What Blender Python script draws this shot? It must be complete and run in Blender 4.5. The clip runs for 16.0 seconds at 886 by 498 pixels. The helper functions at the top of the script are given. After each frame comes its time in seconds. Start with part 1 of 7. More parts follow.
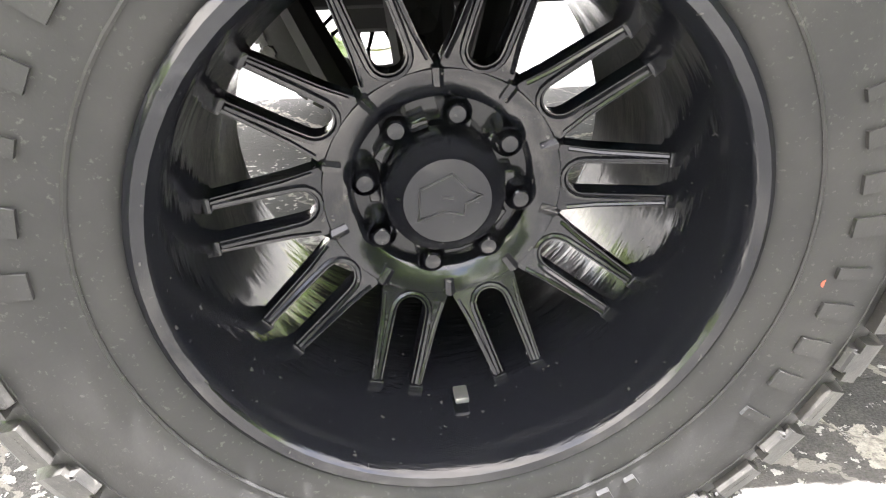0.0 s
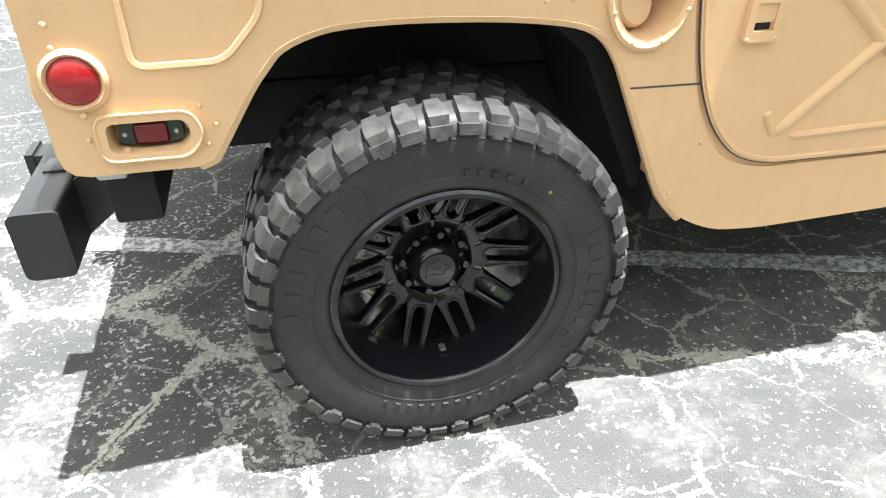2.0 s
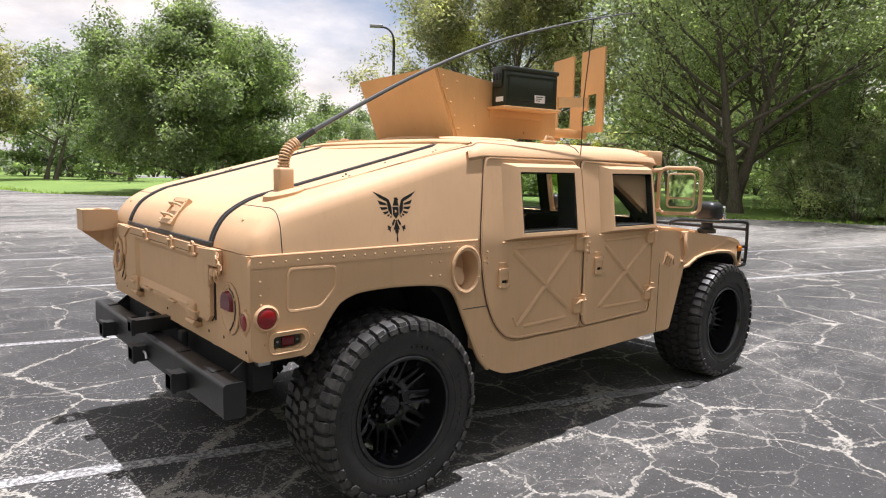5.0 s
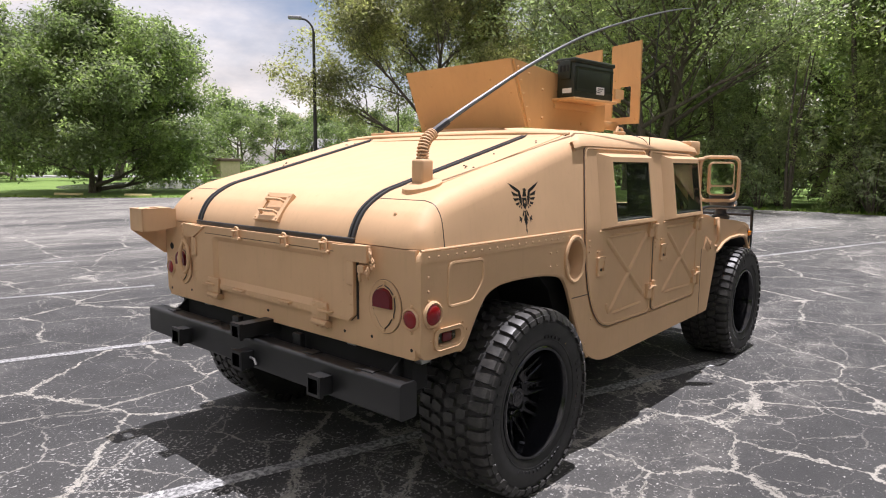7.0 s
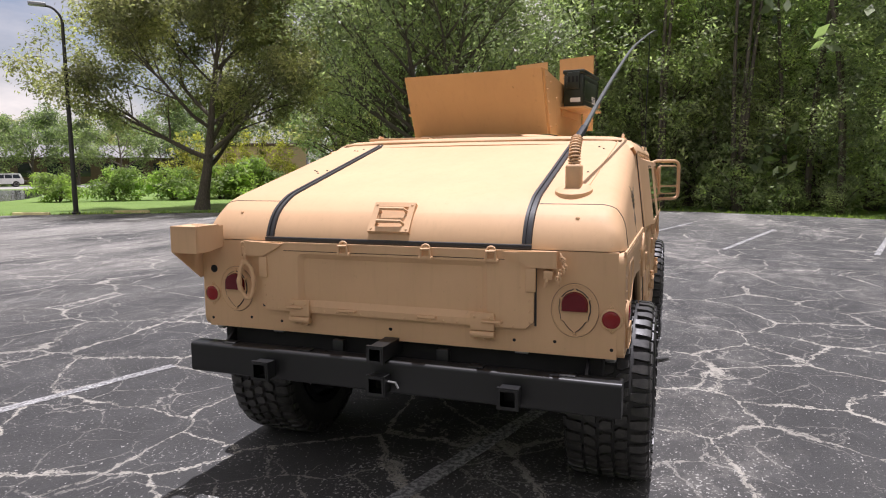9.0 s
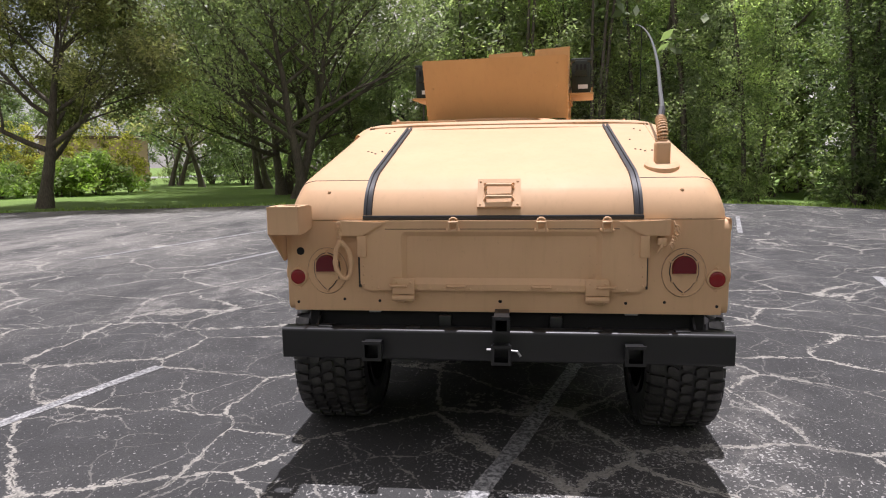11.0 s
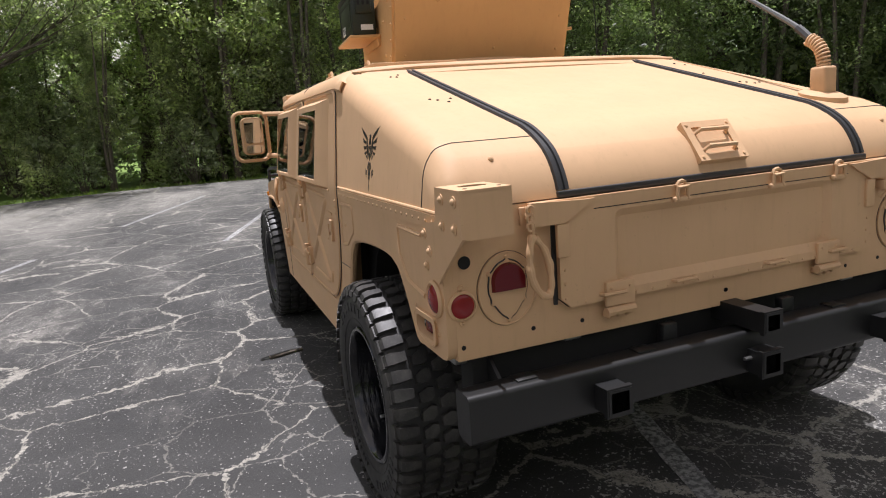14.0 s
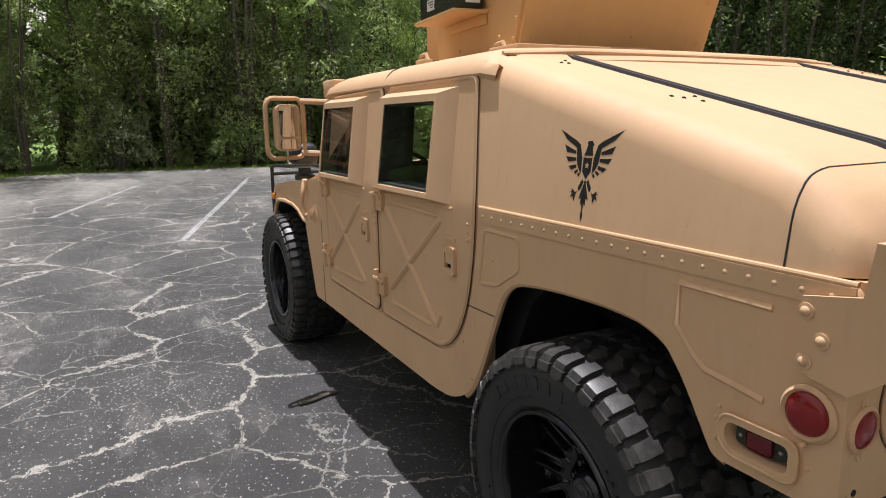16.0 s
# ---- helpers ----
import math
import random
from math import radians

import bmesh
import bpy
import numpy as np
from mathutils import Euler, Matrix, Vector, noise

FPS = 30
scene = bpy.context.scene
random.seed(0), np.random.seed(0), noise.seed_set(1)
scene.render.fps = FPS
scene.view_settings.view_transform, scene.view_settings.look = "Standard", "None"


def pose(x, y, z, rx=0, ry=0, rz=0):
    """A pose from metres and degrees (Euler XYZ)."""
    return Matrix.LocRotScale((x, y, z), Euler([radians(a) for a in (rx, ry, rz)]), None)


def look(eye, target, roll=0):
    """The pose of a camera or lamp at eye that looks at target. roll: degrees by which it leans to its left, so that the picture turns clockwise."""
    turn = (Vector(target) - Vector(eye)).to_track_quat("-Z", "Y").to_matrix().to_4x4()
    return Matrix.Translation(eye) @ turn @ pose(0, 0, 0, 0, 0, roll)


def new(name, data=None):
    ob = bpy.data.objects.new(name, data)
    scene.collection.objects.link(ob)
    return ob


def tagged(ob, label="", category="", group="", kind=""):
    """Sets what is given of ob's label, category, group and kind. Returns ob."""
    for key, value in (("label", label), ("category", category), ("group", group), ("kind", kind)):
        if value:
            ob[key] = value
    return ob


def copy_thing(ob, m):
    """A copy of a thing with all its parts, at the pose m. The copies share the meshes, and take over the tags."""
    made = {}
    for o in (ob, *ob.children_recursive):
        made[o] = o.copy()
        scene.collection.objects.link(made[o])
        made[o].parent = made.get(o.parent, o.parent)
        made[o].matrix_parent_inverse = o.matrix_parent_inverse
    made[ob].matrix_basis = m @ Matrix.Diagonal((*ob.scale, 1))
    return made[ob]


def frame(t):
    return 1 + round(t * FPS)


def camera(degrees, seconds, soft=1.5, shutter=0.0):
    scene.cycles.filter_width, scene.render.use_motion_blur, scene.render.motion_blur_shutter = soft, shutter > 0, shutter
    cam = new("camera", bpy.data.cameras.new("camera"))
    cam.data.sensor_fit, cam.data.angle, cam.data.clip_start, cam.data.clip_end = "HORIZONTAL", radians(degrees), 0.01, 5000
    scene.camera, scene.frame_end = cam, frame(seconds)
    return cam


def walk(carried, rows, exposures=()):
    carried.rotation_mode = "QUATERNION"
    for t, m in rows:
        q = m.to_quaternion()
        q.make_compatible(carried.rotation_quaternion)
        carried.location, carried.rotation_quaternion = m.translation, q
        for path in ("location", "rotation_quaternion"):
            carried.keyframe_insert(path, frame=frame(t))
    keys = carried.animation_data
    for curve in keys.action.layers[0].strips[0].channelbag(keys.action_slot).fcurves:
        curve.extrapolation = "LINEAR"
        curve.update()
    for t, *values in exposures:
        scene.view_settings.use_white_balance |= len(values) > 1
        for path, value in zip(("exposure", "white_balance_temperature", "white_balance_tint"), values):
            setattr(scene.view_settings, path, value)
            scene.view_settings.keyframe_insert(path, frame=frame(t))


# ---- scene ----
cam = camera(68.0, 16.0, soft=1.1)
PATH = [
    (0, (-0.075, -1.649, 0.73), (0.139, 0.106, -0.204), -1.2),
    (0.5, (-0.084, -1.713, 0.803), (0.109, 0.026, -0.167), -0.8),
    (1, (-0.142, -1.986, 1.063), (0.038, -0.258, 0.072), -1.2),
    (1.5, (-0.25, -2.157, 1.31), (0.066, -0.513, 0.215), -0.7),
    (2, (-0.339, -2.352, 1.383), (0.105, -0.722, 0.312), 0.7),
    (2.5, (-0.436, -2.63, 1.464), (0.09, -0.942, 0.53), 1.2),
    (3, (-0.752, -3.023, 1.581), (0.071, -1.341, 0.877), -0.0),
    (3.5, (-1.067, -3.325, 1.632), (-0.052, -1.659, 1.191), -0.9),
    (4, (-1.363, -3.49, 1.648), (-0.223, -1.871, 1.369), -0.3),
    (4.2, (-1.49, -3.507, 1.642), (-0.306, -1.913, 1.397), 0.4),
    (5.25, (-1.965, -3.64, 1.645), (-0.652, -2.14, 1.383), 1.0),
    (6.3, (-2.352, -3.391, 1.618), (-0.95, -2.0, 1.299), 1.5),
    (6.5, (-2.43, -3.263, 1.602), (-1.007, -1.89, 1.298), 1.3),
    (7, (-2.631, -2.844, 1.612), (-1.141, -1.535, 1.358), 0.4),
    (7.5, (-2.904, -2.492, 1.617), (-1.302, -1.317, 1.394), 0.6),
    (8, (-3.15, -2.104, 1.589), (-1.432, -1.103, 1.366), 0.9),
    (8.5, (-3.328, -1.662, 1.612), (-1.553, -0.769, 1.389), -0.2),
    (9, (-3.526, -1.272, 1.611), (-1.658, -0.597, 1.375), -0.4),
    (9.2, (-3.579, -1.122, 1.593), (-1.688, -0.52, 1.343), -0.4),
    (10.25, (-3.85, -0.46, 1.556), (-1.895, -0.1, 1.305), -0.4),
    (11.3, (-3.919, 0.039, 1.539), (-1.943, 0.201, 1.273), -0.4),
    (11.5, (-3.895, 0.127, 1.544), (-1.916, 0.232, 1.273), 0.1),
    (12, (-3.799, 0.403, 1.529), (-1.819, 0.358, 1.247), 0.9),
    (12.5, (-3.485, 0.732, 1.5), (-1.513, 0.577, 1.206), 0.8),
    (13, (-3.16, 1.121, 1.502), (-1.206, 0.807, 1.212), 0.7),
    (13.5, (-2.851, 1.505, 1.512), (-1.01, 0.8, 1.179), -0.2),
    (14, (-2.491, 1.736, 1.521), (-0.658, 1.029, 1.148), -4.4),
    (14.5, (-2.22, 1.822, 1.518), (-0.416, 1.037, 1.157), -3.4),
    (15, (-1.944, 1.778, 1.494), (-0.163, 0.966, 1.084), -1.6),
    (15.5, (-1.698, 1.962, 1.498), (0.061, 1.103, 1.086), -1.0),
    (16, (-1.385, 2.232, 1.567), (0.349, 1.313, 1.18), -1.1),
]
# stops, kelvin and tint along the way
EXPOSURES = [(0.0, 3.96, 6400, 13), (0.5, 4.24, 6400, 14), (1.0, 4.0, 6250, 13), (1.5, 2.88, 6050, 8), (2.0, 2.3, 6100, 4), (2.5, 1.92, 6250, 3), (3.0, 1.46, 6350, 4), (3.5, 0.74, 6350, 8), (4.0, 0.60, 6300, 12),
             (6.5, 0.46, 6250, 18), (9.0, 0.22, 6200, 20), (12.0, 0.15, 6200, 19), (16.0, 0.16, 6250, 15)]
walk(cam, [(t, look(eye, target, roll)) for t, eye, target, roll in PATH], EXPOSURES)

# ---- light ----
SUN = Vector((0.155, -0.02, 1.0)).normalized()      # towards the sun
world = bpy.data.worlds.new("world")
scene.world = world
world.use_nodes = True
wt = world.node_tree
wt.nodes.clear()


def wnode(kind, **values):
    n = wt.nodes.new(kind)
    for key, v in values.items():
        n.inputs[key].default_value = v
    return n


sky = wt.nodes.new("ShaderNodeTexSky")
sky.sky_type = "NISHITA"
sky.sun_disc = False
sky.sun_elevation = math.asin(SUN.z)
sky.sun_rotation = math.atan2(SUN.x, SUN.y)
sky.air_density, sky.dust_density, sky.ozone_density = 1.0, 1.6, 1.0
coord = wt.nodes.new("ShaderNodeTexCoord")
stretch = wt.nodes.new("ShaderNodeMapping")
stretch.inputs["Scale"].default_value = (1.0, 1.0, 2.6)
cloud = wnode("ShaderNodeTexNoise", Scale=2.2, Detail=7.0, Roughness=0.55)
cover = wt.nodes.new("ShaderNodeValToRGB")
cover.color_ramp.elements[0].position, cover.color_ramp.elements[1].position = 0.30, 0.58
shade = wnode("ShaderNodeTexNoise", Scale=3.6, Detail=8.0, Roughness=0.6)
tone = wt.nodes.new("ShaderNodeValToRGB")
tone.color_ramp.elements[0].position, tone.color_ramp.elements[0].color = 0.34, (5.85, 5.5, 5.2, 1)
tone.color_ramp.elements[1].position, tone.color_ramp.elements[1].color = 0.68, (11.7, 10.8, 9.7, 1)
mix = wt.nodes.new("ShaderNodeMix")
mix.data_type = "RGBA"
back = wnode("ShaderNodeBackground", Strength=0.084)
wout = wt.nodes.new("ShaderNodeOutputWorld")
wl = wt.links.new
wl(coord.outputs["Generated"], stretch.inputs["Vector"])
wl(stretch.outputs["Vector"], cloud.inputs["Vector"])
wl(stretch.outputs["Vector"], shade.inputs["Vector"])
wl(cloud.outputs["Fac"], cover.inputs["Fac"])
wl(shade.outputs["Fac"], tone.inputs["Fac"])
wl(cover.outputs["Color"], mix.inputs[0])
wl(sky.outputs["Color"], mix.inputs[6])
wl(tone.outputs["Color"], mix.inputs[7])
wl(mix.outputs[2], back.inputs["Color"])
wl(back.outputs["Background"], wout.inputs["Surface"])

sun = new("sun", bpy.data.lights.new("sun", "SUN"))
sun.data.energy, sun.data.angle, sun.data.color = 5.0, radians(0.6), (1.0, 0.98, 0.975)
sun.matrix_world = look(SUN * 60, (0, 0, 0))

# ---- materials ----


class Mat:
    """A Principled material with noise in colour and relief, in metres."""

    def __init__(self, name, rough=0.5, metal=0.0):
        self.m = bpy.data.materials.new(name)
        self.m.use_nodes = True
        self.t = self.m.node_tree
        self.b = self.t.nodes["Principled BSDF"]
        self.b.inputs["Roughness"].default_value = rough
        self.b.inputs["Metallic"].default_value = metal
        self.co = self.t.nodes.new("ShaderNodeTexCoord").outputs["Object"]

    def node(self, kind, links=(), **values):
        n = self.t.nodes.new(kind)
        for key, v in values.items():
            n.inputs[key].default_value = v
        for key, out in links:
            self.t.links.new(out, n.inputs[key])
        return n

    def noise(self, scale, detail=4.0, rough=0.55, vec=None, out="Fac"):
        return self.node("ShaderNodeTexNoise", [("Vector", vec or self.co)], Scale=scale, Detail=detail, Roughness=rough).outputs[out]

    def ramp(self, fac, lo, hi, c0=(0, 0, 0), c1=(1, 1, 1)):
        n = self.node("ShaderNodeValToRGB", [("Fac", fac)])
        e = n.color_ramp.elements
        e[0].position, e[1].position = lo, hi
        e[0].color, e[1].color = (*c0, 1), (*c1, 1)
        return n.outputs["Color"]

    def mix(self, fac, a, b, blend="MIX"):
        n = self.t.nodes.new("ShaderNodeMix")
        n.data_type, n.blend_type = "RGBA", blend
        for i, v in ((0, fac), (6, a), (7, b)):
            if isinstance(v, (int, float)):
                n.inputs[i].default_value = v
            elif isinstance(v, tuple):
                n.inputs[i].default_value = (*v, 1)
            else:
                self.t.links.new(v, n.inputs[i])
        return n.outputs[2]

    def math(self, op, a, b=0.0):
        n = self.t.nodes.new("ShaderNodeMath")
        n.operation = op
        for i, v in ((0, a), (1, b)):
            if isinstance(v, (int, float)):
                n.inputs[i].default_value = v
            else:
                self.t.links.new(v, n.inputs[i])
        return n.outputs[0]

    def set(self, key, out):
        if isinstance(out, (int, float)):
            self.b.inputs[key].default_value = out
        elif isinstance(out, tuple):
            self.b.inputs[key].default_value = (*out, 1)
        else:
            self.t.links.new(out, self.b.inputs[key])
        return self

    def bump(self, height, strength=0.3, distance=0.01):
        n = self.node("ShaderNodeBump", [("Height", height)], Strength=strength, Distance=distance)
        self.t.links.new(n.outputs["Normal"], self.b.inputs["Normal"])
        return self


def simple(name, col, rough=0.5, metal=0.0, var=0.12, scale=5.0, fine=120.0, bump=0.08, rvar=0.1):
    """Colour with broad and fine variation, uneven gloss and a fine relief."""
    k = Mat(name, rough, metal)
    dark, light = tuple(c * (1 - var) for c in col), tuple(min(1, c * (1 + var)) for c in col)
    broad = k.ramp(k.noise(scale, 5), 0.3, 0.7, dark, light)
    fine_n = k.noise(fine, 3)
    k.set("Base Color", k.mix(0.35, broad, k.ramp(fine_n, 0.3, 0.7, dark, light)))
    k.set("Roughness", k.math("ADD", rough - rvar / 2, k.math("MULTIPLY", k.noise(scale * 2.5, 5), rvar)))
    if bump:
        k.bump(fine_n, bump, 0.002)
    return k.m


def tan_paint(name, col, rough):
    """Matte military paint: brushed on, dust in broad patches, fine runs."""
    k = Mat(name, rough)
    broad = k.ramp(k.noise(2.2, 6), 0.3, 0.72, tuple(c * 0.93 for c in col), tuple(min(1, c * 1.06) for c in col))
    runs = k.node("ShaderNodeMapping", [("Vector", k.co)])
    runs.inputs["Scale"].default_value = (9, 9, 1.2)
    streak = k.noise(4.0, 6, 0.6, runs.outputs["Vector"])
    c = k.mix(k.math("MULTIPLY", k.ramp(streak, 0.52, 0.75), 0.22), broad, tuple(x * 0.72 for x in col))
    speck = k.ramp(k.noise(55, 2), 0.70, 0.74)
    c = k.mix(k.math("MULTIPLY", speck, 0.22), c, tuple(x * 0.6 for x in col))
    k.set("Base Color", c)
    k.set("Roughness", k.math("ADD", rough - 0.08, k.math("MULTIPLY", k.noise(12, 5), 0.2)))
    k.set("Specular IOR Level", 0.38)
    k.bump(k.mix(0.5, k.noise(160, 3), k.noise(11, 5)), 0.06, 0.005)
    return k.m


M_TAN = tan_paint("desert_tan_paint", (0.63, 0.405, 0.226), 0.60)
M_SHIELD = tan_paint("ochre_shield_paint", (0.58, 0.352, 0.152), 0.62)
M_BLACK = simple("black_paint", (0.011, 0.0115, 0.012), 0.42, bump=0.12, fine=260)
M_TRIM = simple("black_rubber_seal", (0.026, 0.026, 0.027), 0.50, bump=0.05)
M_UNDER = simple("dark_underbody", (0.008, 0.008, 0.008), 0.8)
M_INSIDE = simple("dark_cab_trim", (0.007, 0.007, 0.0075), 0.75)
M_OLIVE = simple("olive_drab_steel", (0.018, 0.024, 0.014), 0.45, var=0.25)
M_RED = simple("red_lens", (0.235, 0.010, 0.012), 0.16, bump=0.02, fine=300)
M_DRED = simple("dark_red_lens", (0.12, 0.006, 0.010), 0.18, bump=0.02, fine=300)
M_AMBER = simple("amber_lens", (0.75, 0.22, 0.01), 0.2, bump=0.0)
M_STEEL = simple("bare_steel", (0.42, 0.42, 0.41), 0.35, 0.9)
M_LABEL = simple("white_sticker", (0.72, 0.72, 0.70), 0.6, bump=0.0)
M_DECAL = simple("black_vinyl", (0.012, 0.012, 0.012), 0.4, bump=0.0)
M_CORD = simple("dark_cord", (0.02, 0.022, 0.02), 0.6)
M_WHIP = simple("grey_whip", (0.10, 0.105, 0.10), 0.4)


def wheel_paint():
    """Gloss black over rough machining: waves in the gloss and specks of dust."""
    k = Mat("gloss_black_wheel", 0.2)
    dust = k.math("GREATER_THAN", k.noise(110, 3), 0.70)
    k.set("Base Color", k.mix(k.math("MULTIPLY", dust, 0.5), (0.007, 0.0075, 0.0095), (0.10, 0.096, 0.086)))
    k.set("Roughness", k.math("ADD", 0.03, k.math("MULTIPLY", k.noise(14, 5), 0.20)))
    k.set("Specular IOR Level", 0.6)
    wave = k.node("ShaderNodeMapping", [("Vector", k.co)])
    wave.inputs["Scale"].default_value = (1.0, 5.0, 1.0)
    k.bump(k.noise(7, 4, 0.5, wave.outputs["Vector"]), 0.18, 0.012)
    return k.m


M_WHEEL = wheel_paint()
M_DOTR = simple("red_dot", (0.30, 0.085, 0.05), 0.6, bump=0)
M_DOTY = simple("yellow_dot", (0.32, 0.22, 0.075), 0.6, bump=0)


def rubber():
    k = Mat("tyre_rubber", 0.62)
    dust = k.ramp(k.noise(7, 6), 0.42, 0.72)
    grain = k.noise(190, 3)
    c = k.mix(k.math("MULTIPLY", dust, 0.45), (0.016, 0.016, 0.016), (0.048, 0.046, 0.042))
    c = k.mix(k.math("MULTIPLY", k.ramp(grain, 0.62, 0.72), 0.35), c, (0.11, 0.105, 0.095))
    k.set("Base Color", c)
    k.set("Roughness", k.math("ADD", 0.46, k.math("MULTIPLY", k.noise(22, 4), 0.25)))
    k.bump(grain, 0.15, 0.002)
    return k.m


M_TYRE = rubber()


def tread_rubber():
    k = Mat("dusty_lit_tread_rubber", 0.42)
    grain = k.noise(160, 4)
    # dust, made paler to put sunlight on the tread into the colour
    dust = k.ramp(k.noise(16, 6, 0.65), 0.40, 0.66)
    c = k.mix(k.math("MULTIPLY", dust, 0.7), (0.022, 0.0215, 0.0205), (0.070, 0.066, 0.060))
    k.set("Base Color", k.mix(k.math("MULTIPLY", k.ramp(grain, 0.60, 0.70), 0.4), c, (0.12, 0.113, 0.10)))
    k.set("Roughness", k.math("ADD", 0.32, k.math("MULTIPLY", k.noise(30, 4), 0.25)))
    k.bump(grain, 0.2, 0.002)
    return k.m


M_TREAD = tread_rubber()


def glass():
    k = Mat("window_glass", 0.02)
    k.set("Base Color", (0.86, 0.89, 0.87)).set("Transmission Weight", 1.0).set("IOR", 1.22)
    k.set("Roughness", k.math("MULTIPLY", k.noise(3, 3), 0.02))
    return k.m


def mirror():
    k = Mat("mirror_glass", 0.03, 1.0)
    k.set("Base Color", k.mix(k.noise(3, 2), (0.78, 0.8, 0.8), (0.86, 0.88, 0.88)))
    return k.m


M_GLASS, M_MIRROR = glass(), mirror()


def asphalt():
    """Old sealcoated asphalt: light worn cracks, bleached patches, bright stone flecks."""
    k = Mat("old_asphalt", 0.85)
    warp = k.mix(0.36, k.co, k.noise(1.0, 7, 0.62, out="Color"), "ADD")
    warp = k.mix(0.085, warp, k.noise(7.0, 5, 0.65, out="Color"), "ADD")

    def cracks(scale, vec):
        n = k.node("ShaderNodeTexVoronoi", [("Vector", vec)], Scale=scale, Randomness=1.0)
        n.feature = "DISTANCE_TO_EDGE"
        return n.outputs["Distance"]

    fleck_n = k.noise(46, 3, 0.62)
    ragged = k.math("MULTIPLY", k.math("SUBTRACT", fleck_n, 0.5), 4.0)
    rag2 = k.math("MULTIPLY", k.math("SUBTRACT", k.noise(19, 5, 0.7), 0.5), 6.5)
    # worn ground under the tail, its flecks strengthened to lighten the truck's shadow
    gap = k.node("ShaderNodeVectorMath", [(0, k.mix(0.5, k.co, k.noise(1.6, 5, 0.6, out="Color"), "ADD"))])
    gap.operation = "DISTANCE"
    gap.inputs[1].default_value = (-1.45, -0.30, 0.25)
    stand = k.ramp(k.math("MULTIPLY", gap.outputs["Value"], 0.2), 0.18, 0.50, (1, 1, 1), (0, 0, 0))
    # wide worn cracks, their breadth changing along the way
    breadth = k.ramp(k.noise(1.3, 5, 0.65), 0.47, 0.72)
    breadth = k.math("MAXIMUM", breadth, k.math("MULTIPLY", stand, 0.55))
    d1 = cracks(0.92, warp)
    wide1 = k.math("ADD", 0.0060, k.math("MULTIPLY", breadth, 0.030))
    q1 = k.math("ADD", k.math("ADD", k.math("DIVIDE", d1, wide1), ragged), rag2)
    crack = k.ramp(q1, 0.75, 1.05, (1, 1, 1), (0, 0, 0))
    # fine broken cracks in some fields only
    field = k.ramp(k.noise(0.6, 4), 0.43, 0.55)
    d2 = k.math("DIVIDE", cracks(2.4, warp), k.math("ADD", 0.0022, k.math("MULTIPLY", field, 0.013)))
    hair = k.ramp(k.math("ADD", k.math("ADD", d2, ragged), rag2), 0.55, 0.95, (1, 1, 1), (0, 0, 0))
    # bleached drifts and patches, drawn out along the stalls
    drift = k.node("ShaderNodeMapping", [("Vector", k.co)])
    drift.inputs["Rotation"].default_value = (0, 0, radians(17))
    drift.inputs["Scale"].default_value = (0.32, 1.0, 1.0)
    streak = k.ramp(k.noise(0.62, 9, 0.74, drift.outputs["Vector"]), 0.49, 0.62)
    patch = k.ramp(k.noise(0.42, 9, 0.70), 0.50, 0.62)
    chalk = k.ramp(k.noise(0.42, 9, 0.68, drift.outputs["Vector"]), 0.52, 0.60)
    bleach = k.math("MAXIMUM", k.math("MULTIPLY", patch, 0.75), streak)
    # the driving lane beyond the stalls is bleached by traffic
    xyz = k.node("ShaderNodeSeparateXYZ", [("Vector", k.co)])
    reach = k.math("ADD", k.math("MULTIPLY", xyz.outputs["X"], 0.5), k.math("MULTIPLY", xyz.outputs["Y"], 0.87))
    near = k.math("ADD", 0.45, k.math("MULTIPLY", k.ramp(k.math("MULTIPLY", reach, 0.1), 0.0, 0.45), 0.55))
    bleach = k.math("MULTIPLY", bleach, near)
    chalk = k.math("MULTIPLY", chalk, near)
    lane = k.ramp(k.math("MULTIPLY", reach, 0.03), 0.11, 0.38)
    lane = k.math("MULTIPLY", lane, k.ramp(k.noise(0.45, 8, 0.7, drift.outputs["Vector"]), 0.38, 0.58))
    bleach = k.math("MAXIMUM", bleach, lane)
    wear = k.ramp(k.noise(2.4, 11, 0.80), 0.48, 0.58)
    gain = k.math("ADD", k.math("MULTIPLY", bleach, 0.064), k.math("MULTIPLY", wear, 0.031))
    gain = k.math("ADD", gain, k.math("ADD", k.math("MULTIPLY", chalk, 0.045), k.math("MULTIPLY", k.math("MULTIPLY", stand, k.ramp(k.noise(2.3, 6, 0.66), 0.42, 0.58)), 0.095)))
    fleck = k.ramp(k.math("ADD", fleck_n, gain), 0.656, 0.674)
    base = k.ramp(k.noise(0.8, 7, 0.65), 0.3, 0.75, (0.028, 0.0281, 0.0276), (0.053, 0.0527, 0.0507))
    base = k.mix(k.math("ADD", k.math("MULTIPLY", bleach, 0.06), k.math("MULTIPLY", lane, 0.44)), base, (0.33, 0.312, 0.275))
    grit = k.ramp(k.noise(240, 3), 0.3, 0.72, (0.45, 0.45, 0.45), (1.6, 1.6, 1.6))
    base = k.mix(1.0, base, grit, "MULTIPLY")
    stone = k.ramp(k.noise(31, 3), 0.35, 0.65, (0.27, 0.264, 0.246), (0.50, 0.488, 0.455))
    base = k.mix(k.math("MULTIPLY", fleck, 0.9), base, stone)
    base = k.mix(k.math("MULTIPLY", chalk, k.math("ADD", 0.10, k.math("MULTIPLY", wear, 0.42))), base, (0.34, 0.32, 0.285))
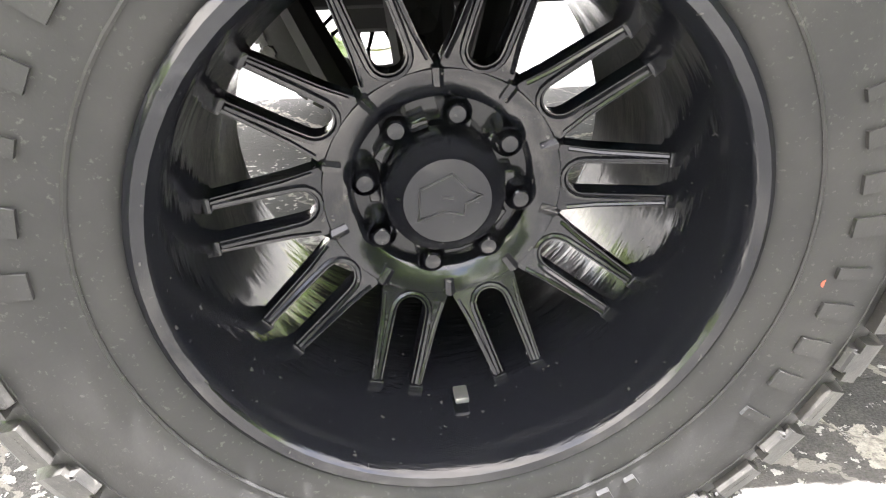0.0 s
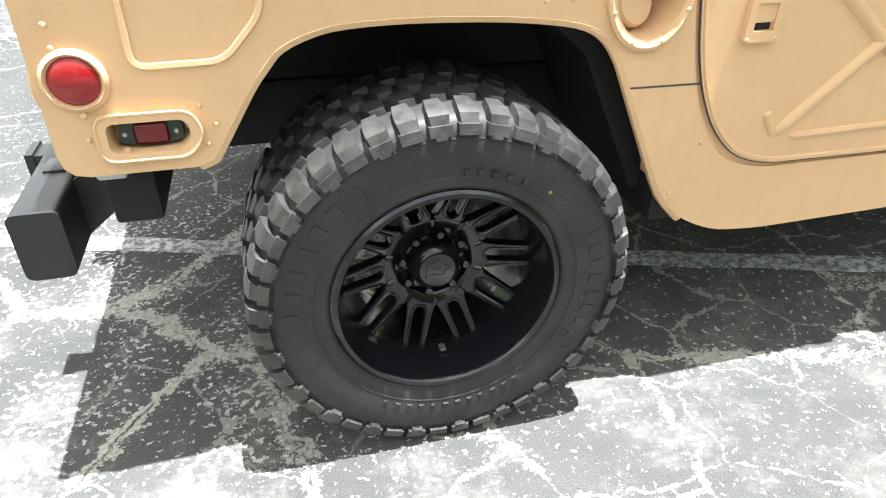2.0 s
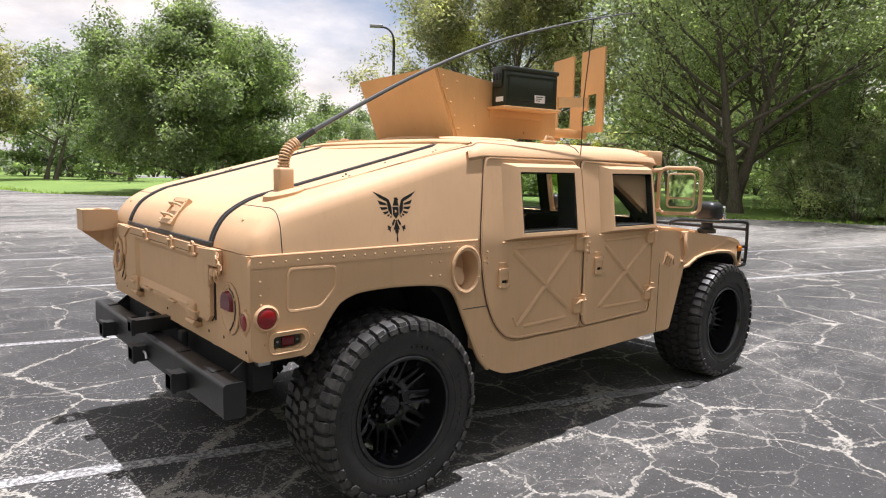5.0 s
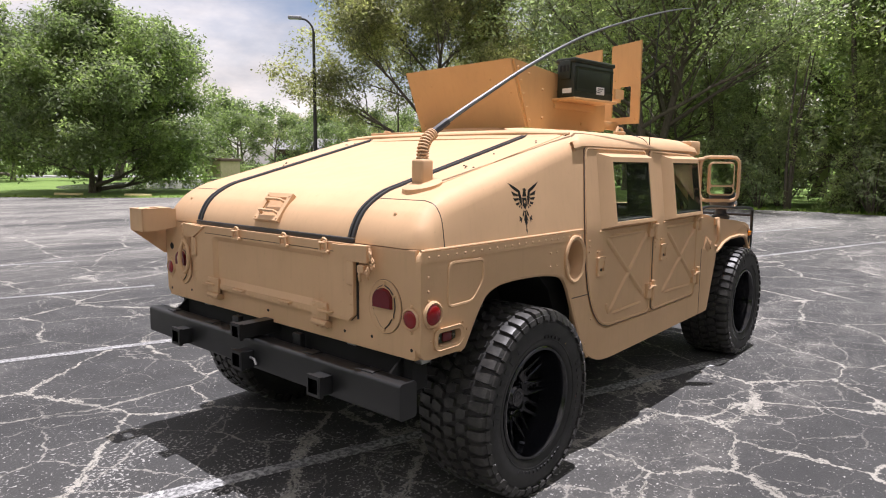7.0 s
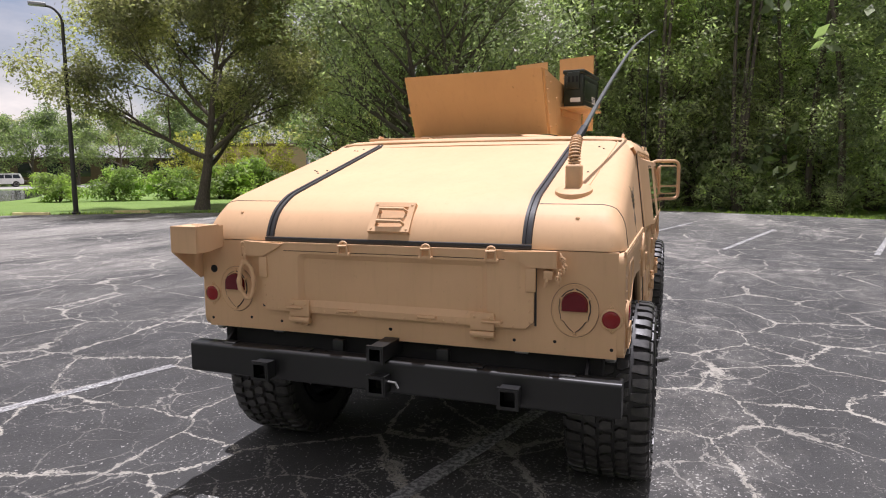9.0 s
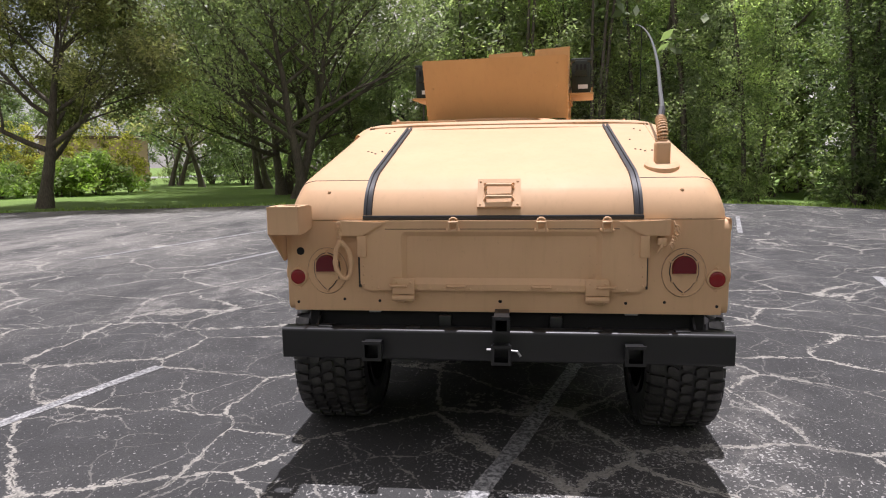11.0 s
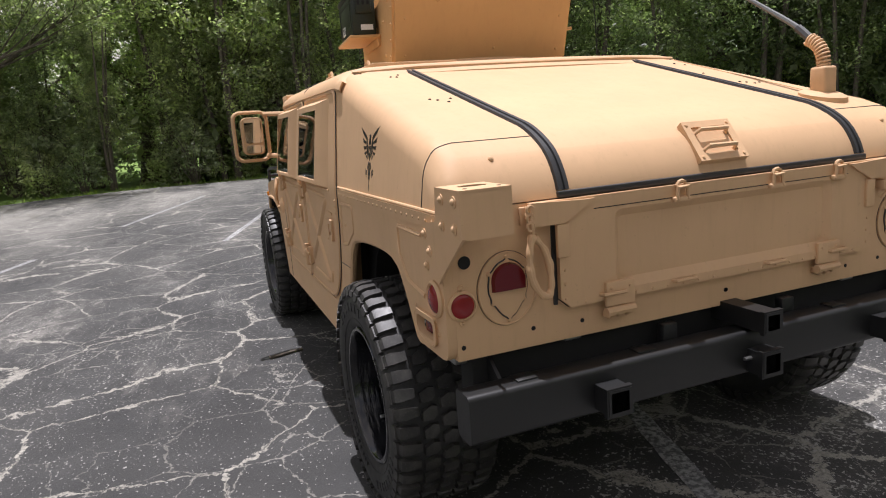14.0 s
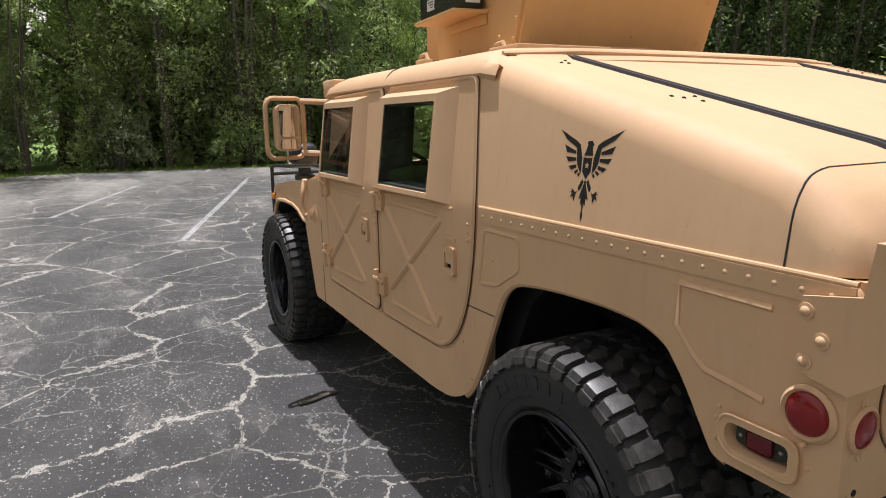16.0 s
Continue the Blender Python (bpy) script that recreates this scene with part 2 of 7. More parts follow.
    base = k.mix(k.math("MULTIPLY", hair, k.ramp(k.noise(0.7, 4), 0.40, 0.60, (0.26, 0.26, 0.26), (0.80, 0.80, 0.80))), base, (0.29, 0.276, 0.243))
    grain = k.ramp(k.noise(75, 4, 0.7), 0.36, 0.52, (0.42, 0.42, 0.42), (0.95, 0.95, 0.95))
    base = k.mix(k.math("MULTIPLY", k.math("MULTIPLY", crack, grain), k.ramp(k.noise(0.9, 4), 0.34, 0.52, (0.62, 0.62, 0.62), (1, 1, 1))), base, k.mix(k.noise(26, 4), (0.28, 0.266, 0.23), (0.49, 0.465, 0.40)))
    slit = k.ramp(k.math("ADD", d1, k.math("MULTIPLY", rag2, 0.002)), 0.0012, 0.0045, (1, 1, 1), (0, 0, 0))
    slit = k.math("MULTIPLY", slit, k.ramp(k.noise(3.0, 4), 0.47, 0.54))
    base = k.mix(k.math("MULTIPLY", slit, 0.9), base, (0.020, 0.020, 0.020))
    k.set("Base Color", base)
    k.set("Roughness", k.math("SUBTRACT", 0.88, k.math("MULTIPLY", k.ramp(k.noise(2.2, 4), 0.45, 0.7), 0.16)))
    k.bump(k.math("SUBTRACT", k.math("ADD", fleck_n, k.math("MULTIPLY", k.noise(300, 2), 0.4)), k.math("MULTIPLY", slit, 1.2)), 0.6, 0.008)
    return k.m


def line_paint():
    """White stall paint, mostly worn off."""
    k = Mat("worn_white_paint", 0.8)
    keep = k.ramp(k.noise(38, 5, 0.7), 0.43, 0.58)
    broad = k.ramp(k.noise(1.4, 4), 0.35, 0.62)
    c = k.mix(k.math("MULTIPLY", keep, k.math("ADD", 0.35, k.math("MULTIPLY", broad, 0.6))), (0.12, 0.12, 0.12), (0.56, 0.56, 0.54))
    k.set("Base Color", c)
    k.bump(keep, 0.3, 0.002)
    return k.m


def grass_ground():
    k = Mat("mown_grass_ground", 0.95)
    a = k.ramp(k.noise(0.25, 6, 0.6), 0.35, 0.7, (0.11, 0.20, 0.035), (0.21, 0.32, 0.065))
    b = k.ramp(k.noise(14, 5, 0.7), 0.3, 0.75, (0.08, 0.14, 0.03), (0.26, 0.37, 0.085))
    c = k.mix(0.5, a, b)
    bare = k.ramp(k.noise(0.6, 6, 0.65), 0.62, 0.74)
    k.set("Base Color", k.mix(k.math("MULTIPLY", bare, 0.6), c, (0.17, 0.13, 0.075)))
    k.bump(k.noise(40, 4), 0.8, 0.04)
    return k.m


def leaves(name, dark, light):
    """Leaf clumps, each its own green, with light coming through."""
    k = Mat(name, 0.5)
    isl = k.node("ShaderNodeNewGeometry").outputs["Random Per Island"]
    ob_r = k.node("ShaderNodeObjectInfo").outputs["Random"]
    c = k.ramp(isl, 0.0, 1.0, dark, light)
    c = k.mix(k.math("MULTIPLY", ob_r, 0.35), c, tuple(0.5 * (a + b) * f for a, b, f in zip(dark, light, (1.15, 1.0, 0.85))))
    # sunlit sprays put into the colour: brighter patches among darker leaves
    lit_spray = k.ramp(k.noise(0.55, 3, 0.6), 0.47, 0.60)
    c = k.mix(lit_spray, k.mix(1.0, c, (0.92, 0.86, 0.96), "MULTIPLY"), k.mix(1.0, c, (1.72, 1.55, 1.50), "MULTIPLY"))
    k.set("Base Color", c)
    k.set("Roughness", k.math("ADD", 0.42, k.math("MULTIPLY", isl, 0.25)))
    tr = k.node("ShaderNodeBsdfTranslucent", [("Color", k.mix(1.0, c, (1.85, 2.25, 1.35), "MULTIPLY"))])
    ms = k.node("ShaderNodeMixShader", [(1, k.b.outputs[0]), (2, tr.outputs[0])], Fac=0.5)
    out = [n for n in k.t.nodes if n.type == "OUTPUT_MATERIAL"][0]
    k.t.links.new(ms.outputs[0], out.inputs["Surface"])
    return k.m


def bark():
    k = Mat("grey_bark", 0.9)
    m = k.node("ShaderNodeMapping", [("Vector", k.co)])
    m.inputs["Scale"].default_value = (7, 7, 1.3)
    n = k.noise(4, 6, 0.65, m.outputs["Vector"])
    k.set("Base Color", k.mix(0.3, k.ramp(n, 0.3, 0.7, (0.045, 0.035, 0.026), (0.20, 0.165, 0.13)), k.ramp(k.noise(1.2, 4), 0.3, 0.7, (0.07, 0.06, 0.045), (0.19, 0.17, 0.14))))
    k.bump(n, 0.7, 0.03)
    return k.m


M_ASPHALT, M_LINE, M_GRASS, M_BARK = asphalt(), line_paint(), grass_ground(), bark()
M_LEAF_O = leaves("deep_oak_leaves", (0.072, 0.104, 0.052), (0.20, 0.25, 0.12))
M_LEAF_Y = leaves("yellowish_leaves", (0.122, 0.128, 0.066), (0.29, 0.285, 0.150))
M_LEAF_D = leaves("dark_wood_leaves", (0.125, 0.172, 0.086), (0.40, 0.455, 0.235))
M_LEAF_L = leaves("pale_wood_leaves", (0.122, 0.152, 0.090), (0.305, 0.35, 0.215))
M_SHRUB_Y = leaves("yellow_green_leaves", (0.17, 0.17, 0.03), (0.38, 0.36, 0.08))
M_SHRUB = leaves("bright_shrub_leaves", (0.10, 0.155, 0.040), (0.24, 0.32, 0.085))

# ---- mesh helpers ----


def part(name, bm, material, parent=None, label="", angle=35, kind=""):
    """Links a bmesh as one mesh object, under a thing or a part."""
    me = bpy.data.meshes.new(name)
    bmesh.ops.recalc_face_normals(bm, faces=bm.faces)
    bm.to_mesh(me)
    bm.free()
    me.materials.append(material)
    me.polygons.foreach_set("use_smooth", [True] * len(me.polygons))
    me.set_sharp_from_angle(angle=radians(angle))
    ob = new(name, me)
    if parent:
        ob.parent = parent
    return tagged(ob, label, kind=kind)


def thing(name, label, category, at=(0, 0, 0), group="", kind=""):
    return tagged(place_empty(name, at), label, category, group, kind)


def place_empty(name, at):
    ob = new(name)
    ob.location = at
    return ob


def box(bm, x0, x1, y0, y1, z0, z1, bevel=0.0, seg=2, m=None):
    r = bmesh.ops.create_cube(bm, size=1.0, matrix=Matrix.Translation(((x0 + x1) / 2, (y0 + y1) / 2, (z0 + z1) / 2)) @ Matrix.Diagonal((abs(x1 - x0), abs(y1 - y0), abs(z1 - z0), 1)))
    vs = r["verts"]
    if bevel:
        es = list({e for v in vs for e in v.link_edges})
        out = bmesh.ops.bevel(bm, geom=es, offset=bevel, segments=seg, affect="EDGES", profile=0.5)
        vs = list({v for f in out["faces"] for v in f.verts} | {v for v in vs if v.is_valid})
    if m is not None:
        bmesh.ops.transform(bm, matrix=m, verts=vs)
    return vs


def B():
    return bmesh.new()


def boxed(*a, **k):
    bm = B()
    box(bm, *a, **k)
    return bm


def plate(bm, loops, place, w0, w1):
    """A flat plate with holes: 2D loops (outer first), place(u, v, w) gives the point."""
    from mathutils.geometry import tessellate_polygon
    flat = [p for lp in loops for p in lp]
    tris = tessellate_polygon([[Vector((u, v, 0)) for u, v in lp] for lp in loops])
    a = [bm.verts.new(place(u, v, w0)) for u, v in flat]
    b = [bm.verts.new(place(u, v, w1)) for u, v in flat]
    for t in tris:
        for vs in ([a[i] for i in t], [b[i] for i in reversed(t)]):
            try:
                bm.faces.new(vs)
            except ValueError:
                pass
    k = 0
    for lp in loops:
        n = len(lp)
        for i in range(n):
            j = (i + 1) % n
            bm.faces.new((a[k + i], a[k + j], b[k + j], b[k + i]))
        k += n
    return a, b


def side_place(sy, off=0.0, lean=0.13):
    """Points of the body's flank: u along, v up, w outwards."""
    return lambda u, v, w: Vector((u, sy * (1.07 + off + w - max(0.0, v - 1.27) * lean), v))


def tube(bm, pts, r, seg=8, closed=False):
    pts = [Vector(p) for p in pts]
    n = len(pts)
    rs = r if isinstance(r, (list, tuple)) else [r] * n
    rings, ref = [], None
    for i, p in enumerate(pts):
        d = (pts[(i + 1) % n] - pts[i - 1]) if closed else (pts[min(i + 1, n - 1)] - pts[max(i - 1, 0)])
        d.normalize()
        if ref is None:
            ref = d.orthogonal().normalized()
        ref = (ref - d * ref.dot(d)).normalized()
        o = d.cross(ref)
        rings.append([bm.verts.new(p + (ref * math.cos(a) + o * math.sin(a)) * rs[i]) for a in (2 * math.pi * k / seg for k in range(seg))])
    for i in range(n if closed else n - 1):
        a, b = rings[i], rings[(i + 1) % n]
        for k in range(seg):
            bm.faces.new((a[k], a[(k + 1) % seg], b[(k + 1) % seg], b[k]))
    if not closed:
        bm.faces.new(rings[0][::-1])
        bm.faces.new(rings[-1])


def lathe(bm, profile, seg, place, closed=False, caps=(True, True)):
    """profile: (radius, height) pairs; place(x, z, h) gives the point."""
    rings = []
    for r, h in profile:
        rings.append([bm.verts.new(place(r * math.cos(2 * math.pi * k / seg), r * math.sin(2 * math.pi * k / seg), h)) for k in range(seg)])
    m = len(rings)
    for i in range(m if closed else m - 1):
        a, b = rings[i], rings[(i + 1) % m]
        for k in range(seg):
            bm.faces.new((a[k], a[(k + 1) % seg], b[(k + 1) % seg], b[k]))
    if not closed:
        for ring, cap in ((rings[0], caps[0]), (rings[-1], caps[1])):
            if cap:
                bm.faces.new(ring)


def dome(bm, c, axis, r, h, seg=10, rings=3):
    """A low round head (rivet, lens) at c, standing out along axis."""
    axis = Vector(axis).normalized()
    a = axis.orthogonal().normalized()
    b = axis.cross(a)
    c = Vector(c)
    prof = [(r, -0.004)] + [(r * math.cos(t), h * math.sin(t)) for t in (math.pi / 2 * i / rings for i in range(rings))] + [(r * 0.02, h)]
    lathe(bm, prof, seg, lambda x, z, d: c + a * x + b * z + axis * d)


def smooth_path(pts, n=6):
    """Catmull-Rom points through pts."""
    pts = [Vector(p) for p in pts]
    out = []
    for i in range(len(pts) - 1):
        p0, p1, p2, p3 = pts[max(i - 1, 0)], pts[i], pts[i + 1], pts[min(i + 2, len(pts) - 1)]
        for k in range(n):
            t = k / n
            out.append(0.5 * (2 * p1 + (p2 - p0) * t + (2 * p0 - 5 * p1 + 4 * p2 - p3) * t * t + (3 * p1 - p0 - 3 * p2 + p3) * t ** 3))
    return out + [pts[-1]]


def round_poly(pts, r, n=4):
    """A polygon with rounded corners."""
    out = []
    m = len(pts)
    for i in range(m):
        p, a, b = (Vector(q) for q in (pts[i], pts[i - 1], pts[(i + 1) % m]))
        da, db = (a - p), (b - p)
        k = min(r, da.length * 0.45, db.length * 0.45)
        p1, p2 = p + da.normalized() * k, p + db.normalized() * k
        for j in range(n + 1):
            t = j / n
            out.append(tuple((p1 * (1 - t) ** 2 + p * 2 * t * (1 - t) + p2 * t * t)))
    return out

# ---- the ground ----
EDGE = [(-32, 64), (-4, 62), (1.2, 52), (4, 36), (8.5, 30), (12.3, 27), (15.5, 22.2), (17.8, 17.6), (21, 9.8), (23.6, 6), (24.4, 3), (23.6, -1), (21.6, -5.5),
        (19.6, -9), (15.8, -12), (8, -18), (-3, -27), (-15, -24), (-24, -12), (-27, 4), (-26, 24), (-30, 46)]


def ground_sheet():
    bm = B()
    n, far = 24, 1500.0
    ticks = [math.copysign(abs(i / n) ** 3 * far, i) for i in range(-n, n + 1)]
    grid = [[bm.verts.new((x + 10, y, -0.06)) for y in ticks] for x in ticks]
    for i in range(2 * n):
        for j in range(2 * n):
            bm.faces.new((grid[i][j], grid[i + 1][j], grid[i + 1][j + 1], grid[i][j + 1]))
    return tagged(part("ground", bm, M_GRASS), "mown green grass around the parking lot", "grass", kind="structure")


def lot():
    bm = B()
    rng = random.Random(3)
    rim = []
    for (x0, y0), (x1, y1) in zip(EDGE, EDGE[1:]):
        k = max(1, int(math.hypot(x1 - x0, y1 - y0) / 0.7))
        rim += [(x0 + (x1 - x0) * i / k + rng.uniform(-0.07, 0.07), y0 + (y1 - y0) * i / k + rng.uniform(-0.07, 0.07)) for i in range(k)]
    plate(bm, [rim[::-1]], lambda u, v, w: Vector((u, v, w)), -0.05, 0.0)
    return tagged(part("parking_lot", bm, M_ASPHALT), "old cracked dark asphalt parking lot with bleached patches", "asphalt", kind="structure")


def stall_line(offset, u0, u1, w=0.1):
    a = radians(-16.7)
    d, nrm = Vector((math.cos(a), math.sin(a))), Vector((-math.sin(a), math.cos(a)))
    rng = random.Random(int(offset * 100))
    bm = B()
    left, right = [], []
    k = max(6, int((u1 - u0) / 0.12))
    for i in range(k + 1):
        u = u0 + (u1 - u0) * i / k
        left.append(tuple(d * u + nrm * (offset + w / 2 + rng.uniform(-0.008, 0.008))))
        right.append(tuple(d * u + nrm * (offset - w / 2 + rng.uniform(-0.008, 0.008))))
    plate(bm, [right + left[::-1]], lambda x, y, z: Vector((x, y, z)), 0.0005, 0.004)
    return tagged(part("stall_line", bm, M_LINE), "worn white painted parking stall line on asphalt", "road marking", group="stall lines", kind="structure")


ground_sheet()
lot()
for off, u0, u1 in ((2.8, -6.5, -0.05), (-0.2, -5.0, 3.2), (-3.06, -5.0, 6.3), (-6.1, -5.0, 6.3), (5.8, -7.0, -0.4), (8.8, -7.5, -1.2), (1.05, 10.9, 16.2), (3.52, 7.4, 17.4), (6.25, 4.2, 7.2), (6.25, 10.6, 16.6), (8.9, 4.0, 9.5), (-1.5, 11.5, 16.0)):
    stall_line(off, u0, u1)

# ---- the truck ----
truck = thing("utility_truck", "desert tan armoured military utility truck parked on asphalt", "truck")

# tail shell: wedge with soft edges
TAIL = [(-0.745, 1.272), (-0.735, 1.36), (-0.595, 1.475), (0.64, 1.795), (0.64, 1.272)]


def tail_shell():
    bm = B()
    lean = lambda z: (z - 1.27) * 0.13
    rows = []
    for sy in (-1, 1):
        rows.append([bm.verts.new((x, sy * (1.066 - lean(z)), z)) for x, z in TAIL])
    n = len(TAIL)
    for i in range(n):
        j = (i + 1) % n
        bm.faces.new((rows[0][i], rows[0][j], rows[1][j], rows[1][i]))
    bm.faces.new(rows[0][::-1])
    bm.faces.new(rows[1])
    soft = []
    for e in bm.edges:
        k = {(round(v.co.x, 3), round(v.co.z, 3)) for v in e.verts}
        sides = {v.co.y > 0 for v in e.verts}
        ids = sorted(TAIL.index(min(TAIL, key=lambda t: abs(t[0] - x) + abs(t[1] - z))) for x, z in k)
        if len(sides) == 1 and ids in ([0, 1], [1, 2], [2, 3]):
            soft.append(e)
        if len(sides) == 2 and ids in ([1], [2]):
            soft.append(e)
    bmesh.ops.bevel(bm, geom=soft, offset=0.105, segments=7, affect="EDGES", profile=0.5, clamp_overlap=True)
    return bm


shell_bm = tail_shell()


def section(plane_co, plane_no):
    """The outline at which a plane cuts the tail shell, as points in order of y."""
    c = shell_bm.copy()
    cut = bmesh.ops.bisect_plane(c, geom=c.verts[:] + c.edges[:] + c.faces[:], plane_co=plane_co, plane_no=plane_no)
    pts = [v.co.copy() for v in cut["geom_cut"] if isinstance(v, bmesh.types.BMVert)]
    c.free()
    return [p for p in pts if p.z > 1.275]


cross_seam = sorted(section((-0.597, 0, 0), (1, 0, 0)), key=lambda p: math.atan2(p.z - 1.2, p.y))
seal_lines = {}
for sy in (-1, 1):
    pts = [p for p in section((0, sy * 0.652, 0), (0, 1, 0)) if p.x < 0.645]
    seal_lines[sy] = sorted(pts, key=lambda p: math.atan2(p.z - 1.25, p.x - 0.9), reverse=True)
from mathutils.bvhtree import BVHTree
shell_tree = BVHTree.FromBMesh(shell_bm)
tail = part("tail_shell", shell_bm, M_TAN, truck, "sloping tan rear cargo shell with rounded corners", angle=40)


def ribbon(bm, pts, wide, thick, across):
    """A flat strip that follows pts; across is the direction of its width."""
    across = Vector(across)
    rings = []
    n = len(pts)
    for i, p in enumerate(pts):
        d = (pts[min(i + 1, n - 1)] - pts[max(i - 1, 0)]).normalized()
        up = d.cross(across).normalized()
        rings.append([bm.verts.new(p + across * s * wide / 2 + up * h) for s, h in ((-1, -0.004), (-0.8, thick), (-0.25, thick), (-0.15, thick * 0.3), (0.15, thick * 0.3), (0.25, thick), (0.8, thick), (1, -0.004))])
    for a, b in zip(rings, rings[1:]):
        for k in range(7):
            bm.faces.new((a[k], a[k + 1], b[k + 1], b[k]))


for sy in (-1, 1):
    bm = B()
    pts = seal_lines[sy]
    # the strip stands out of the shell
    d = (pts[-1] - pts[0]).normalized()
    acr = Vector((0, 1, 0))
    if d.cross(acr).z < 0:
        acr = -acr
    ribbon(bm, pts, 0.048, 0.010, acr)
    part("hatch_seal", bm, M_TRIM, truck, "black rubber hatch seal")
bm = B()
box(bm, -0.757, -0.735, -0.675, 0.675, 1.272, 1.292, 0.004)
part("hatch_seal", bm, M_TRIM, truck, "black rubber hatch seal")
for sy in (-1, 1):
    pts = [p for p in cross_seam if p.y * sy > 0.3]
    pts.sort(key=lambda p: -p.z + abs(p.y) * 0.2)
    bm = B()
    tube(bm, [Vector((-0.597, sy * 0.676, pts[0].z))] + pts + [Vector((-0.597, sy * 1.0662, 1.274))], 0.0022, 5)
    part("shell_seam", bm, M_TRIM, truck, "thin dark panel seam")
bm = B()
tube(bm, [Vector((x, -0.86 - 0.05 * t, 1.475 + (x + 0.595) * 0.2591 + 0.001)) for t, x in ((i / 6, -0.45 + i * 0.18) for i in range(7))], 0.0035, 5)
part("shell_seam", bm, M_TAN, truck)


def on_shell(x, y):
    """Height of the shell's slope at x."""
    return 1.475 + (x + 0.595) * (0.32 / 1.235)


def screw_cluster(sy, spots):
    bm = B()
    for x, y in spots:
        dome(bm, (x, sy * y, on_shell(x, y)), (-0.25, 0, 1), 0.007, 0.005, 6, 2)
    # tan bolts in truth: the dark colour draws their small shadows
    part("screw_cluster", bm, M_UNDER, truck, "screw heads coloured dark for their shadows", kind="stuff")


screw_cluster(1, [(-0.045, 0.80), (-0.066, 0.775), (-0.105, 0.745), (-0.05, 0.715), (0.455, 0.79), (0.447, 0.765), (0.495, 0.742)])
screw_cluster(-1, [(-0.08, 0.74), (-0.095, 0.766), (-0.125, 0.785), (-0.112, 0.825), (0.445, 0.815), (0.40, 0.846), (0.157, 0.745)])
for sy in (-1, 1):
    bm = B()
    hit = shell_tree.ray_cast(Vector((-3, sy * 0.86, 1.405)), Vector((1, 0, 0)))[0]
    dome(bm, hit, (-1, 0, 0.4), 0.010, 0.008, 8, 2)
    part("shell_bolt", bm, M_TAN, tail)

# hatch grab handle in its pan
bm = B()
SL = Matrix.Translation((-0.690, 0.006, 1.388)) @ Matrix.Rotation(radians(38), 4, "Y")
plate(bm, [[(-0.105, -0.08), (0.105, -0.08), (0.105, 0.085), (-0.105, 0.085)], [(-0.075, -0.05), (-0.075, 0.06), (0.075, 0.06), (0.075, -0.05)]], lambda u, v, w: SL @ Vector((-w, u, v)), -0.01, 0.014)
pan = part("hatch_pan", bm, M_TAN, truck, "tan pan with two grab bars")
bm = B()
box(bm, -0.006, 0.004, -0.08, 0.08, -0.055, 0.065, m=SL)
part("pan_back", bm, M_TAN, pan)
for v in (0.035, -0.035):
    bm = B()
    tube(bm, [SL @ Vector((-0.004, -0.07, v)), SL @ Vector((-0.032, -0.06, v)), SL @ Vector((-0.034, 0.06, v)), SL @ Vector((-0.004, 0.07, v))], 0.008, 6)
    for e in (-0.07, 0.07):
        dome(bm, SL @ Vector((-0.004, e, v)), SL.to_3x3() @ Vector((-1, 0, 0)), 0.012, 0.010, 10, 3)
    part("grab_bar", bm, M_TAN, pan)
bm = B()
for u, v in ((-0.09, -0.066), (0.09, -0.066), (-0.09, 0.07), (0.09, 0.07)):
    dome(bm, SL @ Vector((-0.014, u, v)), SL.to_3x3() @ Vector((-1, 0, 0)), 0.007, 0.005, 8, 2)
part("rivet_row", bm, M_TAN, pan, kind="stuff")

# flanks
ARCH = [(0.65, 0.536), (0.578, 0.614), (0.508, 0.755), (0.431, 0.918), (0.403, 0.972), (0.362, 1.020), (0.297, 1.050), (0.146, 1.070), (-0.05, 1.078), (-0.182, 1.074),
        (-0.25, 1.062), (-0.312, 1.036), (-0.345, 1.002), (-0.382, 0.954), (-0.455, 0.838), (-0.470, 0.822), (-0.495, 0.813)]
FLANK = [(-0.745, 0.813), (-0.745, 1.268), (0.545, 1.268), (0.548, 1.2), (0.572, 1.05), (0.60, 0.93), (0.65, 0.80), (0.73, 0.70), (0.84, 0.662), (1.44, 0.658), (2.20, 0.662),
         (2.225, 0.70), (2.225, 1.255), (2.45, 1.235), (2.56, 1.15), (2.66, 0.96), (2.65, 0.90), (2.507, 0.50), (2.44, 0.50), (0.90, 0.475), (0.76, 0.487)] + ARCH
LAMP_HOLE = [(-0.648, 0.858), (-0.648, 0.918), (-0.505, 0.918), (-0.496, 0.884), (-0.518, 0.858)]


def outline(loop, place, r, w=0.0, closed=True):
    """A soft raised bead along a loop on a surface."""
    bm = B()
    tube(bm, [place(u, v, w) for u, v in loop], r, 6, closed)
    return bm


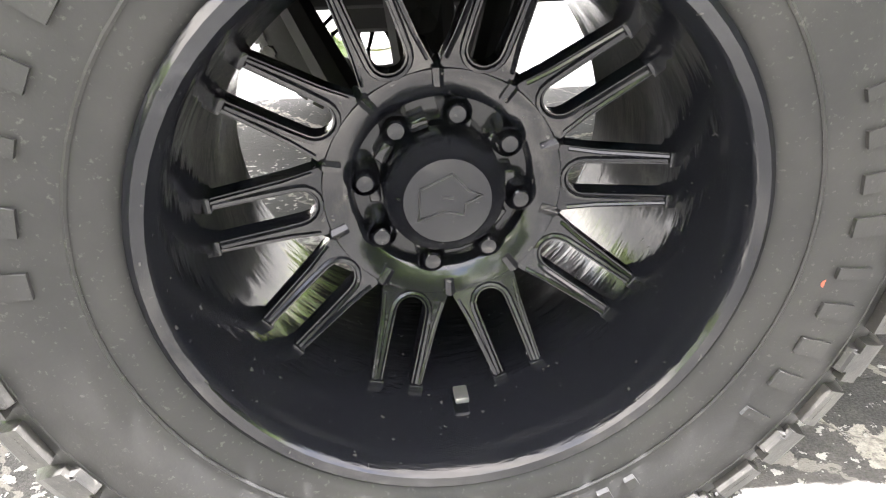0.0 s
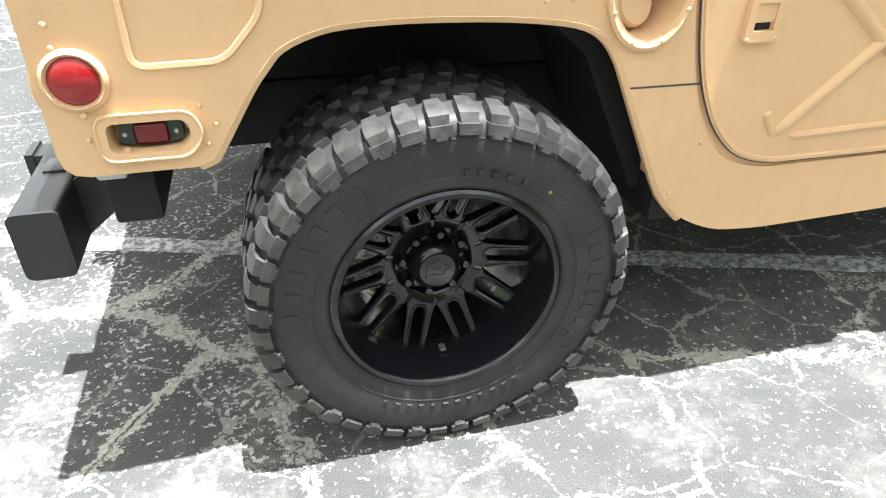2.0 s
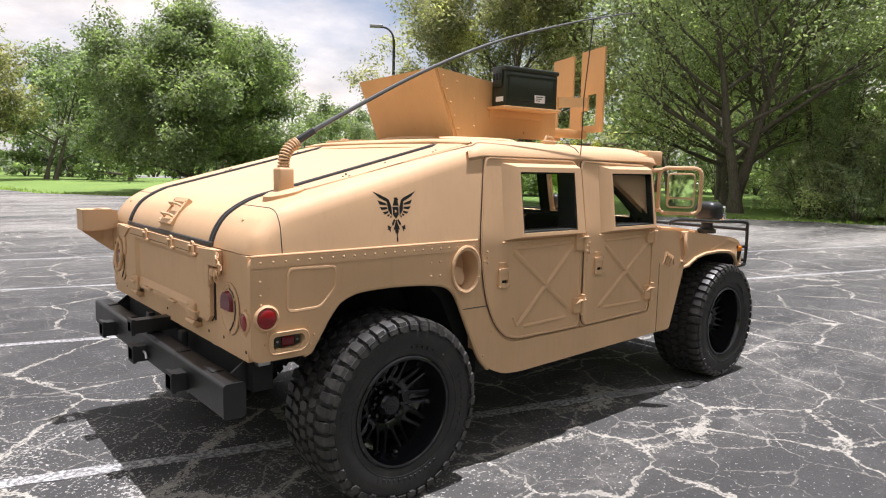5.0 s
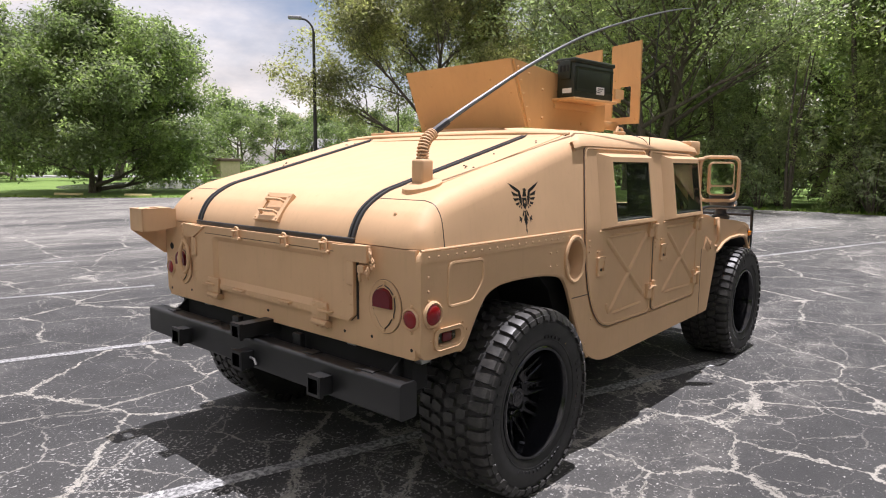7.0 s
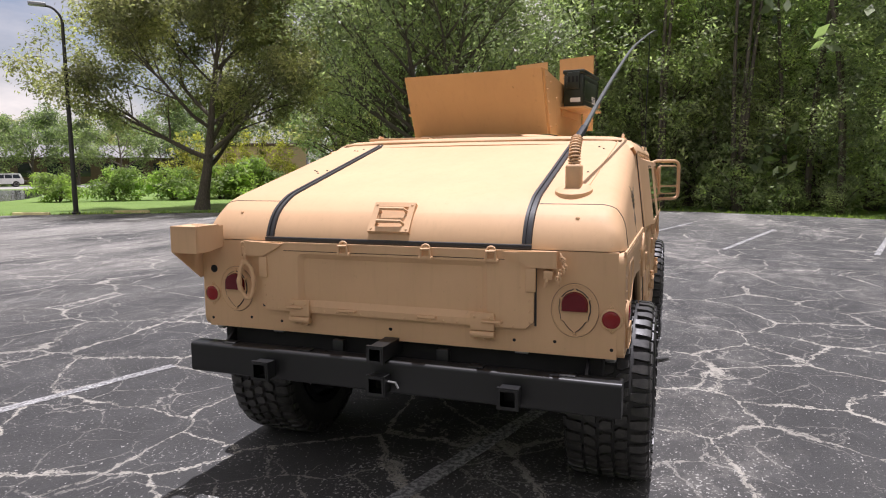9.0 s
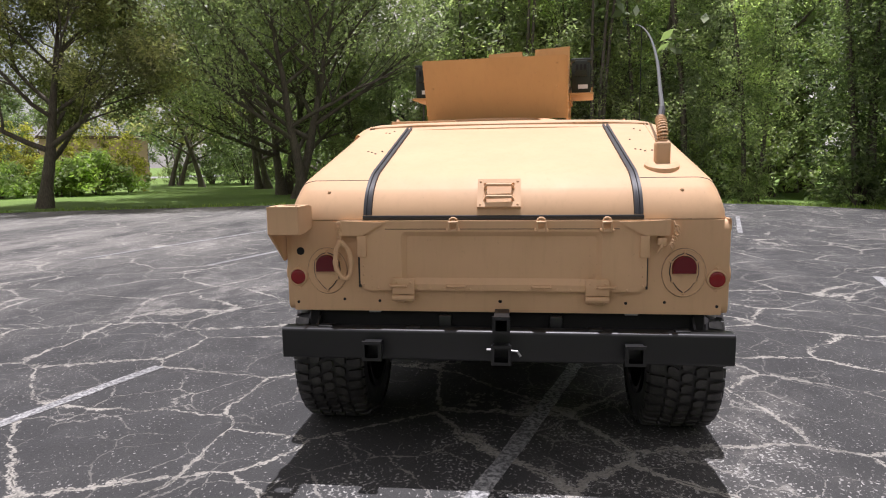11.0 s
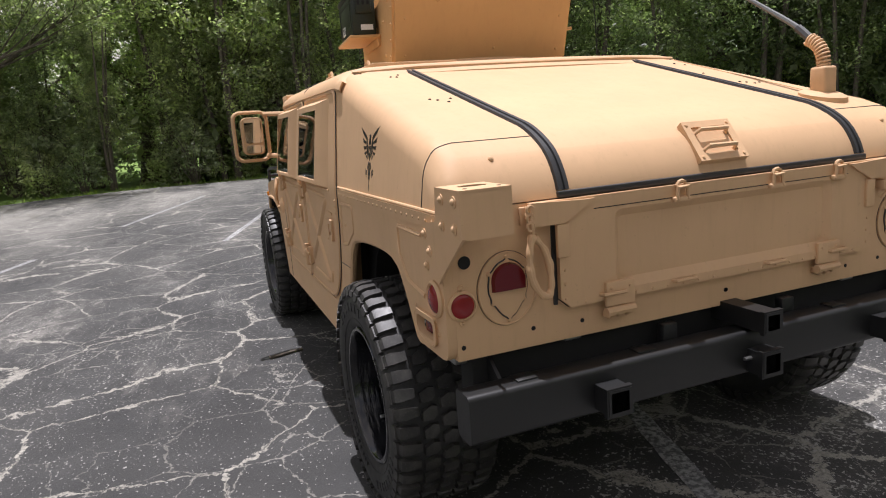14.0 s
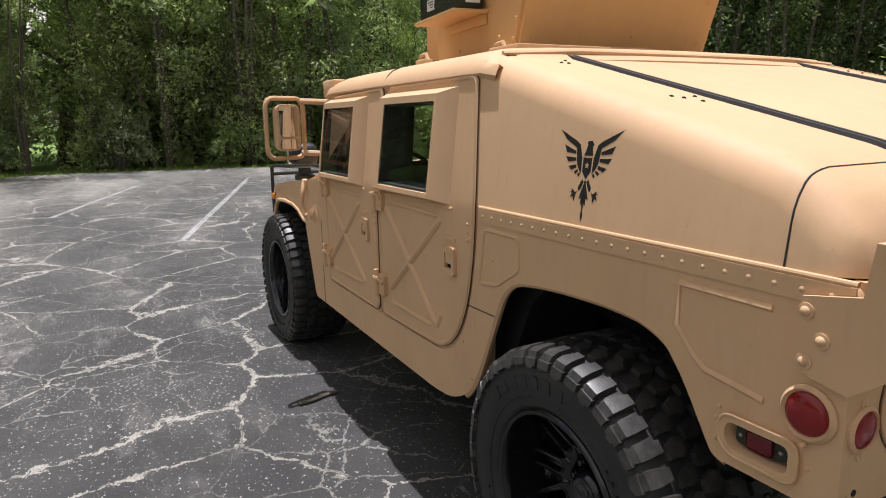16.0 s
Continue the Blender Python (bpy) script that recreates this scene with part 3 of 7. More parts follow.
def flank(sy):
    bm = B()
    loops = [round_poly(FLANK, 0.05, 3), round_poly(LAMP_HOLE, 0.018)[::-1]]
    if sy < 0:
        loops.append([(0.455 + 0.082 * math.cos(t), 1.116 + 0.105 * math.sin(t)) for t in (2 * math.pi * i / 28 for i in range(28))][::-1])
    plate(bm, loops, side_place(sy), -0.03, 0.0)
    fl = part("body_side", bm, M_TAN, truck, "tan flank panel with wheel arch and sill")
    bm = B()
    tube(bm, smooth_path([side_place(sy)(u, v, -0.012) for u, v in ARCH], 3), 0.013, 6)
    part("arch_lip", bm, M_TAN, fl)
    # belt strip with rivets
    bm = B()
    plate(bm, [[(-0.742, 1.218), (-0.742, 1.262), (0.54, 1.262), (0.54, 1.218)]], side_place(sy), 0.0, 0.004)
    part("belt_strip", bm, M_TAN, fl)
    bm = B()
    tube(bm, [side_place(sy)(x, 1.268, -0.003) for x in (-0.742, 0.54)], 0.006, 8)
    part("belt_bead", bm, M_TAN, fl)
    bm = B()
    for i in range(22):
        dome(bm, side_place(sy)(-0.70 + i * 0.0575, 1.24, 0.004), (0, sy, 0), 0.0065, 0.0024, 8, 2)
    part("rivet_row", bm, M_TAN, fl, kind="stuff")
    # pressed panel ahead of the tail corner
    if sy < 0:
        bm = outline(round_poly([(-0.573, 1.206), (-0.336, 1.200), (-0.338, 1.105), (-0.415, 1.021), (-0.578, 1.018)], 0.03), side_place(sy), 0.009, -0.002)
        part("pressed_panel", bm, M_TAN, fl)
        spots = [(-0.70, z) for z in (1.16, 1.10, 1.06, 0.95)] + [(0.22, 1.17), (0.28, 1.17), (0.22, 1.10), (0.28, 1.10), (0.60, 0.62), (0.66, 0.75), (-0.62, 0.86), (-0.45, 0.90)]
    else:
        bm = outline([(-0.585, 1.188), (-0.352, 1.190), (-0.345, 1.09), (-0.395, 1.035), (-0.43, 1.008), (-0.58, 0.99)], side_place(sy), 0.010, -0.003, False)
        part("pressed_panel", bm, M_TAN, fl)
        bm = outline(round_poly([(0.50, 1.197), (0.299, 1.198), (0.298, 1.089), (0.36, 1.055), (0.424, 1.016), (0.541, 1.001)], 0.02), side_place(sy), 0.008, -0.002)
        part("pressed_panel", bm, M_TAN, fl)
        spots = [(0.60, 0.62), (0.45, 1.10), (0.66, 0.75), (-0.47, 0.91)]
    bm = B()
    for x, z in spots:
        dome(bm, side_place(sy)(x, z, 0), (0, sy, 0), 0.007, 0.005, 8, 2)
    part("rivet_row", bm, M_TAN, fl, kind="stuff")
    bm = B()
    tube(bm, [side_place(sy)(x, z, 0.0) for x, z in ((0.442, 0.902), (0.64, 0.900))], 0.0025, 5)
    part("panel_seam", bm, M_TRIM, fl, "thin dark panel seam")
    bm = B()
    tube(bm, [side_place(sy)(2.33, z, 0.0) for z in (0.505, 1.0)], 0.0025, 5)
    part("panel_seam", bm, M_TRIM, fl, "thin dark panel seam")
    # side marker
    bm = B()
    c = Vector((-0.676, sy * 1.07, 1.002))
    lathe(bm, [(0.058, -0.005), (0.058, 0.006), (0.05, 0.014), (0.045, 0.008)], 24, lambda x, z, h: c + Vector((x, sy * h, z)))
    mk = part("side_marker", bm, M_TAN, truck, "round red side marker in tan bezel")
    bm = B()
    dome(bm, c + Vector((0, sy * 0.005, 0)), (0, sy, 0), 0.046, 0.016, 24, 4)
    part("lens", bm, M_RED, mk)
    for dz in (-0.064, 0.064):
        bm = B()
        dome(bm, c + Vector((0, sy * 0.004 - sy * dz * 0.13, dz)), (0, sy, 0), 0.0065, 0.005, 8, 2)
        part("ear", bm, M_TAN, mk)
    # lamp in a deep recess
    P = side_place(sy)
    bm = B()
    outer = round_poly([(-0.666, 0.842), (-0.666, 0.934), (-0.492, 0.934), (-0.474, 0.884), (-0.506, 0.842)], 0.03)
    inner = round_poly(LAMP_HOLE, 0.018)
    plate(bm, [outer, inner[::-1]], P, -0.002, 0.010)
    bz = part("lamp_bezel", bm, M_TAN, truck, "tan bezel round a recessed marker lamp")
    bm = B()
    tube(bm, [P(u, v, 0.009) for u, v in outer], 0.004, 6, True)
    part("bezel_bead", bm, M_TAN, bz)
    bm = B()
    rings = [[bm.verts.new(P(-0.574 + (u + 0.574) * f, 0.888 + (v - 0.888) * f, w)) for u, v in inner] for w, f in ((0.008, 1.0), (-0.012, 0.97), (-0.042, 0.90))]
    for a, b in zip(rings, rings[1:]):
        for k in range(len(inner)):
            m = (k + 1) % len(inner)
            bm.faces.new((a[k], a[m], b[m], b[k]))
    bm.faces.new(rings[-1])
    part("recess", bm, M_TAN, bz)
    bm = B()
    plate(bm, [round_poly([(-0.632, 0.872), (-0.632, 0.906), (-0.596, 0.913), (-0.548, 0.913), (-0.514, 0.906), (-0.514, 0.872), (-0.548, 0.865), (-0.596, 0.865)], 0.006)], P, -0.041, -0.012)
    part("lamp_body", bm, M_OLIVE, bz)
    bm = boxed(-0.603, -0.541, sy * 1.0555, sy * 1.066, 0.868, 0.910, 0.008, 3)
    part("lens", bm, M_DRED, bz)
    for x in (-0.620, -0.526):
        bm = B()
        dome(bm, (x, sy * 1.0585, 0.889), (0, sy, 0), 0.006, 0.004, 8, 2)
        part("screw", bm, M_STEEL, bz)
    bm = B()
    for u, v in ((-0.681, 0.888), (-0.476, 0.938), (-0.47, 0.86)):
        dome(bm, P(u, v, 0), (0, sy, 0), 0.006, 0.004, 8, 2)
    part("rivet_row", bm, M_TAN, bz, kind="stuff")
    return fl


flanks = {sy: flank(sy) for sy in (-1, 1)}

# fuel filler cup in the right flank
bm = B()
cup_c = Vector((0.455, -1.07, 1.116))
lathe(bm, [(0.104, -0.001), (0.104, 0.012), (0.097, 0.016), (0.083, 0.010), (0.080, -0.02), (0.074, -0.10)], 28, lambda x, z, h: cup_c + Vector((x, -h, z * 1.25 + (0.02 * h if h < 0 else 0))), caps=(False, True))
cup = part("filler_cup", bm, M_TAN, truck, "oval recessed tan fuel filler cup")
bm = B()
cc = cup_c + Vector((-0.022, 0.065, -0.045))
ax = Vector((0.25, -0.9, 0.25)).normalized()
a1 = ax.orthogonal().normalized()
a2 = ax.cross(a1)
lathe(bm, [(0.050, -0.04), (0.050, 0.03), (0.044, 0.036), (0.012, 0.038)], 20, lambda x, z, h: cc + a1 * x + a2 * z + ax * h)
part("filler_cap", bm, M_TAN, cup)
bm = B()
for i in range(8):
    t = 2 * math.pi * (i + 0.5) / 8
    dome(bm, cup_c + Vector((0.094 * math.cos(t), -0.014, 0.118 * math.sin(t))), (0, -1, 0), 0.006, 0.004, 8, 2)
part("rivet_row", bm, M_TAN, cup, kind="stuff")

# tail wall and tailgate
RX = -0.745


def rear_place(u, v, w):
    return Vector((RX - w, u, v))


bm = B()
plate(bm, [[(-1.0398, 0.814), (1.0398, 0.814), (1.0398, 1.268), (-1.0398, 1.268)]], rear_place, -0.03, 0.0)
rear_wall = part("rear_wall", bm, M_TAN, truck, "flat tan tail panel")
bm = B()
for sy in (-1, 1):
    for u, v in ((1.02, 0.855), (0.78, 0.872), (0.60, 0.865), (0.002, 0.868)):
        lathe(bm, [(0.0075, -0.001), (0.0075, 0.0012)], 10, lambda x, z, h, u=u, v=v: rear_place(sy * u + x, v + z, h))
part("bolt_holes", bm, M_UNDER, rear_wall, "dark bolt holes", kind="stuff")

bm = B()
gate = [(-0.655, 0.925), (-0.69, 0.955), (-0.69, 1.19), (-0.70, 1.20), (-0.785, 1.202), (-0.785, 1.268), (0.785, 1.268), (0.785, 1.202), (0.70, 1.20), (0.69, 1.19), (0.69, 0.955), (0.655, 0.925)]
recess = round_poly([(-0.482, 0.955), (0.482, 0.955), (0.482, 1.215), (-0.482, 1.215)], 0.03)
plate(bm, [gate, recess[::-1]], rear_place, 0.004, 0.026)
tailgate = part("tailgate", bm, M_TAN, truck, "closed tan steel tailgate")
bm = B()
tube(bm, [rear_place(u, v, 0.004) for u, v in gate[7:] + gate[:5]], 0.0034, 5)
part("gate_seam", bm, M_UNDER, tailgate, "thin dark seam round the gate")
bm = B()
tube(bm, [rear_place(u, 1.2275, 0.0262) for u in (-0.56, 0.56)], 0.0016, 5)
part("gate_fold", bm, M_UNDER, tailgate, "thin dark fold line")
bm = B()
inset = round_poly([(-0.458, 0.985), (0.458, 0.985), (0.458, 1.190), (-0.458, 1.190)], 0.02)
plate(bm, [inset], rear_place, 0.002, 0.006)
for i in range(len(recess)):
    j = (i + 1) % len(recess)
    bm.faces.new([bm.verts.new(rear_place(*p)) for p in ((*recess[i], 0.026), (*recess[j], 0.026), (*inset[j], 0.006), (*inset[i], 0.006))])
bmesh.ops.remove_doubles(bm, verts=bm.verts[:], dist=0.0005)
part("gate_panel", bm, M_TAN, tailgate)
for sy in (-1, 1):
    bm = B()
    plate(bm, [[(sy * u, v) for u, v in ((0.56, 1.262), (0.61, 1.262), (0.79, 1.27), (0.79, 1.196), (0.675, 1.196), (0.585, 1.245))]], rear_place, 0.026, 0.037)
    part("corner_brace", bm, M_TAN, tailgate)
    bm = boxed(RX - 0.036, RX - 0.02, sy * 0.655, sy * 0.70, 1.09, 1.195, 0.004)
    part("corner_brace", bm, M_TAN, tailgate)
    # thin dark strip that draws the shadow beside the gate
    bm = boxed(RX - 0.006, RX - 0.0005, sy * 0.6905, 0.704 if sy > 0 else -0.699, 0.935, 1.19)
    part("gate_gap", bm, M_TRIM, tailgate, "dark strip for the shadow beside the gate")
    # hinges
    bm = B()
    y = sy * 0.468 + 0.006
    box(bm, RX - 0.038, RX - 0.022, y - 0.055, y + 0.055, 0.905, 0.985, 0.004)
    tube(bm, [(RX - 0.032, y - 0.055, 0.887), (RX - 0.032, y + 0.055, 0.887)], 0.015, 8)
    box(bm, RX - 0.02, RX, y - 0.05, y + 0.05, 0.865, 0.89, 0.003)
    for k in (-0.036, 0.0, 0.036):
        dome(bm, (RX - 0.02, y + k, 0.868), (-1, 0, 0), 0.008, 0.009, 8, 2)
        dome(bm, (RX - 0.038, y + k, 0.965 - 0.018 * (k == 0.0)), (-1, 0, 0), 0.0065, 0.005, 8, 2)
    part("gate_hinge", bm, M_TAN, tailgate)
    bm = B()
    for k in range(6):
        dome(bm, rear_place(sy * 0.672, 0.955 + k * 0.046, 0.026), (-1, 0, 0), 0.0055, 0.004, 8, 2)
    for k in range(9):
        dome(bm, rear_place(sy * (0.08 + k * 0.065), 0.934, 0.026), (-1, 0, 0), 0.005, 0.0035, 8, 2)
    part("rivet_row", bm, M_TAN, tailgate, kind="stuff")
for y in (0.5, 0.213, -0.198, -0.505):
    bm = B()
    tube(bm, [rear_place(y - 0.045, 0.948, 0.02), rear_place(y - 0.042, 0.948, 0.044), rear_place(y + 0.042, 0.948, 0.044), rear_place(y + 0.045, 0.948, 0.02)], 0.006, 6)
    part("footman_loop", bm, M_TAN, tailgate)
for y in (0.224, -0.196, -0.502):
    bm = B()
    box(bm, RX - 0.044, RX - 0.024, y - 0.034, y + 0.034, 1.212, 1.23, 0.005)
    tube(bm, [rear_place(y - 0.022, 1.22, 0.04), rear_place(y - 0.02, 1.262, 0.042), rear_place(y + 0.02, 1.262, 0.042), rear_place(y + 0.022, 1.22, 0.04)], 0.007, 6)
    tube(bm, [rear_place(y + 0.017 * math.cos(t), 1.268 + 0.013 * math.sin(t), 0.034) for t in (2 * math.pi * i / 10 for i in range(10))], 0.006, 6, True)
    for s in (-1, 1):
        dome(bm, rear_place(y + s * 0.026, 1.221, 0.043), (-1, 0, 0), 0.005, 0.004, 6, 2)
    part("gate_latch", bm, M_TAN, tailgate)
# keeper chains and straps at the gate's ends
bm = B()
for k in range(9):
    t = k / 8
    c = Vector((RX - 0.035 - 0.01 * math.sin(t * 9), -0.81 - 0.012 * math.sin(t * 5), 1.25 - 0.11 * t))
    tube(bm, [c + Vector((0.004 * math.cos(a), 0.011 * math.cos(a) * (k % 2) + 0.004 * math.sin(a), 0.012 * math.sin(a))) for a in (2 * math.pi * i / 8 for i in range(8))], 0.004, 5, True)
box(bm, RX - 0.045, RX - 0.005, -0.775, -0.735, 1.15, 1.185, 0.005)
tube(bm, [(RX - 0.03, -0.755, 1.185), (RX - 0.045, -0.75, 1.14), (RX - 0.03, -0.74, 1.115)], 0.007, 6)
part("gate_chain", bm, M_TAN, truck, "tan painted keeper chain")
bm = B()
tube(bm, smooth_path([(RX - 0.012, 0.792, 1.235), (RX - 0.03, 0.788, 1.225), (RX - 0.034, 0.785, 1.195), (RX - 0.034, 0.783, 1.165)], 5), 0.0065, 8)
sleeve = smooth_path([(RX - w, y, z) for w, y, z in ((0.034, 0.785, 1.172), (0.044, 0.803, 1.13), (0.052, 0.808, 1.075), (0.056, 0.800, 1.03), (0.056, 0.772, 0.990), (0.052, 0.748, 0.988), (0.044, 0.734, 1.02), (0.036, 0.734, 1.08), (0.032, 0.750, 1.13), (0.034, 0.780, 1.166))], 6)
tube(bm, sleeve, [0.0118 + 0.0013 * math.sin(i * 1.1) + 0.0012 * math.sin(i * 0.45 + 1) for i in range(len(sleeve))], 10)
for z in (1.25, 1.225, 1.20):
    tube(bm, [Vector((RX - 0.035, 0.790 + 0.012 * math.cos(a), z + 0.014 * math.sin(a))) for a in (2 * math.pi * i / 10 for i in range(10))], 0.005, 5, True)
box(bm, RX - 0.012, RX, 0.765, 0.812, 1.20, 1.258, 0.004)
part("gate_strap", bm, M_TAN, truck, "tan canvas-sleeved strap looped from the gate corner hook")

# lamps on the tail wall
for sy in (-1, 1):
    c = Vector((RX, sy * 0.864, 1.026))
    bm = B()
    ring = [(0.097 * math.cos(t), 0.112 * math.sin(t) - 0.010) for t in (2 * math.pi * i / 40 for i in range(40))]
    shield = []
    for i in range(72):
        t = 2 * math.pi * i / 72
        r = 1.0 + 0.11 * max(0.0, math.cos(6 * (t - math.pi / 2)) - 0.80) / 0.20
        point = 1.0 + 0.10 * max(0.0, -math.sin(t)) ** 4
        shield.append((0.066 * r * math.cos(t) * (1.0 if math.sin(t) > -0.2 else 1.0 - 0.25 * (-math.sin(t) - 0.2)), (0.080 if math.sin(t) > 0 else 0.092) * r * point * math.sin(t)))
    plate(bm, [ring], lambda u, v, w: c + Vector((-w, u, v)), 0.0, 0.005)
    tl = part("tail_light", bm, M_TAN, truck, "tan tail light housing with half-round dark red lens")
    bm = B()
    tube(bm, [c + Vector((-0.0045, u, v)) for u, v in ring], 0.0032, 6, True)
    part("dish_rim", bm, M_TAN, tl)
    bm = B()
    tube(bm, [c + Vector((-0.0006, u * 1.045, (v + 0.010) * 1.04 - 0.010)) for u, v in ring], 0.0009, 5, True)
    part("dish_seam", bm, M_TRIM, tl, "thin dark seam")
    for i in range(6):
        t = math.pi / 2 + i * math.pi / 3
        r = 1.10 if i != 3 else 1.19
        bm = B()
        dome(bm, c + Vector((-0.0055, 0.066 * r * math.cos(t) * (1.0 if math.sin(t) > -0.2 else 0.85), (0.080 if math.sin(t) > 0 else 0.092) * r * math.sin(t))), (-1, 0, 0), 0.0078, 0.006, 10, 3)
        part("lug_screw", bm, M_TAN, tl)
    bm = B()
    plate(bm, [[(u * 0.97, v * 0.97) for u, v in shield]], lambda u, v, w: c + Vector((-w, u, v)), 0.001, 0.011)
    part("cover", bm, M_TAN, tl)
    bm = B()
    tube(bm, [c + Vector((-0.0068, u, v)) for u, v in shield], 0.0026, 5, True)
    part("gasket", bm, M_TRIM, tl, "dark gasket line")
    bm = B()
    half = [(-0.0565, -0.014), (0.0565, -0.014)] + [(0.0575 * math.cos(t), 0.018 + 0.055 * math.sin(t)) for t in (math.pi * i / 20 for i in range(21))]
    a, b = plate(bm, [half], lambda u, v, w: c + Vector((-w, u, v)), 0.009, 0.027)
    for v in b:
        d = v.co - c
        v.co = c + Vector((d.x, d.y * 0.9, 0.022 + (d.z - 0.022) * 0.9))
    part("lens", bm, M_DRED, tl, "dark red half-round lens")
    bm = B()
    c2 = Vector((RX, sy * 1.016, 0.985))
    lathe(bm, [(0.047, -0.002), (0.047, 0.006), (0.040, 0.011), (0.038, 0.006)], 24, lambda x, z, h: c2 + Vector((-h, x, z)))
    rf = part("reflector", bm, M_TAN, truck, "round red reflector in tan ring")
    bm = B()
    dome(bm, c2 + Vector((-0.004, 0, 0)), (-1, 0, 0), 0.039, 0.010, 24, 4)
    part("lens", bm, M_RED, rf)
    for dz in (-0.052, 0.052):
        bm = B()
        dome(bm, c2 + Vector((-0.003, 0, dz)), (-1, 0, 0), 0.0065, 0.005, 8, 2)
        lathe(bm, [(0.013, 0.0), (0.012, 0.0035)], 12, lambda x, z, h: c2 + Vector((-h, x, z + dz)))
        part("ear", bm, M_TAN, rf)

# bracket box on the left tail corner
bm = B()
hole = [(1.002 + 0.045 * math.cos(t), -0.845 + 0.026 * math.sin(t)) for t in (2 * math.pi * i / 20 for i in range(20))]
plate(bm, [[(0.935, -0.9495), (1.0775, -0.9495), (1.0775, -0.775), (0.935, -0.775)], hole[::-1]], lambda u, v, w: Vector((v, u, 1.350 - w)), 0.0, 0.008)
box(bm, -0.9495, -0.942, 0.935, 1.0775, 1.218, 1.343)
plate(bm, [[(-0.944, 1.218), (-0.944, 1.343), (-0.745, 1.343), (-0.745, 1.235), (-0.86, 1.218)]], lambda u, v, w: Vector((u, 0.935 + w, v)), 0.0, 0.008)
plate(bm, [[(-0.950, 1.222), (-0.950, 1.350), (-0.775, 1.350), (-0.762, 1.252), (-0.652, 1.232), (-0.640, 1.100), (-0.668, 1.082), (-0.752, 1.066)]], lambda u, v, w: Vector((u, 1.0775 + w, v)), 0.0, 0.0095)
bracket = part("corner_bracket", bm, M_TAN, truck, "folded tan steel bracket box bolted to the tail corner")
for x, z in ((-0.820, 1.318), (-0.815, 1.245), (-0.910, 1.318), (-0.905, 1.245), (-0.663, 1.205), (-0.697, 1.155), (-0.667, 1.108)):
    bm = B()
    lathe(bm, [(0.0165, 1.0865), (0.0165, 1.0895), (0.011, 1.0905)], 16, lambda u, v, h: Vector((x + u, h, z + v)))
    dome(bm, (x, 1.090, z), (0, 1, 0), 0.0105, 0.008, 10, 3)
    part("bolt", bm, M_TAN, bracket)
for x, y in ((-0.915, 0.955), (-0.915, 1.055)):
    bm = B()
    lathe(bm, [(0.006, 1.3495), (0.006, 1.3512)], 10, lambda u, v, h: Vector((x + u, y + v, h)))
    part("bolt_hole", bm, M_UNDER, bracket, "dark bolt hole")
bm = B()
lathe(bm, [(0.02, -0.001), (0.02, 0.002)], 16, lambda x, z, h: rear_place(1.0 + x, 1.115 + z, h))
part("bolt_hole", bm, M_UNDER, rear_wall, "dark round hole")

# bumper
bm = B()
pts = round_poly([(-0.870, 0.598), (-0.870, 0.750), (-0.772, 0.750), (-0.772, 0.598)], 0.020, 5)
plate(bm, [pts], lambda u, v, w: Vector((u, w, v)), -1.075, 1.068)
bmesh.ops.bevel(bm, geom=[e for e in bm.edges if len(e.link_faces) == 2 and e.calc_face_angle(0) > 0.9], offset=0.004, segments=2, affect="EDGES")
bumper = part("rear_bumper", bm, M_BLACK, truck, "heavy black steel rear bumper")


def receiver(y, z, x0, s=0.082, t=0.009):
    bm = B()
    h = s / 2
    plate(bm, [[(y - h, z - h), (y + h, z - h), (y + h, z + h), (y - h, z + h)], [(y - h + t, z - h + t), (y - h + t, z + h - t), (y + h - t, z + h - t), (y + h - t, z - h + t)]], lambda u, v, w: Vector((-w, u, v)), -x0, 0.945)
    plate(bm, [[(y - h - .006, z - h - .006), (y + h + .006, z - h - .006), (y + h + .006, z + h + .006), (y - h - .006, z + h + .006)], [(y - h + t, z - h + t), (y - h + t, z + h - t), (y + h - t, z + h - t), (y + h - t, z - h + t)]], lambda u, v, w: Vector((-w, u, v)), 0.925, 0.943)
    return part("receiver_tube", bm, M_BLACK, bumper)


receiver(0.605, 0.66, -0.80)
receiver(-0.62, 0.66, -0.80)
receiver(-0.01, 0.652, -0.70)
receiver(-0.01, 0.795, -0.62, 0.07)
bm = B()
tube(bm, [(-0.89, -0.045, 0.662), (-0.89, -0.085, 0.66), (-0.89, -0.10, 0.635)], 0.006, 6)
part("hitch_clip", bm, M_STEEL, bumper, "bright steel hitch clip")
bm = B()
tube(bm, [(-0.89, 0.028, 0.665), (-0.89, 0.06, 0.665)], 0.007, 6)
part("hitch_pin", bm, M_STEEL, bumper, "bright steel hitch pin")
for y in (-0.27, 0.27):
    bm = boxed(-0.775, -0.74, y - 0.03, y + 0.03, 0.70, 0.80, 0.006)
    part("bumper_step", bm, M_BLACK, bumper)
for y in (-0.85, -0.45, 0.42, 0.86):
    bm = boxed(-0.842, -0.785, y - 0.035, y + 0.035, 0.746, 0.756, 0.004)
    part("mount_tab", bm, M_BLACK, bumper)
for sy in (-1, 1):
    bm = B()
    plate(bm, [[(-0.774, 0.61), (-0.774, 0.745), (-0.56, 0.90), (-0.46, 0.86)]], lambda u, v, w: Vector((u, sy * 0.92 + w, v)), -0.006, 0.006)
    part("bumper_arm", bm, M_BLACK, bumper)

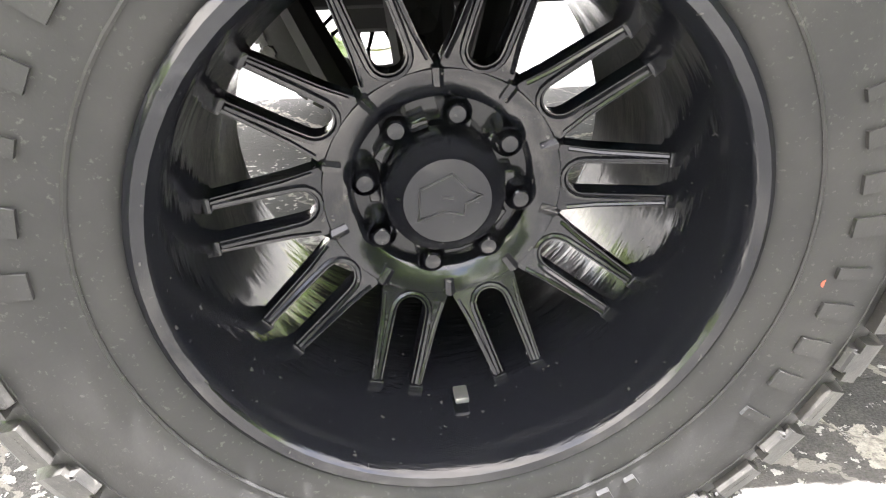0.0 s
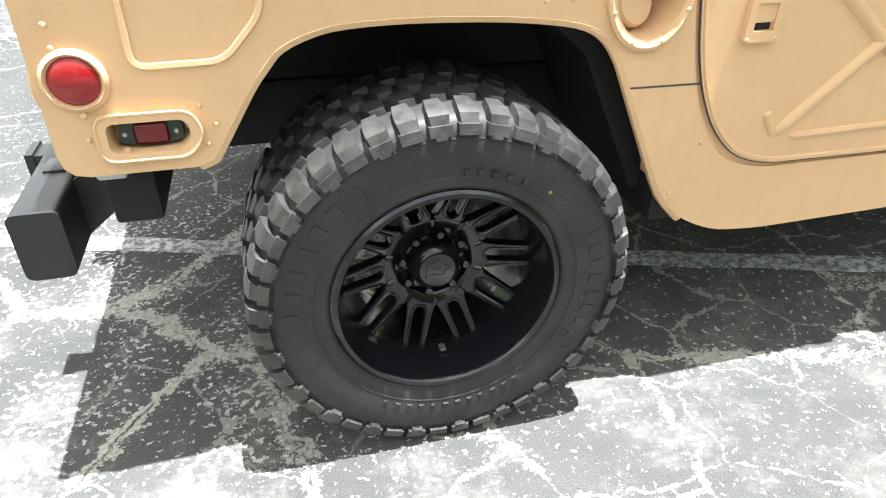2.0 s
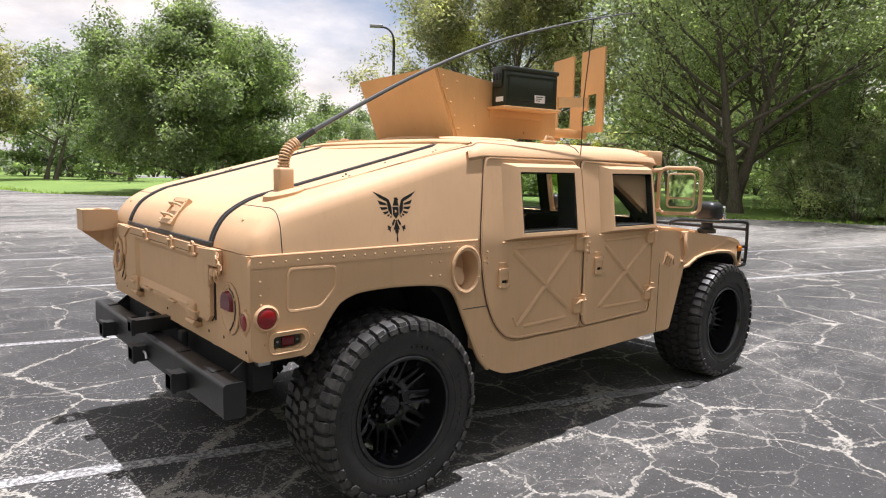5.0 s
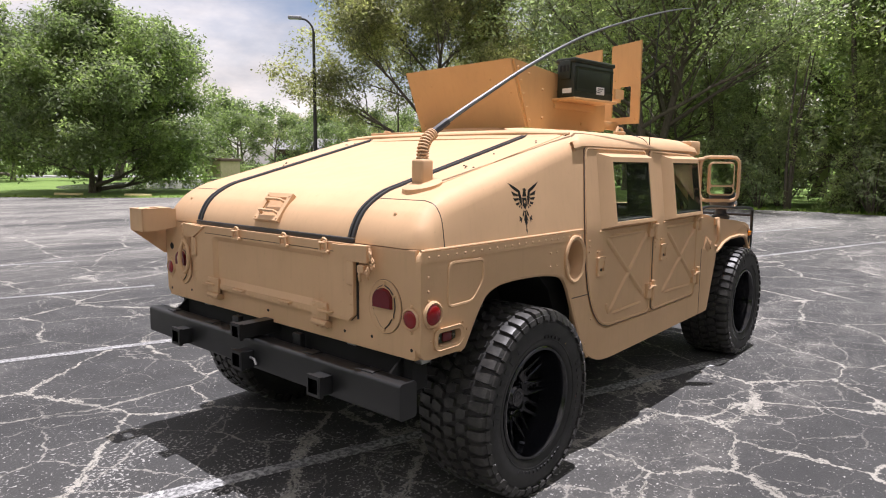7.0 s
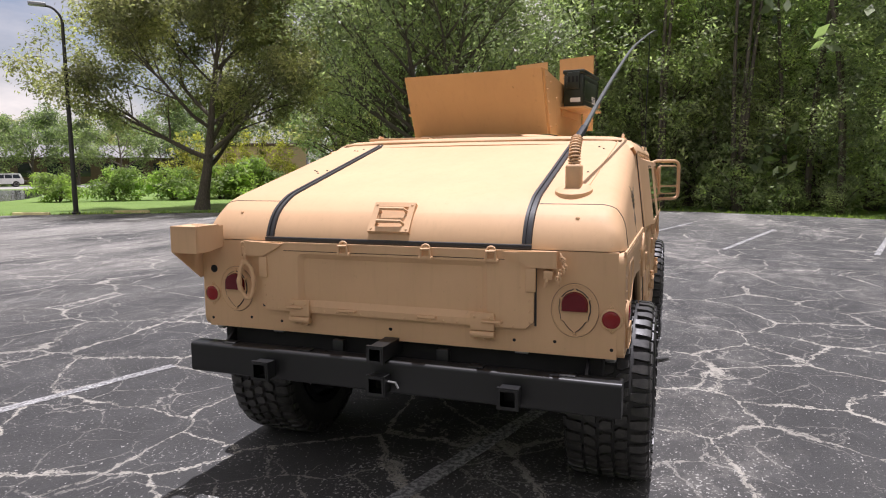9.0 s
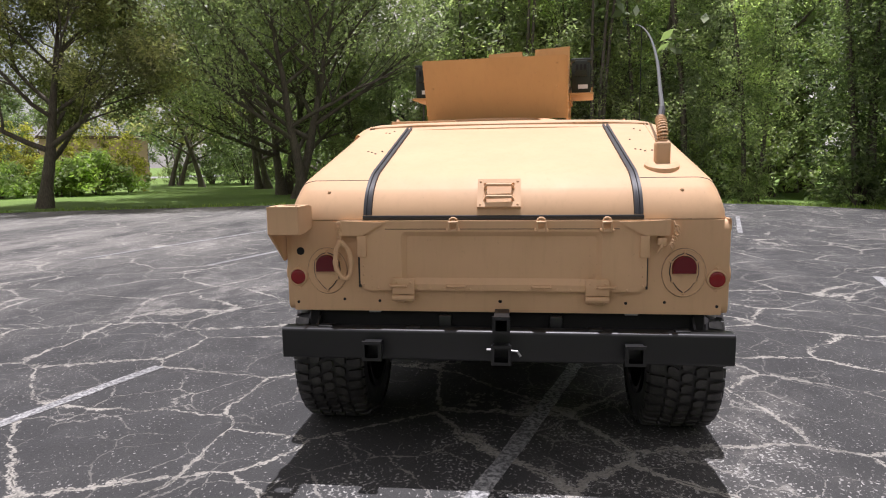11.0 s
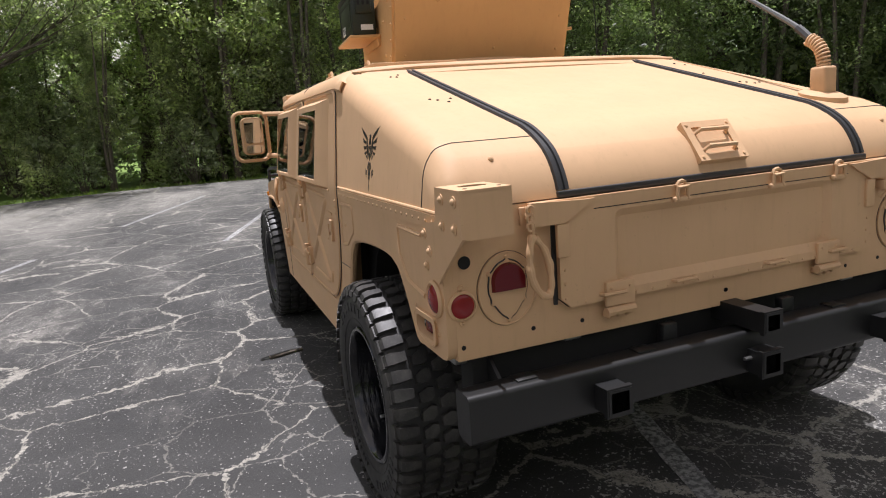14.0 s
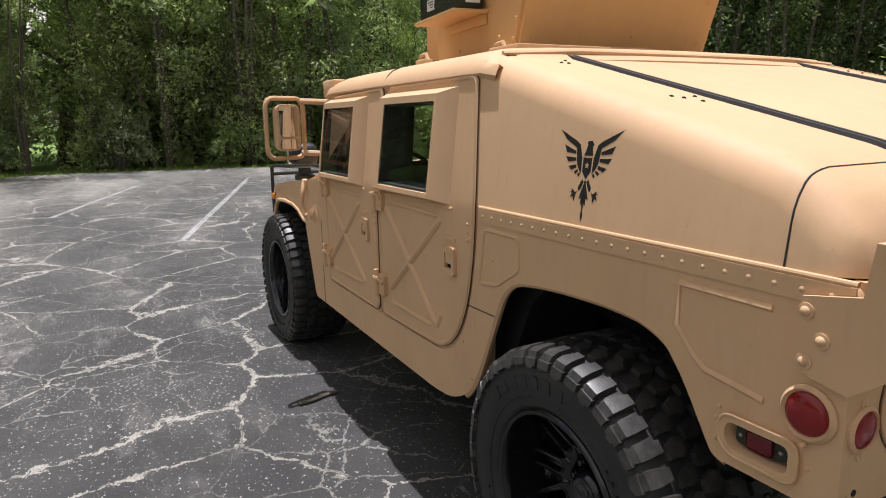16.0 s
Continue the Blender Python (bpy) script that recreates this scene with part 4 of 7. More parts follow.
# mounts and tabs under the tail corners
for sy in (-1, 1):
    bm = boxed(-0.70, -0.64, sy * 0.99, sy * 1.035, 0.785, 0.825, 0.008)
    part("body_mount", bm, M_STEEL, truck, "bare steel body mount")
    bm = boxed(-0.735, -0.715, sy * 0.60, sy * 0.66, 0.802, 0.826, 0.004)
    part("tie_tab", bm, M_STEEL, truck, "small bare steel tab")

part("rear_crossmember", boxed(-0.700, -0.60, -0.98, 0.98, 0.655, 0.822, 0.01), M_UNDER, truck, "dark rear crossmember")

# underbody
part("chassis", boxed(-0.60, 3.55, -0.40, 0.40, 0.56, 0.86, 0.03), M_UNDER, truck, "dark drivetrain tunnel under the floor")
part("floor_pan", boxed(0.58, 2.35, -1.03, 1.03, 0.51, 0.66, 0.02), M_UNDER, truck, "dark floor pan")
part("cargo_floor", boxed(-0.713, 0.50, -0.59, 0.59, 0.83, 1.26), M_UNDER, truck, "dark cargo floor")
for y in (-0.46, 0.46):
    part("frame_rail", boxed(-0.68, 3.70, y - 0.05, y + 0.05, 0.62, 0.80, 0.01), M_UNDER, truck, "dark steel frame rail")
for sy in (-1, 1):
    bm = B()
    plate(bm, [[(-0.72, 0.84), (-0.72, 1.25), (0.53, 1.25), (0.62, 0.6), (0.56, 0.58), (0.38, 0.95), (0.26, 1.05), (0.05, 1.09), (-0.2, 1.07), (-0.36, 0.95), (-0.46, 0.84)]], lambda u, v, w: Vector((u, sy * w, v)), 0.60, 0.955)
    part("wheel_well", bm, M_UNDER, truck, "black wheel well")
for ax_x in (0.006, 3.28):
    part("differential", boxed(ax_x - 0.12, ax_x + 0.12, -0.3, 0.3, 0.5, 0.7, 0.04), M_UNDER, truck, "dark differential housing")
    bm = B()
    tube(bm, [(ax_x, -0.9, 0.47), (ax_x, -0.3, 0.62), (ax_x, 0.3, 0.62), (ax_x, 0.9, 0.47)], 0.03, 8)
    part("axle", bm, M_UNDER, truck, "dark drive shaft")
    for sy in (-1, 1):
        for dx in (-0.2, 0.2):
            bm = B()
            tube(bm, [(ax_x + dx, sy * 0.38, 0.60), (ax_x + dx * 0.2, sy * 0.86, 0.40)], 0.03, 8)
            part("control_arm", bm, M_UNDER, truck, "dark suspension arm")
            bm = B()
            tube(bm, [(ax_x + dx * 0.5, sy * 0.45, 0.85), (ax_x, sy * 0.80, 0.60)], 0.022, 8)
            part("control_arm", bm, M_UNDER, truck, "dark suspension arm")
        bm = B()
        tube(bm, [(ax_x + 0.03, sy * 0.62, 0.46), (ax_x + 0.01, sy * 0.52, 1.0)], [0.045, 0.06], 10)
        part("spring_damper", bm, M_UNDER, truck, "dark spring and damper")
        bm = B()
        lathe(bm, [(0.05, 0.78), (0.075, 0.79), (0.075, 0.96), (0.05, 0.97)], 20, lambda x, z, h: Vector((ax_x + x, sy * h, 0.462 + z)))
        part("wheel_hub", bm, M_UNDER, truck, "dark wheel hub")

# ---- doors ----
REAR_DOOR = [(0.62, 1.705), (0.645, 1.72), (1.385, 1.715), (1.405, 1.69), (1.432, 1.27), (1.435, 0.70), (1.41, 0.668), (0.86, 0.674), (0.76, 0.705), (0.68, 0.785), (0.63, 0.88), (0.60, 0.97), (0.575, 1.09), (0.556, 1.27)]
FRONT_DOOR = [(1.45, 1.69), (1.47, 1.715), (2.14, 1.70), (2.165, 1.68), (2.205, 1.27), (2.205, 0.70), (2.18, 0.675), (1.49, 0.668), (1.455, 0.70), (1.452, 1.27)]


WZ0, WZ1 = 1.292, 1.636


def door(sy, loop, wx0, wx1, front):
    """An armoured door: skin, bolt-on window frame, pane, X pressing, handle, hinges."""
    P = side_place(sy)
    soft = round_poly(loop, 0.06, 3)
    win = [(wx0, WZ0), (wx1, WZ0), (wx1, WZ1), (wx0, WZ1)]
    hole = [(wx0 - .015, WZ0 - .015), (wx1 + .015, WZ0 - .015), (wx1 + .015, WZ1 + .015), (wx0 - .015, WZ1 + .015)]
    bm = B()
    plate(bm, [soft, hole[::-1]], P, -0.04, 0.004)
    d = part("door", bm, M_TAN, truck, "closed tan armoured door with pressed X")
    bm = B()
    fx0, fx1 = (1.610, 2.178) if front else (0.732, 1.398)
    outer = [(fx0, 1.256), (fx1 + .015, 1.256), (fx1, 1.686), (fx0 + .015, 1.686)]
    a, b = plate(bm, [outer, win[::-1]], P, 0.003, 0.050)
    for v, (u, z) in zip(b[:4], ((wx0 - .020, 1.272), (fx1 + .004, 1.272), (fx1 - .008, 1.664), (wx0 - .020, 1.664))):
        v.co = P(u, z, 0.050)
    part("window_frame", bm, M_TAN, d)
    bm = B()
    plate(bm, [[(wx0 + .002, WZ0 + .002), (wx1 - .002, WZ0 + .002), (wx1 - .002, WZ1 - .002), (wx0 + .002, WZ1 - .002)]], P, 0.044, 0.049)
    g = part("window_pane", bm, M_GLASS, d, "tinted window pane")
    g.visible_shadow = False
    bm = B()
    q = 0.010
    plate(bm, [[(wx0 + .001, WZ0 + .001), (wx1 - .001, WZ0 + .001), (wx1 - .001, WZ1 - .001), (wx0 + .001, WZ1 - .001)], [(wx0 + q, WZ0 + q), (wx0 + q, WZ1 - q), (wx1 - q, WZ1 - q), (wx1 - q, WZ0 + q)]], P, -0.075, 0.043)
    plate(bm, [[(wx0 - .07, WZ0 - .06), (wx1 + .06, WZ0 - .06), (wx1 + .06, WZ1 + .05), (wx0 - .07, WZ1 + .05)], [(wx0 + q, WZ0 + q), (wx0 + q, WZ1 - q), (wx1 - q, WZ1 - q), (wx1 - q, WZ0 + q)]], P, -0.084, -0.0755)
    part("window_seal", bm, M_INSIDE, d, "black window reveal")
    bm = B()
    tube(bm, [P(fx0 - .012, 1.244, 0.003), P(fx1 + .02, 1.247, 0.003)], 0.0065, 6)
    part("door_bead", bm, M_TAN, d)
    bm = B()
    mx = 1.83 if front else 1.0
    tube(bm, [P((u - mx) * 0.972 + mx, (v - 1.19) * 0.982 + 1.19, 0.002) for u, v in soft], 0.0085, 6, True)
    part("door_bead", bm, M_TAN, d)
    bm = B()
    grow = lambda f: [((u - mx) * f + mx, (v - 1.19) * f + 1.19) for u, v in soft]
    plate(bm, [grow(1.035), grow(0.985)[::-1]], P, -0.034, -0.007)
    part("door_jamb", bm, M_TAN, d)
    bm = B()
    tube(bm, [P(u, v, 0.0012) for u, v in soft], 0.0030, 5, True)
    part("door_gap", bm, M_TRIM, d, "dark gap round the door")
    # pressed X: two broad flat ribs, and the ribs below and above it
    if front:
        strokes = [((1.672, 1.172), (2.150, 0.802)), ((1.619, 0.769), (2.185, 1.186))]
        edges = [((1.665, 0.764), (2.12, 0.757)), ((1.65, 1.205), (2.14, 1.212))]
    else:
        strokes = [((0.810, 1.195), (1.317, 0.807)), ((0.861, 0.752), (1.350, 1.194))]
        edges = [((0.905, 0.744), (1.31, 0.752)), ((0.835, 1.203), (1.33, 1.214)), ((0.825, 0.815), (0.861, 0.752))]
    for (u0, v0), (u1, v1) in strokes:
        L = math.hypot(u1 - u0, v1 - v0)
        du, dv = (u1 - u0) / L, (v1 - v0) / L
        bm = B()
        rings = []
        for f, k in ((0.0, 0.0), (0.02, 0.75), (0.05, 1.0), (0.95, 1.0), (0.98, 0.75), (1.0, 0.0)):
            cu, cv = u0 + (u1 - u0) * f, v0 + (v1 - v0) * f
            rings.append([bm.verts.new(P(cu - dv * o * (0.4 + 0.6 * k), cv + du * o * (0.4 + 0.6 * k), 0.003 + h * k)) for o, h in ((-0.018, 0.0), (-0.009, 0.0125), (0.0, 0.0145), (0.009, 0.0125), (0.018, 0.0))])
        for a, b in zip(rings, rings[1:]):
            for k in range(4):
                bm.faces.new((a[k], a[k + 1], b[k + 1], b[k]))
        part("cross_rib", bm, M_TAN, d, angle=60)
    for (u0, v0), (u1, v1) in edges:
        bm = B()
        tube(bm, [P(u0, v0, -0.003), P(u0 + (u1 - u0) * .06, v0 + (v1 - v0) * .06, 0.001), P(u0 + (u1 - u0) * .94, v0 + (v1 - v0) * .94, 0.001), P(u1, v1, -0.003)], [0.005, 0.012, 0.012, 0.005], 8)
        part("cross_rib", bm, M_TAN, d)
    hx, hz = (1.604, 1.048) if front else (0.740, 1.046)
    bm = B()
    plate(bm, [round_poly([(hx - .045, hz - .055), (hx + .045, hz - .055), (hx + .045, hz + .055), (hx - .045, hz + .055)], 0.01), [(hx - .026, hz - .03), (hx - .026, hz + .03), (hx + .026, hz + .03), (hx + .026, hz - .03)]], P, 0.003, 0.018)
    part("door_handle", bm, M_TAN, d)
    bm = B()
    plate(bm, [[(hx - .026, hz - .012), (hx + .026, hz - .012), (hx + .026, hz + .03), (hx - .026, hz + .03)]], P, 0.003, 0.013)
    part("handle_flap", bm, M_TAN, d)
    bm = B()
    plate(bm, [[(hx - .04, hz + .075), (hx + .04, hz + .075), (hx + .04, hz + .088), (hx - .04, hz + .088)]], P, 0.003, 0.010)
    part("lock_bar", bm, M_TAN, d)
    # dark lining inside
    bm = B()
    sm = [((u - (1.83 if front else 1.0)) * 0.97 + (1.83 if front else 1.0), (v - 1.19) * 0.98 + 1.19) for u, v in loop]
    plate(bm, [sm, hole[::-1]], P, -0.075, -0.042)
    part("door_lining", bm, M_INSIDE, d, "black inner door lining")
    # shade under the handle flap, drawn as a thin dark sheet
    bm = B()
    plate(bm, [[(hx - .024, hz - .03), (hx + .024, hz - .03), (hx + .024, hz - .013), (hx - .024, hz - .013)]], P, 0.0035, 0.005)
    part("handle_gap", bm, M_UNDER, d, "dark sheet for the shaded handle recess")
    bm = B()
    for u, v in ((hx - .038, hz - .048), (hx + .038, hz - .048), (hx - .038, hz + .048), (hx + .038, hz + .048)):
        dome(bm, P(u, v, 0.018), (0, sy, 0), 0.005, 0.004, 8, 2)
    for v in (1.20, 1.17, 1.14):
        dome(bm, P(loop[-1][0] + 0.055, v, 0.004), (0, sy, 0), 0.007, 0.006, 8, 2)
        dome(bm, P(loop[-1][0] + 0.035, v - 0.05, 0.004), (0, sy, 0), 0.007, 0.006, 8, 2)
    part("rivet_row", bm, M_TAN, d, kind="stuff")
    ex = 2.20 if front else 1.425
    for hzz in (1.215, 0.815):
        bm = B()
        plate(bm, [round_poly([(ex - .07, hzz - .05), (ex - .005, hzz - .05), (ex - .005, hzz + .05), (ex - .07, hzz + .05)], 0.012)], P, 0.003, 0.024)
        plate(bm, [round_poly([(ex + .012, hzz - .04), (ex + .055, hzz - .04), (ex + .055, hzz + .04), (ex + .012, hzz + .04)], 0.012)], P, 0.0, 0.022)
        tube(bm, [P(ex + 0.006, hzz - 0.065, 0.026), P(ex + 0.006, hzz + 0.065, 0.026)], 0.014, 8)
        tube(bm, [P(ex - .06, hzz + .01, 0.024), P(ex - .03, hzz + .03, 0.036), P(ex + .03, hzz + .025, 0.03)], 0.009, 6)
        for u in (-.052, -.03, .035):
            for v in (-.03, .03):
                dome(bm, P(ex + u, hzz + v, 0.022), (0, sy, 0), 0.006, 0.006, 6, 2)
        part("door_hinge", bm, M_TAN, d)
    return d


for sy in (-1, 1):
    door(sy, REAR_DOOR, 0.852, 1.330, False)
    door(sy, FRONT_DOOR, 1.712, 2.158, True)

# pillars, roof, windscreen
for sy in (-1, 1):
    P = side_place(sy)
    for x0, x1, nm in ((0.55, 0.64, "rear_pillar"), (1.39, 1.47, "middle_pillar"), (2.17, 2.27, "front_pillar")):
        bm = B()
        plate(bm, [[(x0, 0.66), (x1, 0.66), (x1, 1.74), (x0 + (0.03 if x0 < 1 else 0), 1.74)]], P, -0.07, -0.012)
        part(nm, bm, M_TAN, truck)
    bm = B()
    plate(bm, [[(0.60, 1.70), (2.25, 1.70), (2.25, 1.76), (0.60, 1.76)]], P, -0.06, -0.006)
    part("roof_rail", bm, M_TAN, truck)
    for x0, x1 in ((0.57, 0.66), (1.37, 1.49), (2.15, 2.25)):
        bm = B()
        plate(bm, [[(x0, 0.70), (x1, 0.70), (x1, 1.78), (x0, 1.78)]], P, -0.11, -0.075)
        part("pillar_lining", bm, M_INSIDE, truck, "black inner pillar lining")


def roof():
    """Crowned roof skin with drooping edges and a lip over the tail shell."""
    bm = B()
    prof = [(-1.022, 1.722), (-1.018, 1.735), (-1.003, 1.76), (-0.975, 1.785), (-0.93, 1.803), (-0.86, 1.815), (-0.7, 1.822), (-0.35, 1.828), (0, 1.83)]
    prof += [(-y, z) for y, z in prof[-2::-1]]
    stations = [(0.535, -0.055, 1.0), (0.60, -0.022, 1.0), (0.63, -0.005, 1.0), (0.70, 0.0, 1.0), (1.4, 0.0, 1.0), (1.9, -0.002, 1.0), (2.14, -0.006, 0.999), (2.25, -0.022, 0.996), (2.30, -0.05, 0.988)]
    top, low = [], []
    for x, dz, s in stations:
        top.append([bm.verts.new((x - (0.0 if abs(y) < 0.93 or x > 0.65 else (abs(y) - 0.93) * 0.35), y * s, max(z + (dz if abs(y) < 0.99 else dz * 0.3), 1.70))) for y, z in prof])
        low.append([bm.verts.new((x, y * s * 0.985, max(z + (dz if abs(y) < 0.99 else dz * 0.3), 1.70) - 0.018)) for y, z in prof])
    n = len(prof)
    for g, flip in ((top, False), (low, True)):
        for a, b in zip(g, g[1:]):
            for k in range(n - 1):
                bm.faces.new((a[k], a[k + 1], b[k + 1], b[k]) if not flip else (b[k], b[k + 1], a[k + 1], a[k]))
    for i in (0, -1):
        for k in range(n - 1):
            bm.faces.new((top[i][k], top[i][k + 1], low[i][k + 1], low[i][k]))
    for k in (0, n - 1):
        for i in range(len(stations) - 1):
            bm.faces.new((top[i][k], top[i + 1][k], low[i + 1][k], low[i][k]))
    return bm


roof_ob = part("roof", roof(), M_TAN, truck, "tan crowned hardtop roof", angle=50)
for sy in (-1, 1):
    bm = B()
    tube(bm, [(1.445, sy * 1.019, 1.725), (1.445, sy * 1.0, 1.764), (1.445, sy * 0.974, 1.788), (1.445, sy * 0.93, 1.8045), (1.445, sy * 0.6, 1.825)], 0.003, 5)
    part("roof_seam", bm, M_TRIM, roof_ob, "thin dark roof seam")
bm = B()
tube(bm, [(0.60, -0.93, 1.786), (0.585, -0.6, 1.800), (0.585, 0.6, 1.800), (0.60, 0.93, 1.786)], 0.011, 6)
part("roof_lip", bm, M_TAN, roof_ob)
for x, y in ((0.85, 0.78), (1.35, 0.86), (1.3, -0.88)):
    bm = B()
    box(bm, x - 0.05, x + 0.05, y - 0.02, y + 0.02, 1.81, 1.832, 0.005)
    tube(bm, [(x - 0.04, y, 1.825), (x - 0.02, y, 1.855), (x + 0.03, y, 1.85), (x + 0.045, y, 1.825)], 0.009, 6)
    part("roof_cleat", bm, M_TAN, roof_ob)
part("headliner", boxed(0.64, 2.2, -0.94, 0.94, 1.765, 1.795, 0.005), M_INSIDE, truck, "black roof lining")
bm = B()
lathe(bm, [(0.50, 1.815), (0.50, 1.845), (0.47, 1.86), (0.42, 1.86)], 40, lambda x, z, h: Vector((1.32 + x, 0.085 + z, h)))
part("turret_ring", bm, M_TAN, truck, "low tan turret ring on the roof")

bm = B()
fr = [(-0.99, 1.24), (0.99, 1.24), (0.945, 1.775), (-0.945, 1.775)]
w1 = [(-0.90, 1.32), (-0.05, 1.32), (-0.05, 1.70), (-0.875, 1.70)]
w2 = [(0.05, 1.32), (0.90, 1.32), (0.875, 1.70), (0.05, 1.70)]
WS = lambda u, v, w: Vector((2.36 - (v - 1.24) * 0.22 + w, u, v))
plate(bm, [fr, w1[::-1], w2[::-1]], WS, -0.03, 0.03)
wsf = part("windscreen_frame", bm, M_TAN, truck, "upright tan split windscreen frame")
bm = B()
plate(bm, [[(-0.985, 1.245), (0.985, 1.245), (0.94, 1.77), (-0.94, 1.77)], w1[::-1], w2[::-1]], WS, -0.04, -0.033)
part("frame_lining", bm, M_INSIDE, wsf, "black inner windscreen lining")
for w in (w1, w2):
    bm = B()
    plate(bm, [w], WS, -0.004, 0.004)
    g = part("window_pane", bm, M_GLASS, wsf, "flat windscreen pane")
    g.visible_shadow = False
for sy in (-1, 1):
    bm = B()
    box(bm, 2.25, 2.43, sy * 0.80, sy * 0.985, 1.70, 1.80, 0.012)
    part("screen_box", bm, M_TAN, wsf)
    bm = B()
    plate(bm, [[(2.24, 1.24), (2.40, 1.24), (2.33, 1.70), (2.24, 1.70)]], lambda u, v, w: Vector((u, sy * (0.96 - (v - 1.24) * 0.05 + w), v)), 0.0, 0.03)
    part("screen_post", bm, M_TAN, wsf)
    bm = B()
    plate(bm, [[(2.20, 1.22), (2.40, 1.22), (2.33, 1.72), (2.20, 1.72)]], lambda u, v, w: Vector((u, sy * (0.96 - (v - 1.24) * 0.05 - w), v)), 0.003, 0.012)
    part("post_lining", bm, M_INSIDE, wsf, "black inner post lining")

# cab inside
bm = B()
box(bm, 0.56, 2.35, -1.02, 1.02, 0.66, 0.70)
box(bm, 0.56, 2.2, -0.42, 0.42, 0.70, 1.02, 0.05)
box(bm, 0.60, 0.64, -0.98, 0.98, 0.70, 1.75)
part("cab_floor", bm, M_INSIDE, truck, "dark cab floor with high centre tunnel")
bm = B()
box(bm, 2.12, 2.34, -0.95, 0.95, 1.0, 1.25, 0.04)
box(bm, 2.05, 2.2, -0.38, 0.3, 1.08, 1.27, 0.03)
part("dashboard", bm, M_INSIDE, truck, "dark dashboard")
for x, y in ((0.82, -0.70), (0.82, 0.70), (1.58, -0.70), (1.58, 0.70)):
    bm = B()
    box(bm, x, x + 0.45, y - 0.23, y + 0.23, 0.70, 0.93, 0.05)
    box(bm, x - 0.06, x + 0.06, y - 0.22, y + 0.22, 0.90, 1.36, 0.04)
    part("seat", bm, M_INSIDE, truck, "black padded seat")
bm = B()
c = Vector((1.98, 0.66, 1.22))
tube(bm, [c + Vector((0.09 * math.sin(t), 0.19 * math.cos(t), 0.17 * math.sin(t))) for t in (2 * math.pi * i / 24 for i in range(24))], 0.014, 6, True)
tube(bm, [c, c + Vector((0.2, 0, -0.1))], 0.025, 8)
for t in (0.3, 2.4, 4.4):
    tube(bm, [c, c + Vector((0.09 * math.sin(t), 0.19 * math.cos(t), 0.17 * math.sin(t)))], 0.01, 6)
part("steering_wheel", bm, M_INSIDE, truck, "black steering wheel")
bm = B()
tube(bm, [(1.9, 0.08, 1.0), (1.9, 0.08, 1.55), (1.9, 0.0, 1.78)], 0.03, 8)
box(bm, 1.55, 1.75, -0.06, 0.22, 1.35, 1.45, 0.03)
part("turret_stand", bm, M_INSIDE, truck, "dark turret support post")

# bonnet and front wings
WING = [(2.225, 1.255), (2.45, 1.245), (2.60, 1.215), (3.10, 1.165), (3.45, 1.125), (3.60, 1.09), (3.68, 1.03), (3.70, 0.93), (3.66, 0.885), (3.60, 0.885), (3.57, 0.93), (3.50, 0.985), (3.40, 1.015), (3.2, 1.03), (3.0, 1.025), (2.86, 1.0), (2.74, 0.95), (2.64, 0.94)]
bm = B()
hood = [(2.30, 1.275), (2.45, 1.268), (3.1, 1.20), (3.45, 1.155), (3.66, 1.10), (3.72, 1.02), (3.72, 0.80), (3.66, 0.80), (3.66, 1.0), (3.4, 1.10), (2.30, 1.20)]
plate(bm, [hood], lambda u, v, w: Vector((u, w, v)), -0.80, 0.80)
bmesh.ops.bevel(bm, geom=[e for e in bm.edges if abs(abs(e.verts[0].co.y) - 0.8) < 0.001 and abs(abs(e.verts[1].co.y) - 0.8) < 0.001 and e.verts[0].co.y * e.verts[1].co.y > 0], offset=0.012, segments=2, affect="EDGES")
part("bonnet", bm, M_TAN, truck, "flat sloping tan bonnet")
